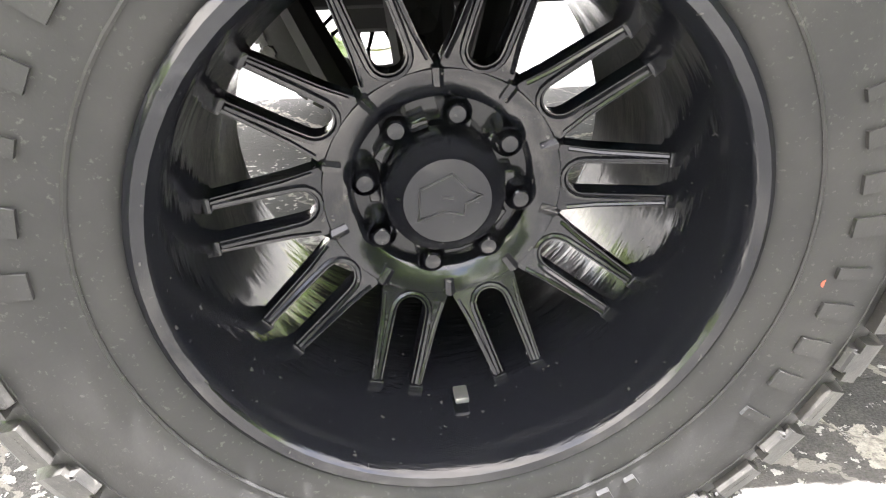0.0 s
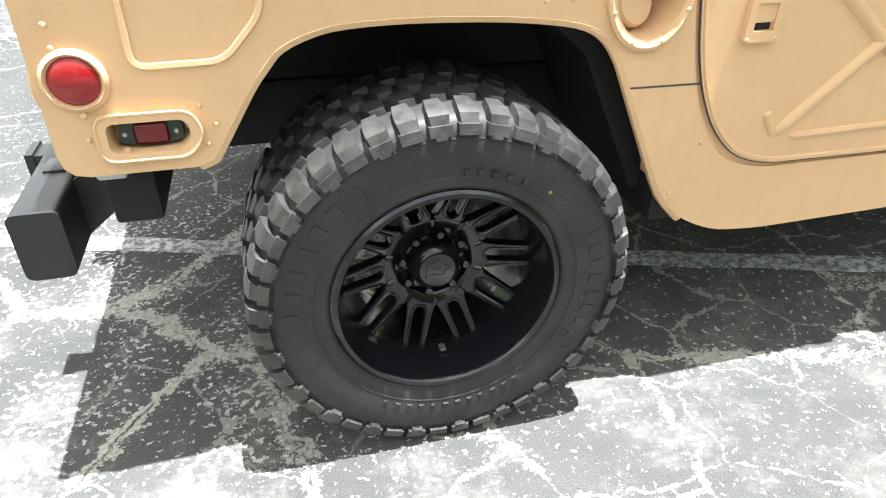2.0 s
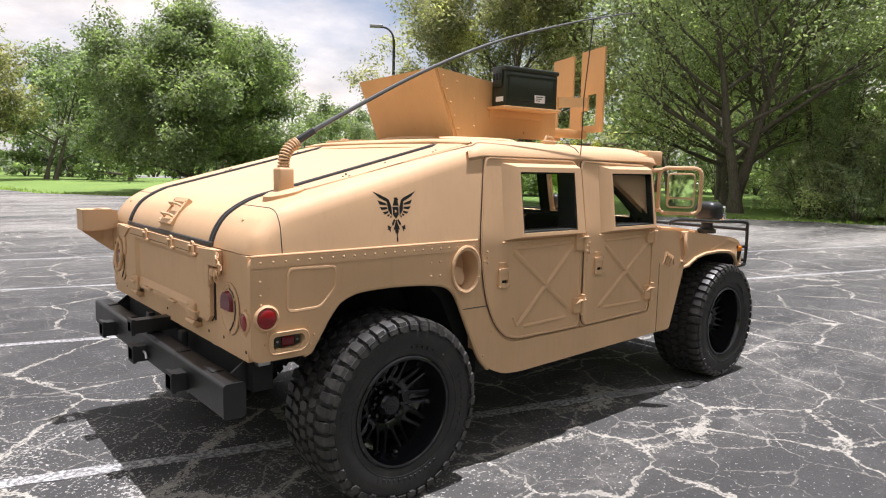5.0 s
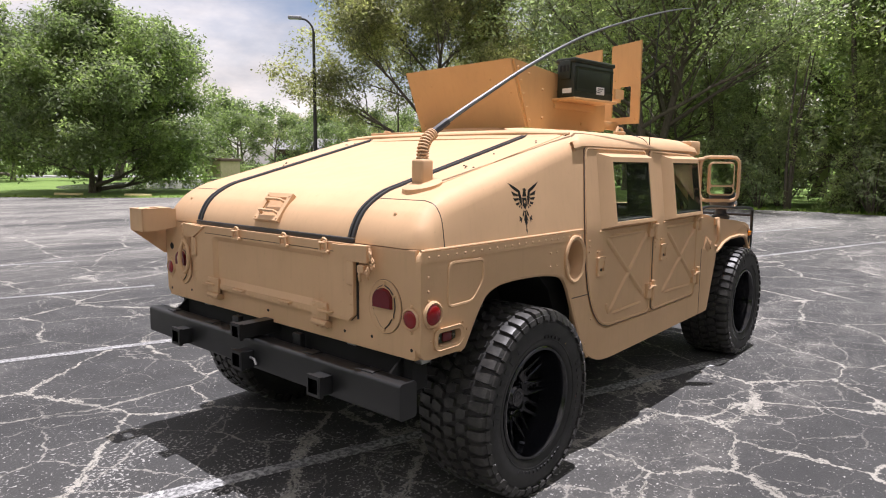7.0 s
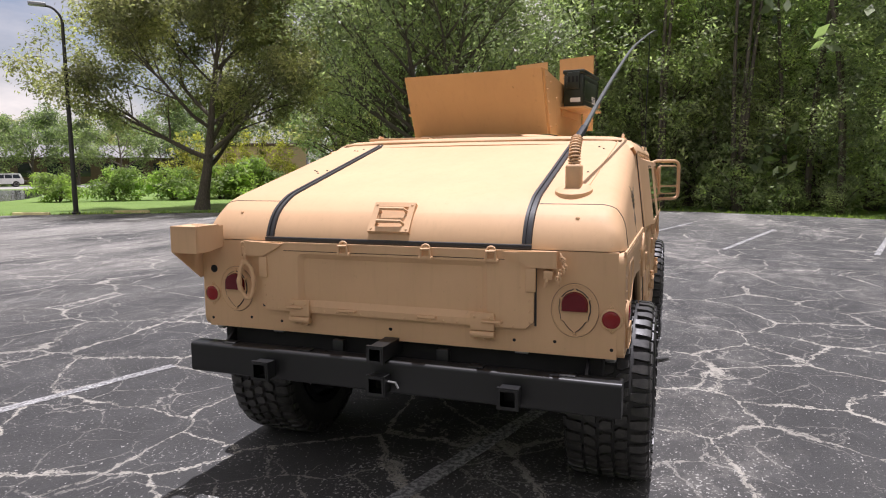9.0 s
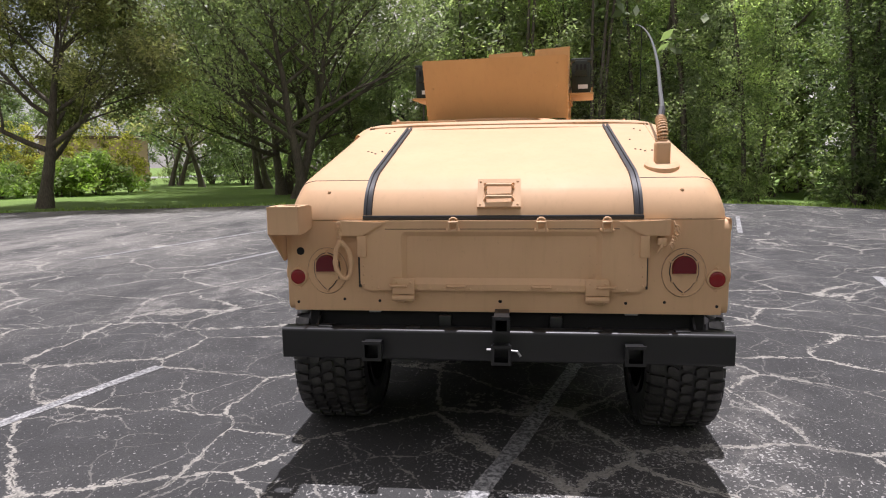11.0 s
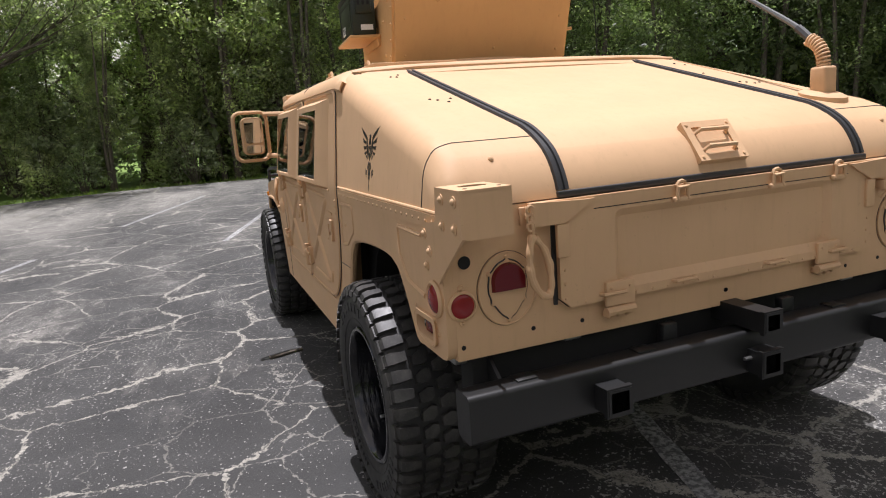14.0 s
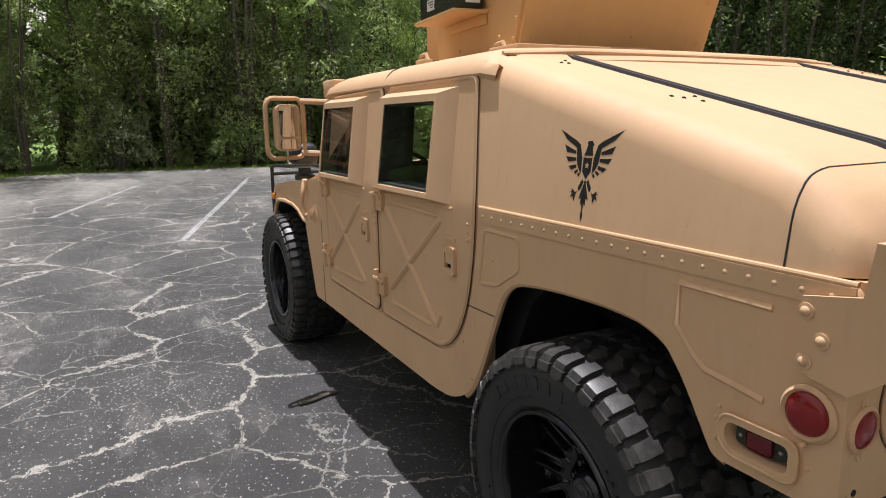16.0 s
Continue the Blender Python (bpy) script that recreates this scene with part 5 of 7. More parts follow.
for sy in (-1, 1):
    bm = B()
    plate(bm, [WING], lambda u, v, w: Vector((u, sy * (1.05 + w - max(0, u - 3.3) * 0.10), v)), -0.025, 0.0)
    wing = part("front_wing", bm, M_TAN, truck, "tan front wing with arched wheel opening")
    bm = B()
    top = [(2.30, 1.262), (2.45, 1.25), (2.60, 1.22), (3.10, 1.17), (3.45, 1.13), (3.60, 1.095), (3.68, 1.035), (3.70, 0.90), (3.67, 0.90), (3.655, 1.02), (3.58, 1.07), (3.4, 1.11), (2.30, 1.22)]
    plate(bm, [top], lambda u, v, w: Vector((u, sy * (w - (max(0, u - 3.3) * 0.10 if w > 0.9 else 0)), v)), 0.80, 1.052)
    part("wing_top", bm, M_TAN, wing)
    bm = B()
    tube(bm, [(u, sy * (1.052 - max(0, u - 3.3) * 0.10), v) for u, v in WING[8:]], 0.014, 6)
    part("wing_lip", bm, M_TAN, wing)
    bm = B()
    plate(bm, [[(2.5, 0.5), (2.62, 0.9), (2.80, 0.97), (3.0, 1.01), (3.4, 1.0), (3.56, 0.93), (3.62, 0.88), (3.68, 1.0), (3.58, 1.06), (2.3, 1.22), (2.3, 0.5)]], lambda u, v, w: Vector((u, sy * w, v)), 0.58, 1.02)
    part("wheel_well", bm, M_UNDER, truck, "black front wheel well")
    bm = B()
    lathe(bm, [(0.05, 0), (0.05, 0.02), (0.04, 0.03)], 16, lambda x, z, h: Vector((3.695 + h, sy * 0.93 + x, 1.0 + z)))
    part("amber_lamp", bm, M_AMBER, wing, "small amber turn lamp")
    bm = boxed(3.60, 3.66, sy * 1.015, sy * 1.035, 1.0, 1.04, 0.006)
    part("amber_lamp", bm, M_AMBER, wing, "small amber marker lamp")
    # louvre chevrons and bonnet latch
    bm = B()
    for i in range(4):
        u0 = 2.372 + i * 0.028
        tube(bm, [side_place(sy)(u0, 0.99 - i * 0.008, 0.0), side_place(sy)(u0 + 0.035, 1.075 - i * 0.012, 0.008), side_place(sy)(u0 + 0.062, 1.015 - i * 0.012, 0.0)], [0.005, 0.012, 0.006], 6)
    part("louvre", bm, M_TAN, flanks[sy])
    bm = B()
    tube(bm, smooth_path([(2.62, sy * 1.075, 0.99), (2.66, sy * 1.085, 1.05), (2.65, sy * 1.08, 1.13), (2.68, sy * 1.06, 1.20)], 4), 0.014, 8)
    box(bm, 2.60, 2.68, sy * 1.05, sy * 1.075, 0.96, 1.01, 0.008)
    box(bm, 2.63, 2.72, sy * 1.03, sy * 1.065, 1.16, 1.215, 0.008)
    part("bonnet_latch", bm, M_TAN, truck)
    bm = B()
    plate(bm, [[(2.26, 1.25), (2.52, 1.23), (2.60, 1.10), (2.66, 0.97), (2.5, 1.0), (2.4, 1.15)]], lambda u, v, w: Vector((u, sy * (1.03 + w), v)), 0.0, 0.035)
    part("cowl_side", bm, M_TAN, truck)
bm = B()
box(bm, 3.66, 3.70, -0.78, 0.78, 0.62, 1.0, 0.01)
for i in range(7):
    box(bm, 3.69, 3.715, -0.32 + i * 0.1, -0.27 + i * 0.1, 0.66, 0.97, 0.008)
part("grille", bm, M_TAN, truck, "tan slotted grille panel")
bm = B()
box(bm, 3.72, 3.86, -0.95, 0.95, 0.56, 0.68, 0.02)
part("front_bumper", bm, M_BLACK, truck, "black steel front bumper")
bm = B()
for sy in (-1, 1):
    tube(bm, smooth_path([(3.60, sy * 0.93, 0.86), (3.80, sy * 0.97, 0.86), (3.86, sy * 0.97, 0.90), (3.86, sy * 0.97, 1.17), (3.80, sy * 0.97, 1.235), (3.3, sy * 0.97, 1.26), (2.75, sy * 0.95, 1.29), (2.66, sy * 0.93, 1.26)], 5), 0.014, 8)
    tube(bm, [(3.68, sy * 0.95, 1.02), (3.86, sy * 0.97, 1.02)], 0.012, 8)
tube(bm, [(3.86, -0.97, 1.17), (3.86, 0.97, 1.17)], 0.014, 8)
tube(bm, [(3.86, -0.97, 0.90), (3.86, 0.97, 0.90)], 0.014, 8)
part("brush_guard", bm, M_BLACK, truck, "black tubular brush guard")

# work lamps on the wings
for sy in (-1, 1):
    bm = B()
    cx = Vector((3.40, sy * 0.84, -0.018))
    lathe(bm, [(0.075, 1.17), (0.075, 1.20), (0.05, 1.215), (0.045, 1.25), (0.06, 1.265)], 16, lambda x, z, h: cx + Vector((x, z, h)))
    wl_ = part("work_lamp", bm, M_BLACK, truck, "black swivelling work lamp on the wing")
    bm = B()
    box(bm, 3.32, 3.51, sy * 0.84 - 0.10, sy * 0.84 + 0.10, 1.25, 1.415, 0.06, 4)
    part("lamp_head", bm, M_BLACK, wl_)
    bm = B()
    box(bm, 3.52, 3.55, sy * 0.84 - 0.09, sy * 0.84 + 0.09, 1.255, 1.38, 0.02, 3)
    part("lamp_glass", bm, M_MIRROR, wl_)

# mirrors: each a tube frame round a shell with two glasses, swung by its own angle
def door_mirror(sy, inner, outer, z0, z1):
    a, b = Vector((*inner, 0)), Vector((*outer, 0))
    d = (b - a).normalized()
    back = Vector((-1, 0, 0)) - d * -d.x
    back.normalize()
    L = (b - a).length
    M = lambda u, v, w: a + d * u + back * w + Vector((0, 0, v))
    bm = B()
    loop = round_poly([(0, z0), (L, z0), (L, z1), (0, z1)], 0.06, 5)
    tube(bm, [M(u, v, -0.02) for u, v in loop], 0.013, 8, True)
    for z in (z1 - 0.015, z0 + 0.025):
        tube(bm, [(2.29, sy * 0.98, z - 0.01), tuple(M(0.02, z, -0.02))], 0.016, 8)
    box(bm, 2.22, 2.30, sy * 0.985, sy * 1.03, z0 - 0.03, z0 + 0.05, 0.01)
    mir = part("door_mirror", bm, M_TAN, truck, "tan tube-framed door mirror")
    lo, hi = z0 + 0.04, z1 - 0.035
    bm = B()
    head = round_poly([(0.05, lo), (L - 0.045, lo), (L - 0.045, hi), (0.05, hi)], 0.035, 5)
    mid_u, mid_z = L / 2, (lo + hi) / 2
    rings = [[bm.verts.new(M(mid_u + (u - mid_u) * f, mid_z + (v - mid_z) * f, w)) for u, v in head] for w, f in ((0.02, 0.985), (0.012, 1.0), (-0.025, 0.94), (-0.045, 0.78))]
    for p, q in zip(rings, rings[1:]):
        for k in range(len(head)):
            m = (k + 1) % len(head)
            bm.faces.new((p[k], p[m], q[m], q[k]))
    bm.faces.new(rings[0])
    bm.faces.new(rings[-1])
    part("mirror_shell", bm, M_TAN, mir)
    cut = lo + (hi - lo) * 0.28
    for z_lo, z_hi in ((cut + 0.008, hi - 0.012), (lo + 0.012, cut - 0.006)):
        bm = B()
        plate(bm, [round_poly([(0.063, z_lo), (L - 0.058, z_lo), (L - 0.058, z_hi), (0.063, z_hi)], 0.02, 3)], M, 0.019, 0.024)
        part("mirror_glass", bm, M_MIRROR, mir, "mirror glass")
    return mir


door_mirror(-1, (2.31, -1.045), (2.49, -1.265), 1.362, 1.682)
door_mirror(1, (2.38, 1.115), (2.30, 1.35), 1.368, 1.70)

# ---- turret shields ----
TURN = Matrix.Translation((1.32, 0.085, 0)) @ Matrix.Rotation(radians(-5.7), 4, "Z") @ Matrix.Translation((-1.32, -0.085, 0))
bm = B()
BP = lambda u, v, w: TURN @ Vector((0.985 - (v - 1.86) * 0.38 - w, u, v))
plate(bm, [[(-0.456, 1.855), (0.544, 1.855), (0.544, 2.268), (-0.456, 2.268)]], BP, 0.0, 0.018)
turret = part("shield_plate", bm, M_SHIELD, truck, "ochre-tan rear turret shield plate")
bm = B()
for u, v in ((-0.25, 2.16), (0.31, 2.16), (-0.40, 2.07), (0.49, 2.08), (-0.40, 2.22), (-0.40, 1.90), (0.49, 1.90), (-0.02, 1.92)):
    dome(bm, BP(u, v, 0.018), (-1, 0, 0.3), 0.008, 0.004, 8, 2)
part("rivet_row", bm, M_SHIELD, turret, kind="stuff")
for sy, y0 in ((-1, -0.454), (1, 0.542)):
    bm = B()
    sp = lambda u, v, w: TURN @ Vector((u, y0 + sy * w, v))
    plate(bm, [[(0.990, 1.855), (0.835, 2.266), (1.18, 2.225), (1.84, 2.15), (1.84, 1.86)]], sp, 0.0, 0.016)
    pl = part("shield_plate", bm, M_SHIELD, truck, "ochre-tan side turret shield plate")
    out = TURN.to_3x3() @ Vector((0, sy, 0))
    bm = B()
    for i in range(5):
        z = 1.90 + i * 0.080
        dome(bm, sp(1.01 - (z - 1.86) * 0.38, z, 0.016), out, 0.009, 0.008, 8, 2)
    for x, z in ((1.12, 1.92), (1.12, 2.10), (0.98, 2.19), (1.55, 1.90)):
        dome(bm, sp(x, z, 0.016), out, 0.009, 0.008, 8, 2)
    part("rivet_row", bm, M_SHIELD, pl, kind="stuff")
    bm = B()
    box(bm, 1.22, 1.72, y0 + sy * 0.016, y0 + sy * 0.195, 2.036, 2.052, 0.003, m=TURN)
    box(bm, 1.24, 1.70, y0 + sy * 0.016, y0 + sy * 0.032, 1.99, 2.036, 0.003, m=TURN)
    part("can_shelf", bm, M_SHIELD, pl)
# one front gun shield, turned further than the ring: two towers, a slot between, sight holes
bm = B()
GO, GD = Vector((2.297, -0.563, 0)), Vector((0.37, 0.929, 0)).normalized()
GN = Vector((-GD.y, GD.x, 0))
fp = lambda u, v, w: GO + GD * u + GN * w + Vector((0, 0, v))
front = [(0.02, 1.945), (0.02, 2.576), (0.35, 2.576), (0.352, 2.225), (0.478, 2.225), (0.48, 2.572), (0.82, 2.572), (0.83, 1.95)]
low_l = [(0.115, 2.0), (0.115, 2.24), (0.24, 2.24), (0.24, 2.12), (0.335, 2.118), (0.335, 2.0)]
low_r = [(0.51, 2.0), (0.51, 2.175), (0.735, 2.175), (0.735, 2.0)]
plate(bm, [front, low_l[::-1], low_r[::-1]], fp, 0.0, 0.014)
gun = part("gun_shield", bm, M_SHIELD, truck, "ochre-tan front gun shield with slot and sight holes")
bm = B()
for u, v in ((0.05, 1.98), (0.05, 2.30), (0.30, 2.30), (0.52, 2.30), (0.79, 2.30), (0.42, 2.05)):
    dome(bm, fp(u, v, 0.014), GN, 0.009, 0.006, 8, 2)
part("rivet_row", bm, M_SHIELD, gun, kind="stuff")
bm = B()
SA, SB = Vector((1.62, -0.665, 2.105)), Vector((2.24, -0.42, 2.165))
for p, z, e in [(p, z, e) for p in (SA, SB) for z in (-0.035, 0.035) for e in (0.0, 0.014)]:
    bm.verts.new(p + Vector((0.35 * e, -0.93 * e, z)))
bmesh.ops.convex_hull(bm, input=bm.verts)
part("gun_rail", bm, M_SHIELD, gun)
for y in (-0.30, 0.10):
    part("shield_foot", boxed(1.98, 2.40 + (y + 0.30) * 0.4, y - 0.02, y + 0.02, 1.90, 1.965, 0.004), M_SHIELD, gun)
bm = B()
tube(bm, [(0.93, 0.05, 1.85), (1.0, 0.3, 1.852), (1.0, 0.52, 1.85)], 0.012, 6)
box(bm, 0.70, 0.90, 0.35, 0.80, 1.815, 1.838, 0.004)
part("roof_hatch_strap", bm, M_TAN, truck)


def ammo_can(at, sy):
    can = thing("ammo_can", "dark olive steel ammunition can on the turret shield", "ammunition can", at, group="ammunition cans")
    bm = boxed(-0.226, 0.226, -0.07, 0.07, 0.0, 0.225, 0.012)
    for z in (0.04, 0.19):
        box(bm, -0.220, 0.220, -0.074, 0.074, z, z + 0.01, 0.003)
    part("body", bm, M_OLIVE, can)
    bm = boxed(-0.234, 0.234, -0.078, 0.078, 0.222, 0.252, 0.010)
    part("lid", bm, M_OLIVE, can)
    bm = boxed(-0.241, -0.226, -0.045, 0.045, 0.12, 0.235, 0.005)
    part("latch", bm, M_OLIVE, can)
    for y in (-0.028, 0.0, 0.028):
        bm = boxed(-0.243, -0.240, y - 0.007, y + 0.007, 0.165, 0.205)
        part("latch_slot", bm, M_UNDER, can, "dark slot")
    bm = B()
    plate(bm, [[(-0.205, 0.045), (-0.205, 0.20), (0.205, 0.20), (0.205, 0.045)], [(-0.187, 0.06), (0.187, 0.06), (0.187, 0.185), (-0.187, 0.185)]], lambda u, v, w: Vector((u, sy * (0.07 + w), v)), 0.0, 0.004)
    part("pressing", bm, M_OLIVE, can)
    bm = boxed(0.02, 0.11, sy * 0.0705, sy * 0.0745, 0.035, 0.085)
    lab = part("sticker", bm, M_LABEL, can, "small white sticker")
    for i in range(3):
        bm = boxed(0.03, 0.095 - 0.015 * i, sy * 0.0744, sy * 0.0755, 0.07 - i * 0.012, 0.075 - i * 0.012)
        part("print_bar", bm, M_TRIM, lab)
    bm = boxed(-0.2305, -0.2255, -0.05, 0.02, 0.03, 0.06)
    part("sticker", bm, M_LABEL, can, "small white sticker")
    return can


for sy in (-1, 1):
    can = ammo_can((0, 0, 0), sy)
    can.matrix_basis = TURN @ pose(1.472, 0.044 + sy * 0.600, 2.052)

# ---- antenna ----
AB = Vector((-0.458, -0.808, 1.512))
bm = B()
lathe(bm, [(0.085, -0.01), (0.085, 0.012), (0.07, 0.02), (0.045, 0.026)], 24, lambda x, z, h: AB + Vector((x * 1.15, z, h + x * 0.26)))
box(bm, AB.x - 0.038, AB.x + 0.038, AB.y - 0.036, AB.y + 0.036, AB.z, AB.z + 0.125, 0.012, 3)
ant = part("antenna_base", bm, M_TAN, truck, "tan whip antenna mount")
coil_axis = smooth_path([AB + Vector((0, 0, 0.12)), AB + Vector((0.004, 0, 0.17)), AB + Vector((0.03, 0, 0.215)), AB + Vector((0.07, 0, 0.243))], 8)
bm = B()
tube(bm, coil_axis, 0.017, 8)
pts = []
for i, p in enumerate(coil_axis[:-1]):
    q = coil_axis[i + 1]
    d = (q - p).normalized()
    s = Vector((0, 1, 0))
    o = d.cross(s)
    for k in range(5):
        t = k / 5
        a = 2 * math.pi * (i + t) * 0.5
        pts.append(p.lerp(q, t) + (s * math.cos(a) + o * math.sin(a)) * 0.024)
tube(bm, pts, 0.0055, 6)
part("antenna_spring", bm, M_TAN, ant)
whip = smooth_path([AB + Vector((0.06, 0, 0.24)), (-0.29, -0.835, 1.826), (-0.109, -0.86, 1.93), (0.278, -0.915, 2.14), (0.748, -0.965, 2.345), (1.331, -1.02, 2.527), (1.75, -1.045, 2.635), (1.96, -1.055, 2.677)], 6)
bm = B()
tube(bm, whip, [0.0145 - 0.0115 * min(1, i / 40) for i in range(len(whip))], 8)
part("antenna_whip", bm, M_WHIP, ant, "dark bent whip antenna")
bm = B()
tube(bm, whip[1:6], 0.018, 8)
part("whip_sleeve", bm, M_TRIM, ant, "black whip sleeve")
bm = B()
tube(bm, [(1.445, -1.02, 1.745), (1.45, -1.022, 2.1), (1.50, -1.03, 2.57)], 0.0035, 5)
part("tie_cord", bm, M_CORD, ant, "thin dark tie-down cord")

# ---- emblems on the tail shell ----


def emblem(sy):
    """A flat black winged badge: blades, shield, tail."""
    bm = B()
    c = (0.012, 1.415)

    def P(u, v, w):
        hit, nrm, _, _ = shell_tree.ray_cast(Vector((u, sy * 3.0, v)), Vector((0, -sy, 0)))
        return Vector((u, hit.y + sy * w, v))

    s = -sy

    def shape(pts):
        fine = []
        for (u0, v0), (u1, v1) in zip(pts, pts[1:] + pts[:1]):
            k = max(1, int(math.hypot(u1 - u0, v1 - v0) / 0.011))
            fine += [(u0 + (u1 - u0) * i / k, v0 + (v1 - v0) * i / k) for i in range(k)]
        plate(bm, [[(c[0] + s * u, c[1] + v) for u, v in fine]], P, -0.003, 0.0005)

    def px(pts, m):
        # drawn on a sheet 0.5 mm to the unit, the middle line at 0
        shape([(m * u * 0.00058, 0.118 - v * 0.000497) for u, v in pts])

    for m in (-1, 1):
        px([(220, 0), (168, 54), (86, 100), (80, 145), (74, 184), (58, 214), (38, 238), (40, 150), (46, 134), (62, 82), (90, 62)], m)
        px([(88, 118), (178, 84), (158, 125), (88, 134)], m)
        px([(84, 153), (160, 150), (140, 178), (82, 171)], m)
        px([(78, 190), (134, 203), (112, 223), (74, 208)], m)
        px([(66, 216), (90, 232), (80, 244), (60, 228)], m)
        px([(50, 232), (62, 246), (54, 258), (43, 242)], m)
        px([(10, 282), (22, 268), (46, 312), (42, 334), (28, 326)], m)
        px([(50, 334), (62, 344), (78, 330), (92, 326), (86, 340), (100, 340), (84, 350), (98, 374), (80, 366), (66, 394), (60, 362)], m)
        px([(6, 288), (16, 320), (34, 378), (18, 370), (16, 412), (6, 394)], m)
    px([(-8, 62), (18, 60), (34, 80), (26, 92), (24, 88), (34, 140), (-28, 140), (-14, 100), (-8, 80), (-14, 72)], 1)
    px([(-31, 150), (0, 152), (31, 150), (30, 226), (0, 268), (-30, 226)], 1)
    px([(-7, 276), (7, 276), (8, 395), (4, 440), (10, 466), (0, 500), (-9, 466), (-4, 440), (-8, 395)], 1)
    d = part("emblem", bm, M_DECAL, truck, "flat black winged badge decal")
    bm = B()
    star = [((0.009 if i % 2 == 0 else 0.004) * math.sin(math.pi * i / 5), 0.022 + (0.009 if i % 2 == 0 else 0.004) * math.cos(math.pi * i / 5)) for i in range(10)]
    plate(bm, [[(c[0] + s * u, c[1] + v) for u, v in star]], P, 0.0004, 0.0009)
    part("emblem_star", bm, M_TAN, d)


for sy in (-1, 1):
    emblem(sy)

# ---- wheels ----
R_T = 0.468
Y = lambda x, z, h: Vector((x, -h, z))          # h: outwards


def wheel():
    bm = B()
    lathe(bm, [(0.285, -0.200), (0.246, -0.195), (0.240, -0.02), (0.237, 0.05), (0.246, 0.09), (0.254, 0.150), (0.2590, 0.178), (0.2630, 0.184), (0.2735, 0.185), (0.2805, 0.180), (0.2815, 0.165), (0.275, 0.155), (0.262, 0.06), (0.262, -0.18), (0.285, -0.185)], 72, Y, closed=True)
    w = part("wheel", bm, M_WHEEL, truck, "gloss black deep-dish split-spoke wheel with mud tyre", angle=30)
    # tyre carcass
    bm = B()
    side = [(0.272, 0.168), (0.287, 0.180), (0.296, 0.186), (0.308, 0.187), (0.33, 0.194), (0.36, 0.198), (0.39, 0.197), (0.415, 0.192), (0.437, 0.182), (0.448, 0.165), (0.450, 0.12), (0.452, 0.0)]
    prof = side + [(r, -h) for r, h in side[-2::-1]]
    lathe(bm, prof, 96, Y, closed=True)
    ty = part("tyre", bm, M_TYRE, w, "black all-terrain mud tyre with chunky tread", angle=50)
    # tread blocks
    bm = B()
    n = 44
    for row, (h0, skew, ph) in enumerate(((-0.072, 0.25, 0.0), (0.0, -0.2, 0.5), (0.072, -0.25, 0.0))):
        for i in range(n):
            block(bm, (i + ph) * 2 * math.pi / n, h0, 0.060, 0.050, skew, row)
    for sgn in (-1, 1):
        for i in range(n):
            shoulder(bm, (i + (0.25 if sgn > 0 else 0.75)) * 2 * math.pi / n, sgn, i % 2)
    part("tread", bm, M_TREAD, ty, angle=25, kind="stuff")
    # raised bars in place of the sidewall lettering
    bm = B()
    for a0, a1, k, r, h in ((122, 176, 7, 0.366, 0.036), (-36, 20, 9, 0.366, 0.034), (238, 300, 12, 0.335, 0.014), (60, 84, 5, 0.33, 0.012)):
        for i in range(k):
            a = radians(a0 + (a1 - a0) * i / (k - 1))
            half = radians((a1 - a0) / (k - 1) * 0.22)
            for s0, s1 in ((-1.0, (0.2, 1.0, 0.9, 0.7)[i % 4]),):
                vs = []
                for aa, rr in ((a + half * s0, r - h / 2), (a + half * s1, r - h / 2), (a + half * s1, r + h / 2), (a + half * s0, r + h / 2)):
                    hh = 0.1985 - max(0, rr - 0.37) * 0.06
                    vs.append([bm.verts.new(Y(rr * math.cos(aa), rr * math.sin(aa), hh + e)) for e in (-0.004, 0.0022)])
                bm.faces.new([v[1] for v in vs])
                for j in range(4):
                    p, q = vs[j], vs[(j + 1) % 4]
                    bm.faces.new((p[0], q[0], q[1], p[1]))
    for r in (0.318, 0.405):
        tube(bm, [Y(r * math.cos(t), r * math.sin(t), 0.1905 if r < 0.35 else 0.193) for t in (2 * math.pi * i / 72 for i in range(72))], 0.0022, 5, True)
    part("sidewall_relief", bm, M_TYRE, ty)
    # spoke star
    for i in range(10):
        a = 2 * math.pi * i / 10
        bm = B()
        spoke(bm, a)
        part("spoke", bm, M_WHEEL, w)
    bm = B()
    lathe(bm, [(0.05, -0.012), (0.129, -0.010), (0.133, 0.028), (0.128, 0.0325), (0.103, 0.0250), (0.0985, 0.021), (0.0965, 0.004), (0.066, 0.002)], 60, Y)
    part("hub_plate", bm, M_WHEEL, w)
    for i in range(8):
        a = 2 * math.pi * (i + 0.733) / 8
        bm = B()
        c = (0.0845 * math.cos(a), 0.0845 * math.sin(a))
        lathe(bm, [(0.0165, 0.001), (0.0165, 0.030), (0.0150, 0.032), (0.0135, 0.030), (0.0132, 0.018), (0.0110, 0.017), (0.0105, 0.036), (0.0085, 0.038), (0.0015, 0.0385)], 18, lambda x, z, h: Y(c[0] + x, c[1] + z, h))
        part("lug_nut", bm, M_WHEEL, w)
    bm = B()
    lathe(bm, [(0.066, 0.012), (0.0655, 0.040), (0.063, 0.050), (0.060, 0.053), (0.052, 0.0615), (0.050, 0.0635), (0.0475, 0.0605), (0.046, 0.064), (0.003, 0.065)], 44, Y)
    cap = part("centre_cap", bm, M_WHEEL, w, "satin black centre cap")
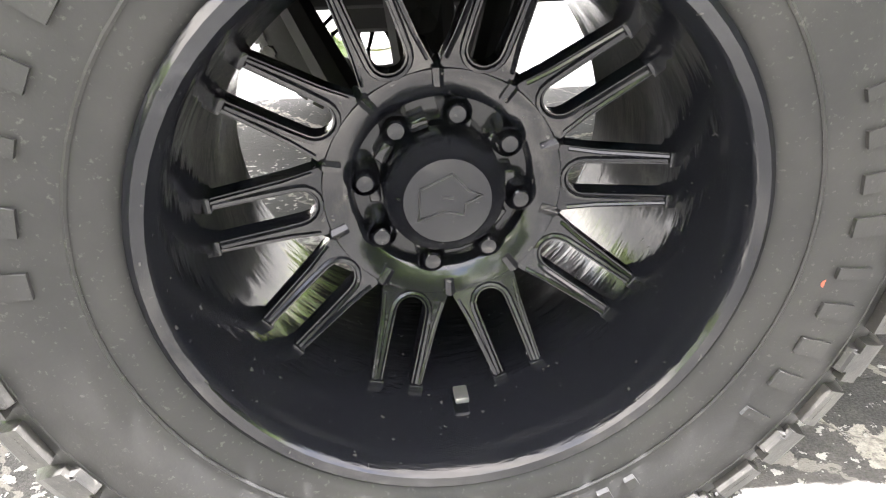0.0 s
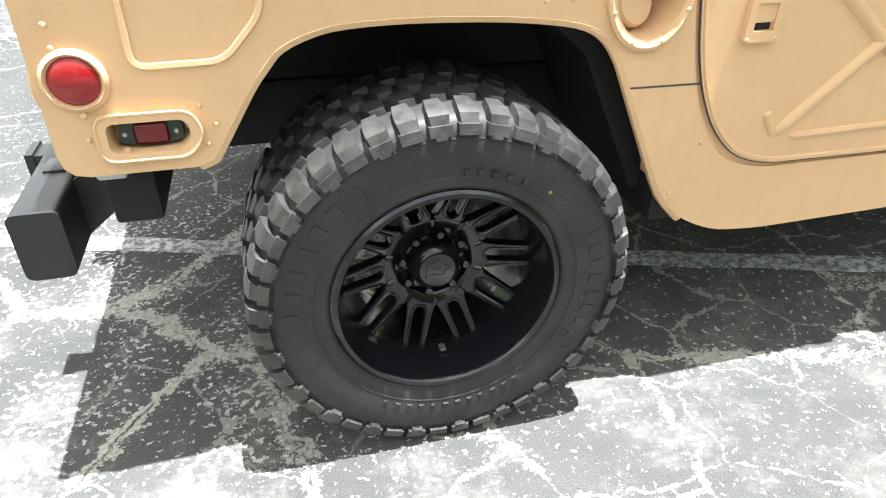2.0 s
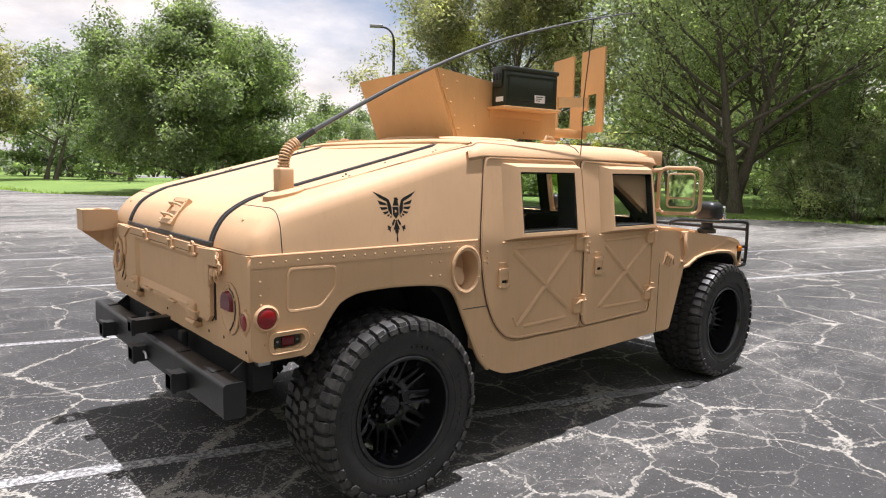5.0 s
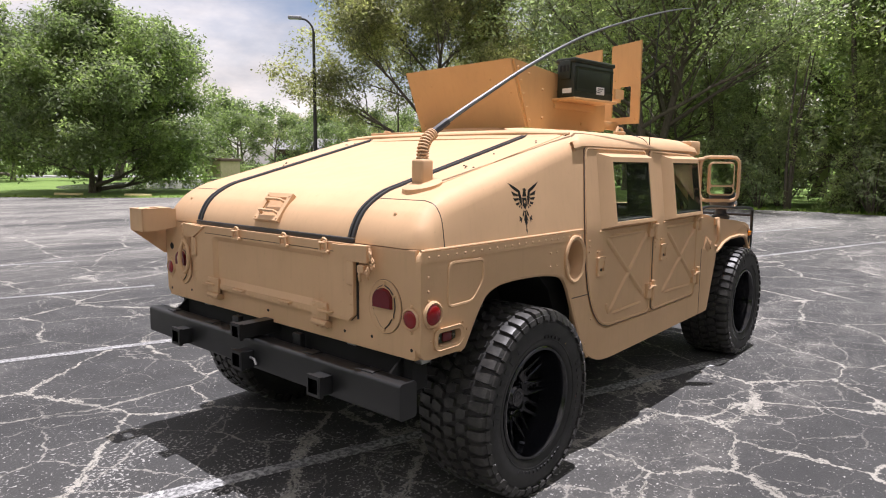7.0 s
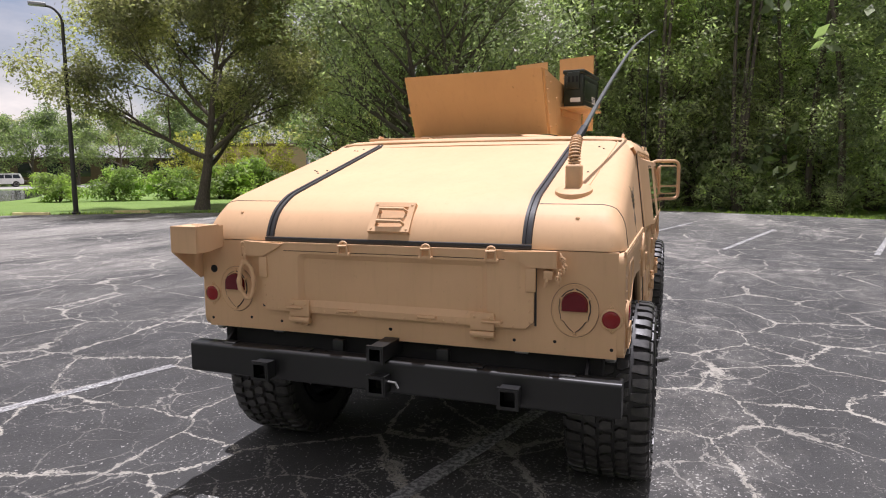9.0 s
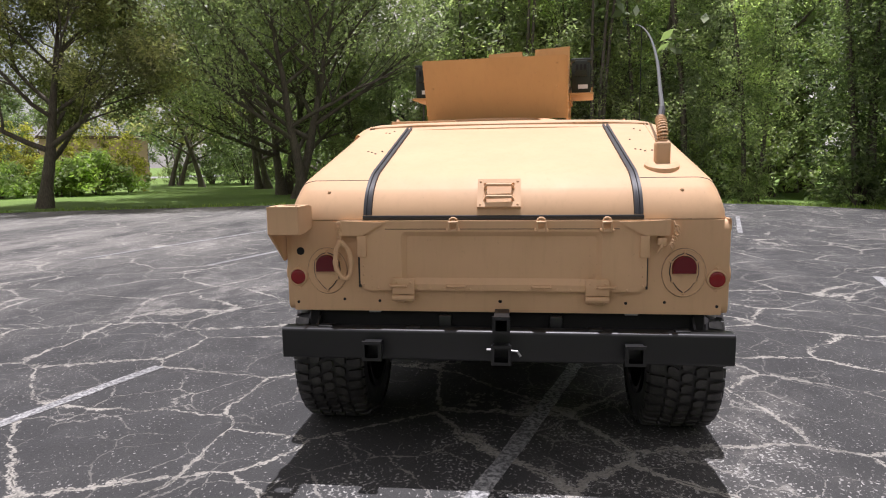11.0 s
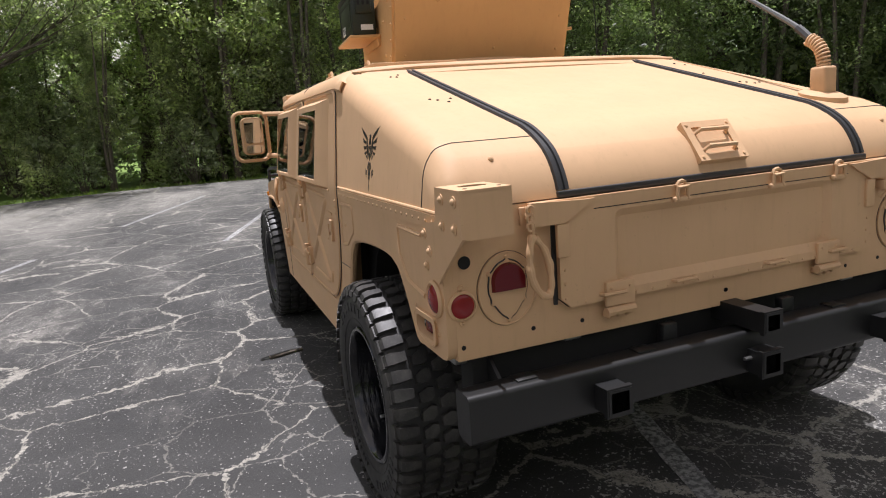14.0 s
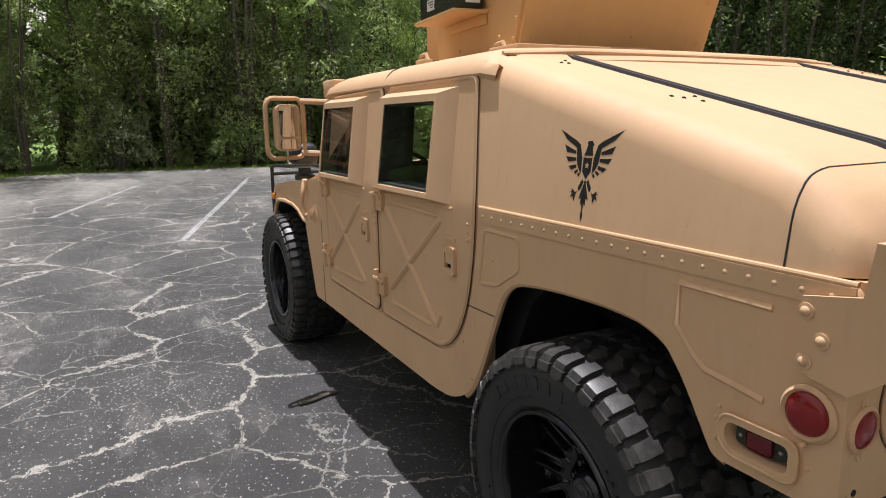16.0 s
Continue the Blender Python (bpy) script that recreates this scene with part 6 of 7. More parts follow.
    for i in range(10):
        a = 2 * math.pi * i / 10
        bm = boxed(0.067, 0.080, -0.0115, 0.0115, 0.003, 0.022, 0.003, m=Matrix.Rotation(radians(90), 4, "X") @ Matrix.Rotation(a, 4, "Z"))
        part("cap_clip", bm, M_WHEEL, cap)
    bm = B()
    logo = [(-0.032, -0.018), (-0.028, 0.016), (0.006, 0.030), (0.022, 0.010), (0.036, 0.004), (0.018, -0.004), (0.016, -0.016), (-0.006, -0.010)]
    tube(bm, [Y(u, v, 0.0652) for u, v in logo], 0.0014, 5, True)
    tube(bm, [Y(u, v, 0.0652) for u, v in ((0.006, 0.004), (-0.006, 0.006))], 0.0014, 5)
    part("cap_mark", bm, M_TRIM, cap)
    bm = boxed(-0.008, 0.008, -0.100, -0.076, -0.238, -0.230, 0.002)
    part("balance_weight", bm, M_STEEL, w, "grey stick-on balance weight")
    return w


def block(bm, a, h0, long, wide, skew, row):
    """One six-sided tread block on the crown."""
    pts = [(-0.5, -0.18), (-0.30, -0.5), (0.30, -0.5), (0.5, -0.1), (0.34, 0.5), (-0.28, 0.5)]
    low, high = [], []
    for u, v in pts:
        for lst, r, s in ((low, 0.447, 1.0), (high, R_T, 0.86)):
            uu, vv = u * long * s, v * wide * 1.25 * s
            ang = a + (uu + vv * skew) / R_T
            hh = h0 + vv
            rr = r - abs(hh) * 0.02
            lst.append(bm.verts.new(Y(rr * math.cos(ang), rr * math.sin(ang), hh)))
    bm.faces.new(high)
    for i in range(6):
        j = (i + 1) % 6
        bm.faces.new((low[i], low[j], high[j], high[i]))


def shoulder(bm, a, sgn, odd):
    """A shoulder lug that wraps down on to the sidewall."""
    half = 0.0235 / R_T
    inner, edge, foot = 0.112 + 0.006 * odd, 0.183 + 0.005 * odd, (0.405 if odd else 0.418)
    prof_hi = [(R_T - 0.002, inner), (R_T - 0.004, edge - 0.022), (R_T - 0.012, edge), (R_T - 0.034, 0.196), (foot + 0.006, 0.2035), (foot, 0.198)]
    prof_lo = [(0.446, inner), (0.446, edge - 0.022), (0.440, edge - 0.012), (0.43, 0.180), (foot + 0.01, 0.190), (foot, 0.190)]
    rows = []
    for k, (hi, lo) in enumerate(zip(prof_hi, prof_lo)):
        w = half * (0.72, 1.0, 1.0, 0.86, 0.74, 0.7)[k]
        row = []
        for (r, h), f in ((lo, -1.12), (hi, -0.92), (hi, 0.92), (lo, 1.12)):
            ang = a + w * f
            row.append(bm.verts.new(Y(r * math.cos(ang), r * math.sin(ang), sgn * h)))
        rows.append(row)
    for p, q in zip(rows, rows[1:]):
        for i in range(3):
            bm.faces.new((p[i], p[i + 1], q[i + 1], q[i]))
    bm.faces.new(rows[0])
    bm.faces.new(rows[-1])
    # stepped pad and small end block on the flank of the lug
    for r0, r1, wf, lift in ((R_T - 0.030, R_T - 0.052, 1.10, 0.0045), (foot + 0.020, foot + 0.004, 0.55, 0.0045)):
        vs = []
        for r in (r0, r1):
            h = 0.1965 + (R_T - 0.034 - r) * 0.22
            for f in (-wf, wf):
                ang = a + half * f
                vs.append([bm.verts.new(Y(r * math.cos(ang), r * math.sin(ang), sgn * (min(h, 0.2035) + e))) for e in (-0.012, lift)])
        o = [vs[0], vs[1], vs[3], vs[2]]
        bm.faces.new([v[1] for v in o])
        for i in range(4):
            p, q = o[i], o[(i + 1) % 4]
            bm.faces.new((p[0], q[0], q[1], p[1]))


def spoke(bm, a):
    """A split spoke: two legs round a slot, joined by a U at the hub."""
    ca, sa = math.cos(a), math.sin(a)

    def at(r, t, h):
        return Y(r * ca - t * sa, r * sa + t * ca, h)

    def face_h(r):
        return 0.026 + 0.040 * ((r - 0.11) / 0.125)

    out_l = [(0.105, -0.034), (0.130, -0.038), (0.160, -0.034), (0.238, -0.0295)]
    in_l = [(0.238, -0.0175), (0.178, -0.0175), (0.152, -0.017)]
    u = [(0.152 - 0.017 * math.sin(t), -0.017 * math.cos(t)) for t in (math.pi * i / 8 for i in range(1, 8))]
    in_r = [(r, -t) for r, t in in_l[::-1]]
    out_r = [(r, -t) for r, t in out_l[::-1]]
    loop = out_l + in_l + u + in_r + out_r
    plate(bm, [loop], lambda r, t, w: at(r, t, face_h(r) + w), -0.028, 0.0)
    bmesh.ops.bevel(bm, geom=[e for e in bm.edges if len(e.link_faces) == 2 and e.calc_face_angle(0) > 1.2], offset=0.0022, segments=2, affect="EDGES")
    for s in (-1, 1):
        pts = [at(r, s * t, face_h(r) + 0.001) for r, t in ((0.135, 0.034), (0.165, 0.030), (0.234, 0.026))]
        tube(bm, pts, 0.0022, 5)
    # raised rim round the slot
    rim = [(0.232, -0.0225), (0.178, -0.0225), (0.152, -0.022)] + [(0.152 - 0.022 * math.sin(t), -0.022 * math.cos(t)) for t in (math.pi * i / 8 for i in range(1, 8))]
    rim += [(0.152, 0.022), (0.178, 0.0225), (0.232, 0.0225)]
    tube(bm, [at(r, t, face_h(r) + 0.0005) for r, t in rim], 0.0032, 6)
    # square pads at the tips
    turn = Matrix.Rotation(a, 4, "Z")
    for t in (-0.0235, 0.0235):
        box(bm, 0.2325, 0.2405, t - 0.0085, t + 0.0085, face_h(0.238) - 0.020, face_h(0.238) + 0.0035, 0.0015, m=Matrix.Rotation(radians(90), 4, "X") @ turn)
    # rib between two spokes
    b = a + math.pi / 10
    cb, sb = math.cos(b), math.sin(b)
    tube(bm, [Y(r * cb, r * sb, h) for r, h in ((0.112, 0.028), (0.128, 0.031), (0.140, 0.018))], [0.006, 0.007, 0.003], 6)


HUB = 0.458
first = wheel()
first.matrix_basis = pose(0.006, -0.972, HUB, 0, -2, 0)
bm = B()
for (u, v), m in (((0.206, 0.261), M_DOTY), ((0.324, -0.049), M_DOTR)):
    bm = B()
    lathe(bm, [(0.0045, 0.190), (0.0045, 0.1958), (0.002, 0.1958)], 14, lambda x, z, h: Y(u + x, v + z, h))
    dot_ob = part("tyre_dot", bm, m, truck, "small painted dot on the tyre")
    dot_ob.location = (0.022, -0.972, HUB - 0.004)
for x, sy, turn in ((3.28, -1, 19), (0.006, 1, 40), (3.28, 1, 11)):
    copy_thing(first, pose(x, sy * (0.972 if x < 1 else 0.930), HUB, 0, turn, 0 if sy < 0 else 180))

# ---- plants ----


def limb(segs, p, d, length, r, depth, rng, tips, droop):
    """Grow one limb; adds (points, radii) and the twig ends."""
    n = 5
    pts, rs = [p.copy()], [r]
    for i in range(n):
        d = (d + Vector((rng.uniform(-1, 1), rng.uniform(-1, 1), rng.uniform(-0.7, 0.8))) * 0.20 + Vector((0, 0, droop))).normalized()
        p = p + d * length / n
        pts.append(p.copy())
        rs.append(r * (1 - 0.72 * (i + 1) / n))
        if depth > 0 and i >= 1:
            for _ in range(2 if depth > 1 else 1):
                side = (d + Vector((rng.uniform(-1, 1), rng.uniform(-1, 1), rng.uniform(-0.25, 0.75))) * 0.95).normalized()
                limb(segs, p, side, length * rng.uniform(0.42, 0.68), rs[-1] * 0.62, depth - 1, rng, tips, droop)
        if depth <= 1 and i >= 2:
            tips.append(p.copy())
    segs.append((pts, rs))
    tips.append(p)


def leaf_mesh(name, centres, size, per, spread, rng, mat, flat=0.5):
    """Leaf sprays: small bent leaves scattered round each twig end."""
    k = len(centres)
    c = np.repeat(np.array([tuple(p) for p in centres]), per, axis=0)
    n = len(c)
    off = rng.normal(size=(n, 3))
    off *= (spread * rng.uniform(0.25, 1.0, (n, 1))) / np.linalg.norm(off, axis=1, keepdims=True)
    off[:, 2] *= flat
    c = c + off
    nrm = rng.normal(size=(n, 3)) * 0.5 + np.array([0, 0, 0.8]) + off / spread * 1.15
    nrm /= np.linalg.norm(nrm, axis=1, keepdims=True)
    t = np.cross(nrm, rng.normal(size=(n, 3)))
    t /= np.linalg.norm(t, axis=1, keepdims=True)
    b = np.cross(nrm, t)
    s = size * rng.uniform(0.55, 1.35, (n, 1))
    w = s * 0.42
    bend = nrm * s * 0.12
    v = np.stack([c - t * s, c + b * w - bend, c + t * s - bend * 2, c - b * w - bend], axis=1).reshape(-1, 3)
    me = bpy.data.meshes.new(name)
    me.vertices.add(4 * n)
    me.vertices.foreach_set("co", v.ravel())
    me.loops.add(4 * n)
    me.loops.foreach_set("vertex_index", np.arange(4 * n))
    me.polygons.add(n)
    me.polygons.foreach_set("loop_start", np.arange(n) * 4)
    me.polygons.foreach_set("loop_total", np.full(n, 4))
    me.update(calc_edges=True)
    me.materials.append(mat)
    return me


def tree(name, label, seed, height, width, clear, mat, leaf=0.11, per=26, stems=1, limbs=9, at=(0, 0, 0), droop=0.0, category="tree", lean=0.0, spread=None, group="", trunk_r=None, depth=2, twig=0.0):
    rng = random.Random(seed)
    nrng = np.random.default_rng(seed)
    ob = thing(name, label, category, at, group=group)
    segs, tips = [], []
    for s in range(stems):
        p = Vector((rng.uniform(-0.3, 0.3) * (stems > 1) * 2, rng.uniform(-0.3, 0.3) * (stems > 1) * 2, -0.1))
        d = Vector((rng.uniform(-1, 1) * (0.10 + 0.22 * (stems > 1)) + lean, rng.uniform(-1, 1) * (0.10 + 0.22 * (stems > 1)), 1)).normalized()
        r0 = trunk_r or height * 0.022 / math.sqrt(stems)
        n = 8
        pts, rs = [p.copy()], [r0 * 1.45]
        top = height * 0.72
        for i in range(n):
            d = (d + Vector((rng.uniform(-1, 1), rng.uniform(-1, 1), 0.5)) * 0.10).normalized()
            p = p + d * top / n
            pts.append(p.copy())
            rs.append(r0 * (1 - 0.78 * (i + 1) / n))
        segs.append((pts, rs))
        for k in range(limbs):
            f = clear + (1 - clear) * (k + rng.random()) / limbs
            i = min(n - 1, int(f * n))
            q = pts[i].lerp(pts[i + 1], f * n - i)
            ang = k * 2.4 + rng.uniform(-0.4, 0.4)
            reach = width * 0.5 * (0.62 + 0.38 * math.sin(math.pi * min(1, (f - clear) / (1 - clear) * 0.85 + 0.18)))
            up = 0.25 + 0.75 * f
            dd = Vector((math.cos(ang), math.sin(ang), up)).normalized()
            limb(segs, q, dd, reach * 0.86, rs[i] * 0.58, depth, rng, tips, droop)
        limb(segs, pts[-1], Vector((0, 0, 1)), height * 0.22, rs[-1], depth, rng, tips, droop)
    bm = B()
    for pts, rs in segs:
        if rs[0] > twig:
            tube(bm, pts, [max(r, 0.006) for r in rs], 9 if rs[0] > 0.08 else 5 if rs[0] > 0.03 else 3)
    part("trunk", bm, M_BARK, ob, angle=60)
    me = leaf_mesh("crown", tips, leaf, per, spread or width * 0.075, nrng, mat, 0.75)
    cr = new("crown", me)
    cr.parent = ob
    return ob


def put(ob, x, y, turn=0.0, size=1.0):
    m = pose(x, y, -0.05, 0, 0, turn)
    c = copy_thing(ob, m)
    c.scale = (size, size, size)
    return c


def bush(name, label, seed, wide, high, mat, leaf=0.09, count=150, per=26, at=(0, 0, 0)):
    rng = random.Random(seed)
    nrng = np.random.default_rng(seed)
    ob = thing(name, label, "shrub", at)
    bm = B()
    tips = []
    for k in range(14):
        a, f = rng.uniform(0, 6.28), rng.uniform(0.2, 1)
        end = Vector((math.cos(a) * wide * 0.42 * f, math.sin(a) * wide * 0.42 * f, high * rng.uniform(0.5, 0.95) * (1.1 - 0.4 * f)))
        pts = smooth_path([(math.cos(a) * 0.1, math.sin(a) * 0.1, -0.05), end * 0.5 + Vector((0, 0, high * 0.12)), end], 3)
        tube(bm, pts, [0.03 - 0.0035 * i for i in range(len(pts))], 5)
    for k in range(count):
        a = rng.uniform(0, 6.28)
        z = rng.random() ** 0.7
        r = wide * 0.5 * math.sqrt(max(0, 1 - z * z * 0.85)) * rng.uniform(0.55, 1.0)
        r *= 0.8 + 0.3 * math.sin(a * 3 + seed)
        tips.append(Vector((math.cos(a) * r, math.sin(a) * r, 0.1 + z * high * (0.75 + 0.25 * math.sin(a * 2 + seed * 2)))))
    part("trunk", bm, M_BARK, ob, angle=60, kind="stuff")
    cr = new("crown", leaf_mesh("crown", tips, leaf, per, wide * 0.12, nrng, mat))
    cr.parent = ob
    return ob


def vine_column(name, label, seed, height, width, mat, at=(0, 0, 0), drapes=14):
    """A woodland tree smothered in vines: hanging drapes of small leaves with hollows between."""
    rng = random.Random(seed)
    nrng = np.random.default_rng(seed)
    ob = thing(name, label, "tree", at, group="woodland edge")
    bm = B()
    for k in range(3):
        a = rng.uniform(0, 6.28)
        lean = Vector((math.cos(a), math.sin(a), 0)) * width * 0.16
        tube(bm, smooth_path([lean * 0.4 + Vector((0, 0, -0.1)), lean * 0.8 + Vector((0.1, 0.1, height * 0.4)), lean * 1.5 + Vector((0, 0, height * 0.85))], 4), [0.13 - 0.012 * i for i in range(9)], 7)
    part("trunk", bm, M_BARK, ob, angle=60)
    tips = []
    for k in range(drapes):
        a = 2 * math.pi * (k + rng.uniform(-0.35, 0.35)) / drapes
        reach = width * 0.5 * rng.uniform(0.45, 1.05)
        top = height * rng.uniform(0.6, 1.0)
        low = 0.1 if rng.random() < 0.2 else height * rng.uniform(0.13, 0.36)
        wave, phase = rng.uniform(1.9, 3.2), rng.uniform(0, 6.28)
        z = low
        while z < top:
            f = z / height
            r = reach * (0.62 + 0.38 * math.sin(z * wave + phase)) * min(0.55 + 2.2 * f, 1.14 - 0.86 * f)
            if rng.random() > 0.12:
                b = a + rng.uniform(-0.16, 0.16)
                tips.append(Vector((math.cos(b) * r, math.sin(b) * r, z)))
            z += rng.uniform(0.20, 0.40)
    for k in range(70):
        a, f = rng.uniform(0, 6.28), rng.random()
        tips.append(Vector((math.cos(a) * width * 0.33 * f, math.sin(a) * width * 0.33 * f, height * rng.uniform(0.72, 1.02 - 0.18 * f))))
    cr = new("crown", leaf_mesh("crown", tips, 0.078, 30, 0.56, nrng, mat, 0.85))
    cr.parent = ob
    return ob


# oak behind the lot's corner, and the trees that stand alone
tree("oak_tree", "broad green oak with low branches on the grass", 11, 9.8, 10.2, 0.03, M_LEAF_O, 0.115, 26, 2, 16, (12.3, 36.0, -0.05), droop=-0.025, spread=0.85)
tree("oak_tree", "airy yellowish-green oak beside the lamp post", 23, 10.2, 11.0, 0.22, M_LEAF_Y, 0.08, 60, 1, 13, (20.9, 19.2, -0.05), trunk_r=0.27)
big = tree("oak_tree", "wide dark oak with spreading bare limbs", 31, 13.0, 15.0, 0.24, M_LEAF_L, 0.11, 13, 2, 12, (27.6, 10.8, -0.05), trunk_r=0.26)
far_a = tree("oak_tree", "distant green oak beyond the lot", 12, 9.8, 12.0, 0.06, M_LEAF_O, 0.22, 28, 1, 10, (57, 24, -0.05), depth=1, twig=0.02, spread=1.3)
far_b = tree("oak_tree", "distant yellowish-green oak beyond the lot", 24, 10.2, 11.5, 0.24, M_LEAF_Y, 0.25, 15, 1, 9, (46, 25, -0.05), depth=1, twig=0.02, spread=1.3)
far_c = tree("oak_tree", "distant tall thin-leaved tree beyond the lot", 48, 13.0, 11.0, 0.20, M_LEAF_O, 0.23, 18, 2, 8, (51, 30, -0.05), depth=1, twig=0.02, spread=1.4)
put(big, 31.5, 13.2, 130, 1.0)
put(big, 41, 17.5, 250, 0.95)
light = tree("oak_tree", "tall thin-leaved tree at the lot's far edge", 47, 13.0, 11.0, 0.30, M_LEAF_Y, 0.17, 7, 2, 9, (3.4, 66.0, -0.05), trunk_r=0.30, twig=0.012)
for x, y, turn, s in ((10.0, 68, 60, 0.95), (16, 64, 140, 0.9), (-6, 78, 200, 1.1), (-14, 74, 20, 1.0), (2, 84, 310, 1.1), (24, 62, 0, 0.9), (-22, 80, 120, 1.1), (14, 84, 75, 1.2)):
    put(far_a if (x + y) % 4 < 2 else far_c, x, y, turn, s)
# far rows beyond the pond and the road
rng = random.Random(5)
for i in range(26):
    a = radians(20 + i * 3.1)
    d = rng.uniform(105, 150)
    put((far_a, far_c, far_b)[i % 3], -3 + d * math.cos(a), d * math.sin(a), rng.uniform(0, 360), rng.uniform(0.95, 1.35))

# the wood along the lot's edge
wood_a = tree("wood_tree", "dense dark green woodland tree at the lot's edge", 61, 13.5, 9.0, 0.05, M_LEAF_D, 0.10, 13, 1, 15, (29.0, -1.5, -0.05), group="woodland edge", twig=0.014)
# darker leaf colour stands in for the shade in the wood's hollows
back = tree("wood_tree", "woodland tree deep in the wood", 69, 14.0, 9.0, 0.05, M_LEAF_O, 0.28, 7, 1, 12, (34.0, -1.5, -0.05), group="woodland edge", depth=1, twig=0.03, spread=1.2)
vine_a = vine_column("wood_tree", "tall vine-smothered woodland tree at the lot's edge", 161, 13.0, 6.4, M_LEAF_D, (26.4, -0.4, -0.05), 20)
vine_b = vine_column("wood_tree", "pale vine-hung woodland tree at the lot's edge", 163, 11.5, 5.6, M_LEAF_L, (25.6, -3.4, -0.05), 17)
vine_c = vine_column("wood_tree", "deep green vine-hung woodland tree at the lot's edge", 167, 12.5, 6.8, M_LEAF_O, (20.8, -12.4, -0.05), 22)
thick = bush("thicket", "tangled green thicket under the woodland edge", 71, 3.6, 2.6, M_LEAF_D, 0.08, 170, 20, (24.6, -3.5, -0.05))
pale = bush("thicket", "pale green thicket at the lot's far corner", 73, 3.6, 2.7, M_LEAF_L, 0.08, 160, 18, (25.6, 1.2, -0.05))
hedge = bush("thicket", "dark green thicket of close leaves", 77, 3.8, 2.6, M_LEAF_O, 0.12, 150, 16, (26, 75, -0.05))
rng = random.Random(9)
front = [(24.4, 3), (23.6, -1), (21.6, -5.5), (19.6, -9), (15.8, -12), (8, -18), (-3, -27)]
for i, ((x0, y0), (x1, y1)) in enumerate(zip(front, front[1:])):
    L = math.hypot(x1 - x0, y1 - y0)
    nx, ny = (y0 - y1) / L, (x1 - x0) / L
    if nx * (x0 + 3) + ny * y0 < 0:
        nx, ny = -nx, -ny
    k = max(2, round(L / 2.7))
    for j in range(k):
        f = (j + rng.random() * 0.8) / k
        px, py = x0 + (x1 - x0) * f, y0 + (y1 - y0) * f
        o = rng.uniform(2.2, 5.4)
        put((vine_a, vine_b, vine_a)[(i * 2 + j) % 3] if i < 3 else vine_c, px + nx * o, py + ny * o, rng.uniform(0, 360), rng.uniform(0.7, 1.15))
        o = rng.uniform(9.5, 11.0)
        put(wood_a if i < 4 and j % 2 == 0 else back, px + nx * o, py + ny * o, rng.uniform(0, 360), rng.uniform(0.85, 1.1))
        if i > 3:
            o = rng.uniform(6.0, 8.0)
            put(back, px + nx * o, py + ny * o, rng.uniform(0, 360), rng.uniform(0.9, 1.15))
        for reach in (13.5, 17.0):
            o = reach + rng.uniform(-1, 1)
            put(back, px + nx * o, py + ny * o, rng.uniform(0, 360), rng.uniform(0.85, 1.1))
        o = rng.uniform(5.5, 7.0)
        put(thick, px + nx * o, py + ny * o, rng.uniform(0, 360), rng.uniform(1.3, 1.9))
        o = rng.uniform(1.8, 2.8)
        put(pale if i < 3 and j == 0 else thick if i < 3 else hedge, px + nx * o, py + ny * o, rng.uniform(0, 360), rng.uniform(0.35, 0.85))
# lower pale trees and thickets that close the wood at the lot's far corner
for x, y, turn, s in ((26.6, 4.4, 40, 0.62), (28.0, 6.6, 160, 0.60), (26.4, 1.6, 250, 0.56), (30.5, 8.4, 300, 0.7)):
    put(vine_b, x, y, turn, s)
for x, y, turn, s in ((26.0, 5.2, 10, 0.75), (26.4, 6.6, 100, 0.8), (27.6, 7.8, 200, 1.1), (28.5, 5.0, 320, 1.5), (30.0, 7.2, 60, 1.7), (32.5, 9.6, 140, 1.8)):
    put(pale, x, y, turn, s)
for x, y in ((30, 3), (34, 0), (29, -4), (40, -2), (44, 9), (49, 15), (54, 20), (40, 6)):
    put(back, x, y, x * 31 % 360, 1.1)

for i in range(9):
    a = radians(-8 + i * 3.6)
    d = 88 + 6 * math.sin(i * 2.3)
    put((far_b, far_a, far_c)[i % 3], -3 + d * math.cos(a), d * math.sin(a), i * 61 % 360, 1.1)
    put(thick, -6 + d * math.cos(a), d * math.sin(a) + 3, i * 41 % 360, 2.2)
for i in range(9):
    a = radians(8 + i * 2.6)
    d = 62 + 4 * math.sin(i * 1.9)
    put(thick if i % 2 else pale, -3 + d * math.cos(a), d * math.sin(a), i * 53 % 360, 1.5 + 0.5 * math.sin(i * 2.2))
# unseen trees added behind the walk, to darken what bumper and wheels reflect
ring = [(-5, -31), (-17, -28), (-28, -14), (-31, 4), (-30, 24), (-34, 44)]
for (x0, y0), (x1, y1) in zip(ring, ring[1:]):
    for j in range(5):
        f = (j + 0.5 * rng.random()) / 5
        put(back, x0 + (x1 - x0) * f, y0 + (y1 - y0) * f, rng.uniform(0, 360), rng.uniform(0.9, 1.15))
        put(thick, x0 + (x1 - x0) * f + 2.0, y0 + (y1 - y0) * f, rng.uniform(0, 360), rng.uniform(1.3, 1.9))
# hedge behind the pond and trees before the far buildings
for i in range(14):
    a = radians(60 + i * 3.0)
    d = 82 + 5 * math.sin(i * 2.1)
    put(hedge, -3 + d * math.cos(a), d * math.sin(a), i * 77 % 360, 1.9 + 0.4 * math.sin(i * 1.7))
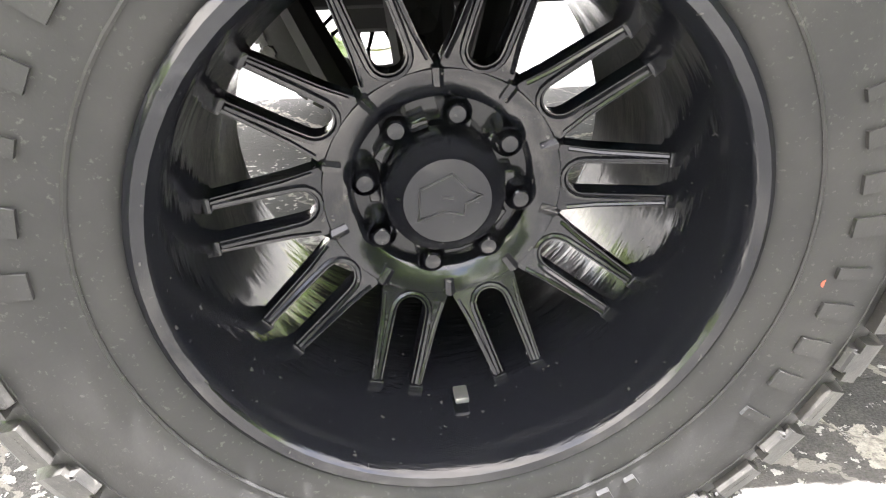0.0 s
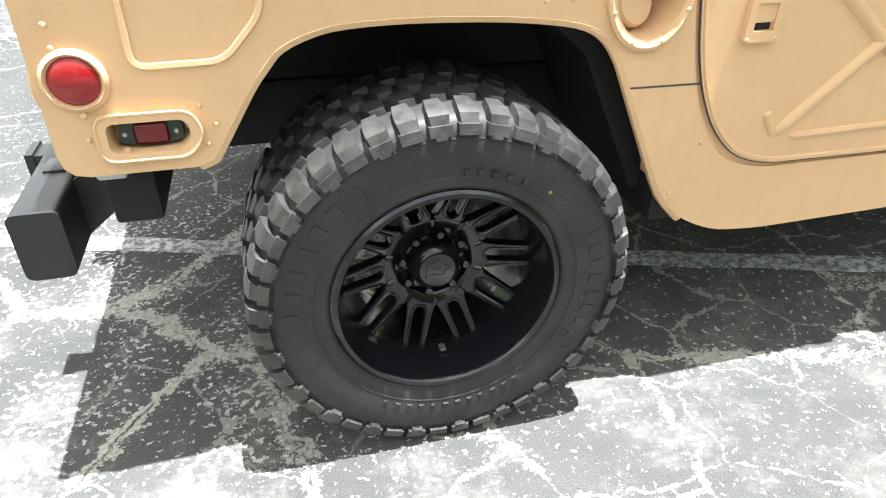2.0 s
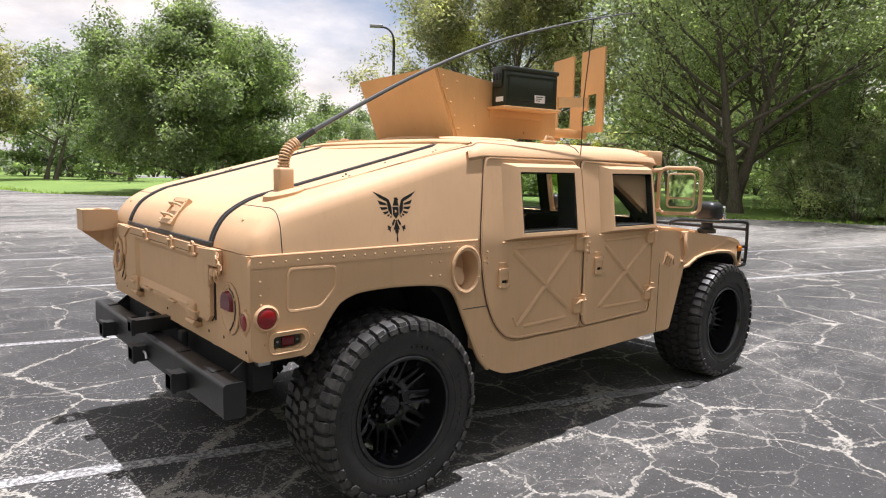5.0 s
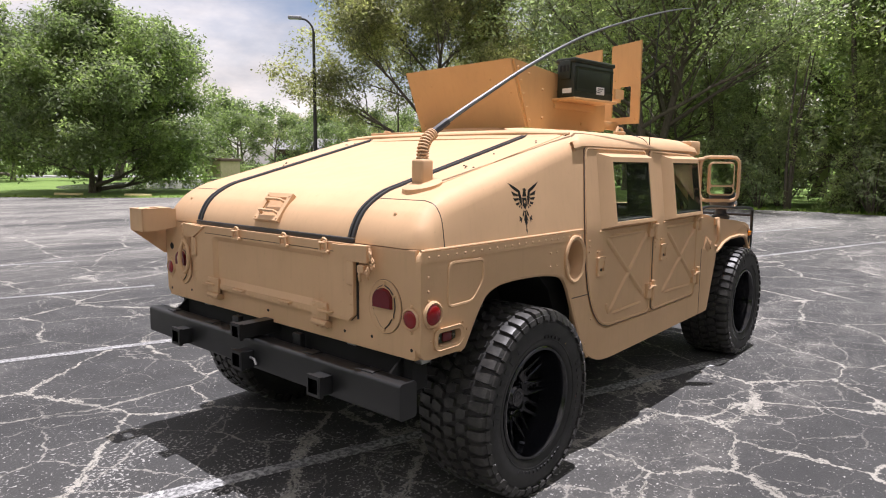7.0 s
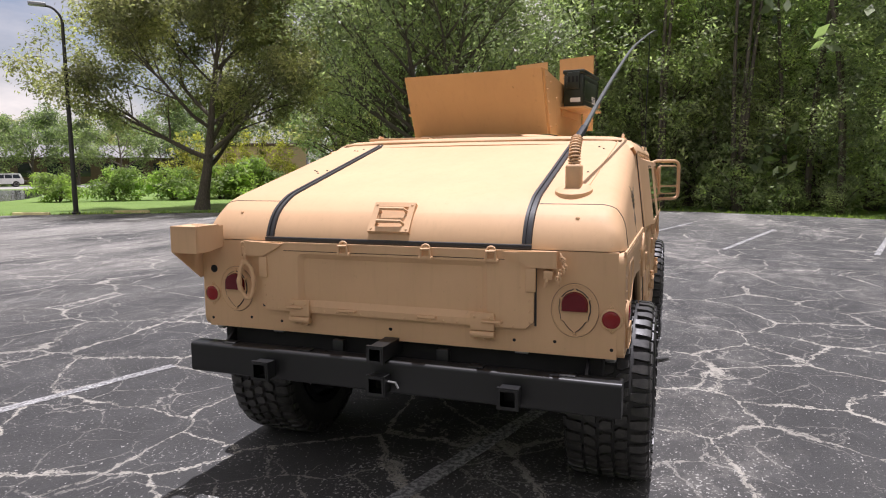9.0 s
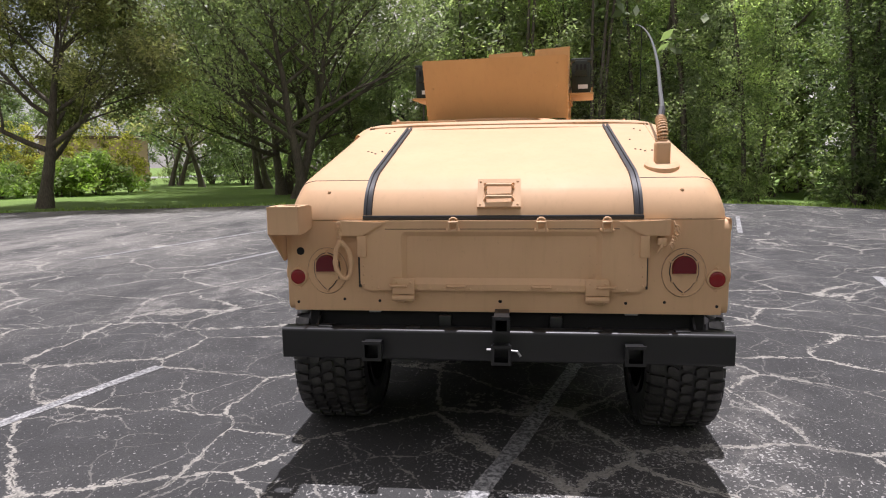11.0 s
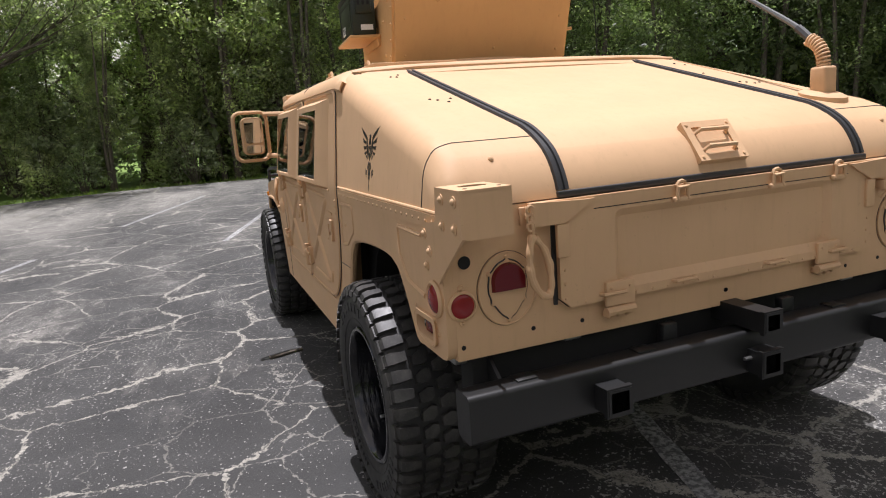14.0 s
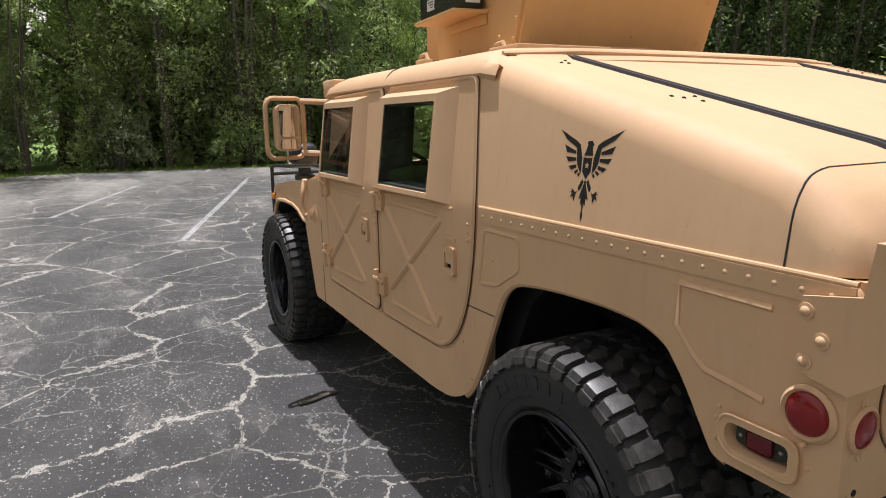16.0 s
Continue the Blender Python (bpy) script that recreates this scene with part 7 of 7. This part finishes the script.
for i in range(6):
    a = radians(42.5 + i * 3.0)
    d = 104 + 5 * math.cos(i * 2.6)
    put(far_a, -3 + d * math.cos(a), d * math.sin(a), i * 50, 0.95 + 0.1 * math.sin(i * 3.0))

# shrubs by the pond
shr = bush("shrub", "bright green unpruned shrub on the grass", 81, 4.2, 2.0, M_SHRUB, 0.11, 170, 24, (27.5, 31.0, -0.05))
for x, y, t, s in ((29.5, 28.5, 80, 1.0), (25.5, 33.5, 200, 0.8), (31.5, 26.5, 20, 1.1), (33, 25.0, 140, 1.3)):
    put(shr, x, y, t, s)
tall = bush("shrub", "tall yellow-green shrub behind the oak", 83, 3.8, 4.3, M_SHRUB_Y, 0.10, 150, 22, (32.0, 29.3, -0.05))
for x, y, t, s in ((33.6, 27.6, 70, 0.95), (35.2, 26.4, 160, 1.05), (36.8, 25.4, 250, 0.9)):
    put(tall, x, y, t, s)

# ---- things beyond the lot ----
M_POLE = simple("dark_bronze_pole", (0.035, 0.033, 0.03), 0.5)
M_HEAD = simple("grey_lamp_head", (0.32, 0.33, 0.34), 0.45)
M_STOP = simple("faded_yellow_concrete", (0.70, 0.60, 0.30), 0.85, var=0.3, bump=0.3)
M_WALL = simple("buff_stucco", (0.52, 0.43, 0.33), 0.9, bump=0.3)
M_PINK = simple("pinkish_stucco", (0.46, 0.31, 0.24), 0.9, bump=0.3)
M_ROOFM = simple("grey_roof_metal", (0.24, 0.235, 0.23), 0.6)
M_BROWN = simple("brown_fascia", (0.10, 0.06, 0.045), 0.7)
M_GLASSD = simple("dark_window", (0.02, 0.024, 0.028), 0.1, bump=0)
M_ROAD = simple("pale_road", (0.36, 0.35, 0.33), 0.9, var=0.2, scale=0.5, fine=20)
M_CARRED = simple("red_car_paint", (0.28, 0.012, 0.016), 0.2, var=0.05, bump=0)
M_WHITE = simple("white_trim", (0.7, 0.7, 0.68), 0.5)


def water():
    k = Mat("pond_water", 0.06)
    k.set("Base Color", k.mix(k.noise(0.2, 4), (0.03, 0.045, 0.035), (0.06, 0.075, 0.06)))
    k.bump(k.noise(2.5, 4), 0.25, 0.05)
    return k.m


def spray_mat():
    k = Mat("fountain_spray", 0.4)
    k.set("Base Color", k.mix(k.noise(4, 3), (0.75, 0.78, 0.8), (0.9, 0.92, 0.93)))
    return k.m


M_WATER, M_SPRAY = water(), spray_mat()


def street_lamp(at, height, facing, label):
    ob = thing("street_lamp", label, "street lamp", at)
    bm = B()
    tube(bm, [(0, 0, 0), (0, 0, height - 0.55)], [0.10, 0.06], 12)
    lathe(bm, [(0.17, 0.0), (0.17, 0.12), (0.12, 0.16)], 14, lambda x, z, h: Vector((x, z, h)))
    part("pole", bm, M_POLE, ob)
    bm = B()
    d = Vector((math.cos(facing), math.sin(facing), 0))
    tube(bm, smooth_path([(0, 0, height - 0.6), tuple(d * 0.08 + Vector((0, 0, height - 0.3))), tuple(d * 0.32 + Vector((0, 0, height - 0.06))), tuple(d * 0.62 + Vector((0, 0, height)))], 5), 0.045, 8)
    part("arm", bm, M_POLE, ob)
    bm = B()
    box(bm, 0.5, 1.1, -0.15, 0.15, height - 0.04, height + 0.10, 0.05, 3, m=Matrix.Rotation(facing, 4, "Z"))
    part("lamp_head", bm, M_HEAD, ob)
    return ob


street_lamp((16.2, 21.45, -0.06), 8.05, radians(140), "dark parking-lot lamp post with a cobra head")
street_lamp((73, 92, -0.06), 8.0, radians(140), "distant lamp post by the road")


def wheel_stop(x, y, turn):
    ob = thing("wheel_stop", "faded yellow concrete wheel stop at the lot's edge", "wheel stop", (x, y, 0.0), group="wheel stops")
    ob.rotation_euler = (0, 0, radians(turn))
    bm = B()
    plate(bm, [[(-0.08, 0.0), (0.08, 0.0), (0.055, 0.11), (-0.055, 0.11)]], lambda u, v, w: Vector((w, u, v)), -0.75, 0.75)
    bmesh.ops.bevel(bm, geom=bm.edges[:], offset=0.01, segments=1, affect="EDGES")
    part("block", bm, M_STOP, ob)


for x, y, t in ((17.3, 19.7, 104), (15.25, 22.7, 106), (13.2, 25.9, 110), (11.6, 29.4, 116), (9.6, 32.6, 124)):
    wheel_stop(x, y, t)

bm = B()
shore = [(12, 41), (19, 38), (26, 37.5), (33, 44), (40, 52), (46, 62), (40, 66), (30, 60), (20, 54), (14, 48)]
plate(bm, [round_poly(shore, 3.0, 4)], lambda u, v, w: Vector((u, v, w)), -0.055, -0.035)
tagged(part("pond", bm, M_WATER), "calm pond reflecting trees", "pond", kind="structure")
bm = B()
frng = random.Random(2)
for i in range(90):
    a = frng.uniform(0, 6.28)
    r = frng.uniform(0.2, 0.95)
    h = frng.uniform(0.8, 1.35)
    pts = [Vector((math.cos(a) * r * t, math.sin(a) * r * t, 4 * h * t * (1 - t) * 0.9 + 0.05)) for t in (0, 0.1, 0.2, 0.32, 0.46, 0.62)]
    tube(bm, pts, [0.02, 0.022, 0.025, 0.03, 0.03, 0.025], 4)
fo = part("fountain", bm, M_SPRAY)
fo.location = (25.5, 51.5, -0.04)
tagged(fo, "white fountain jets in the pond", "fountain")

bm = B()
plate(bm, [[(20, 78), (52, 66), (120, 40), (124, 52), (60, 84), (24, 92)]], lambda u, v, w: Vector((u, v, w)), -0.055, -0.03)
tagged(part("road", bm, M_ROAD), "pale road beyond the pond", "road", kind="structure")


def building(name, label, at, turn, length, depth, height, wall, roofm, n, pitched=0.0):
    ob = thing(name, label, "building", at)
    ob.rotation_euler = (0, 0, radians(turn))
    bm = boxed(-length / 2, length / 2, -depth / 2, depth / 2, 0, height)
    part("wall", bm, wall, ob)
    bm = B()
    if pitched:
        plate(bm, [[(-depth / 2 - 0.6, height), (depth / 2 + 0.6, height), (0, height + pitched)]], lambda u, v, w: Vector((w, u, v)), -length / 2 - 0.5, length / 2 + 0.5)
    else:
        box(bm, -length / 2 - 0.25, length / 2 + 0.25, -depth / 2 - 0.25, depth / 2 + 0.25, height, height + 0.35, 0.03)
    part("roof", bm, roofm, ob)
    for i in range(n):
        x = -length / 2 + (i + 0.5) * length / n
        for s in (-1, 1):
            bm = boxed(x - length / n * 0.28, x + length / n * 0.28, s * (depth / 2 - 0.05), s * (depth / 2 + 0.04), height * 0.28, height * 0.78, 0.01)
            part("window", bm, M_GLASSD, ob)
    return ob


building("pump_house", "small buff shed beside the pond", (40.0, 70.5, -0.06), 20, 3.5, 2.6, 1.9, M_WALL, M_BROWN, 0)
building("low_building", "long low brown building behind the trees", (88, 88, -0.06), -38, 46, 14, 4.2, M_BROWN, M_ROOFM, 12, 2.2)
building("low_building", "low pinkish stucco building behind the trees", (66, 47, -0.06), 30, 12, 10, 4.6, M_PINK, M_BROWN, 4)
building("low_building", "distant white building behind the trees", (4, 122, -0.06), 4, 40, 10, 3.2, M_WHITE, M_ROOFM, 10, 1.6)

palm = thing("palm_tree", "small young palm by the road", "palm", (49, 64, -0.06))
bm = B()
tube(bm, [(0, 0, 0), (0.02, 0, 0.7), (0, 0, 1.5)], [0.16, 0.13, 0.11], 9)
part("trunk", bm, M_BARK, palm)
bm = B()
prng = random.Random(4)
for i in range(46):
    a, up = prng.uniform(0, 6.28), prng.uniform(0.1, 1.3)
    d = Vector((math.cos(a), math.sin(a), 0))
    side = Vector((-d.y, d.x, 0))
    prev = None
    for k in range(6):
        t = k / 5
        p = Vector((0, 0, 1.5)) + d * (1.3 * t) + Vector((0, 0, up * t - 1.1 * t * t))
        w = 0.16 * math.sin(math.pi * min(1, t * 0.9 + 0.08))
        q = [bm.verts.new(p + side * w), bm.verts.new(p - side * w)]
        if prev:
            bm.faces.new((prev[0], prev[1], q[1], q[0]))
        prev = q
part("crown", bm, M_SHRUB, palm)

# red car far off on the lot
car = thing("parked_car", "red sport utility car parked on the far lot", "car", (-0.8, 60.0, 0.0))
bm = B()
prof = [(-2.2, 0.42), (-2.22, 0.95), (-2.1, 1.05), (-1.95, 1.62), (-1.75, 1.70), (0.15, 1.70), (0.35, 1.62), (0.98, 1.08), (1.95, 0.98), (2.18, 0.86), (2.22, 0.48), (2.05, 0.40), (1.75, 0.40), (1.62, 0.68), (1.35, 0.80), (1.08, 0.68), (0.95, 0.40), (-0.98, 0.40), (-1.1, 0.68), (-1.37, 0.80), (-1.65, 0.68), (-1.78, 0.40)]
a, b = plate(bm, [prof], lambda u, v, w: Vector((u, w * (1.0 - max(0, v - 1.05) * 0.22), v)), -0.9, 0.9)
bmesh.ops.bevel(bm, geom=[e for e in bm.edges if e.verts[0].co.y * e.verts[1].co.y > 0 and len(e.link_faces) == 2 and e.calc_face_angle(0) > 1.0], offset=0.05, segments=3, affect="EDGES")
part("body", bm, M_CARRED, car)
for s in (-1, 1):
    for w in ([(-1.85, 1.1), (-1.72, 1.58), (-1.05, 1.58), (-1.05, 1.1)], [(-0.98, 1.1), (-0.98, 1.58), (-0.2, 1.58), (-0.2, 1.1)], [(-0.13, 1.1), (-0.13, 1.58), (0.25, 1.56), (0.78, 1.1)]):
        bm = B()
        plate(bm, [w], lambda u, v, t: Vector((u, s * (0.905 * (1.0 - max(0, v - 1.05) * 0.22) + t), v)), -0.02, 0.006)
        part("window", bm, M_GLASSD, car)
    for x in (-1.37, 1.35):
        bm = B()
        lathe(bm, [(0.02, 0.74), (0.2, 0.75), (0.34, 0.76), (0.36, 0.80), (0.36, 0.90), (0.33, 0.925), (0.22, 0.915)], 28, lambda u, v, h: Vector((x + u, s * h, 0.36 + v)))
        wh = part("wheel", bm, M_TYRE, car)
        bm = B()
        lathe(bm, [(0.22, 0.88), (0.22, 0.918), (0.19, 0.915), (0.05, 0.90), (0.01, 0.91)], 20, lambda u, v, h: Vector((x + u, s * h, 0.36 + v)))
        part("rim", bm, M_STEEL, wh)
    bm = boxed(2.08, 2.215, s * 0.55, s * 0.86, 0.76, 0.90, 0.03)
    part("headlight", bm, M_GLASSD, car)
bm = B()
plate(bm, [[(-0.72, 1.12), (0.72, 1.12), (0.62, 1.58), (-0.62, 1.58)]], lambda u, v, t: Vector((0.37 + (1.62 - v) * 1.18 + t, u, v)), -0.02, 0.008)
part("windscreen", bm, M_GLASSD, car)

white_car = copy_thing(car, pose(55.6, 78.8, -0.03, 0, 0, 150))
tagged(white_car, "white car parked before the far low building", "car")
for piece in white_car.children:
    if piece.name.startswith("body"):
        piece.data = piece.data.copy()
        piece.data.materials[0] = M_WHITE

# short rusty rod lying on the asphalt
bm = B()
tube(bm, smooth_path([(2.06, 1.34, 0.012), (2.07, 1.25, 0.014), (2.10, 1.18, 0.012), (2.12, 1.10, 0.012)], 4), 0.012, 6)
tagged(part("debris_stick", bm, M_BARK), "short dark stick lying on the asphalt", "stick")


# ragged grass along the lot's edge
grng = np.random.default_rng(8)
tufts = []
for (x0, y0), (x1, y1) in zip(EDGE[1:-4], EDGE[2:-3]):
    L = math.hypot(x1 - x0, y1 - y0)
    nx, ny = (y1 - y0) / L, (x0 - x1) / L
    if nx * (x0 + 3) + ny * y0 < 0:
        nx, ny = -nx, -ny
    for i in range(int(L * 22)):
        f, o = grng.random(), grng.random() ** 2 * 1.5 + 0.02
        tufts.append(Vector((x0 + (x1 - x0) * f + nx * o, y0 + (y1 - y0) * f + ny * o, -0.05)))
bm = B()
for p in tufts:
    for k in range(4):
        a = grng.random() * 6.28
        h, lean = grng.uniform(0.06, 0.17), grng.uniform(0.02, 0.09)
        d = Vector((math.cos(a), math.sin(a), 0))
        s = Vector((-d.y, d.x, 0)) * 0.012
        q = p + d * grng.uniform(0, 0.06)
        m1 = q + d * lean * 0.35 + Vector((0, 0, h * 0.65))
        v = [bm.verts.new(c) for c in (q - s, q + s, m1 + s * 0.7, m1 - s * 0.7, q + d * lean + Vector((0, 0, h)))]
        bm.faces.new((v[0], v[1], v[2], v[3]))
        bm.faces.new((v[3], v[2], v[4]))
edge_me = bpy.data.meshes.new("edge_grass")
bm.to_mesh(edge_me)
bm.free()
edge_me.materials.append(M_SHRUB)
tagged(new("edge_grass", edge_me), "ragged green grass along the asphalt edge", "grass", kind="stuff")
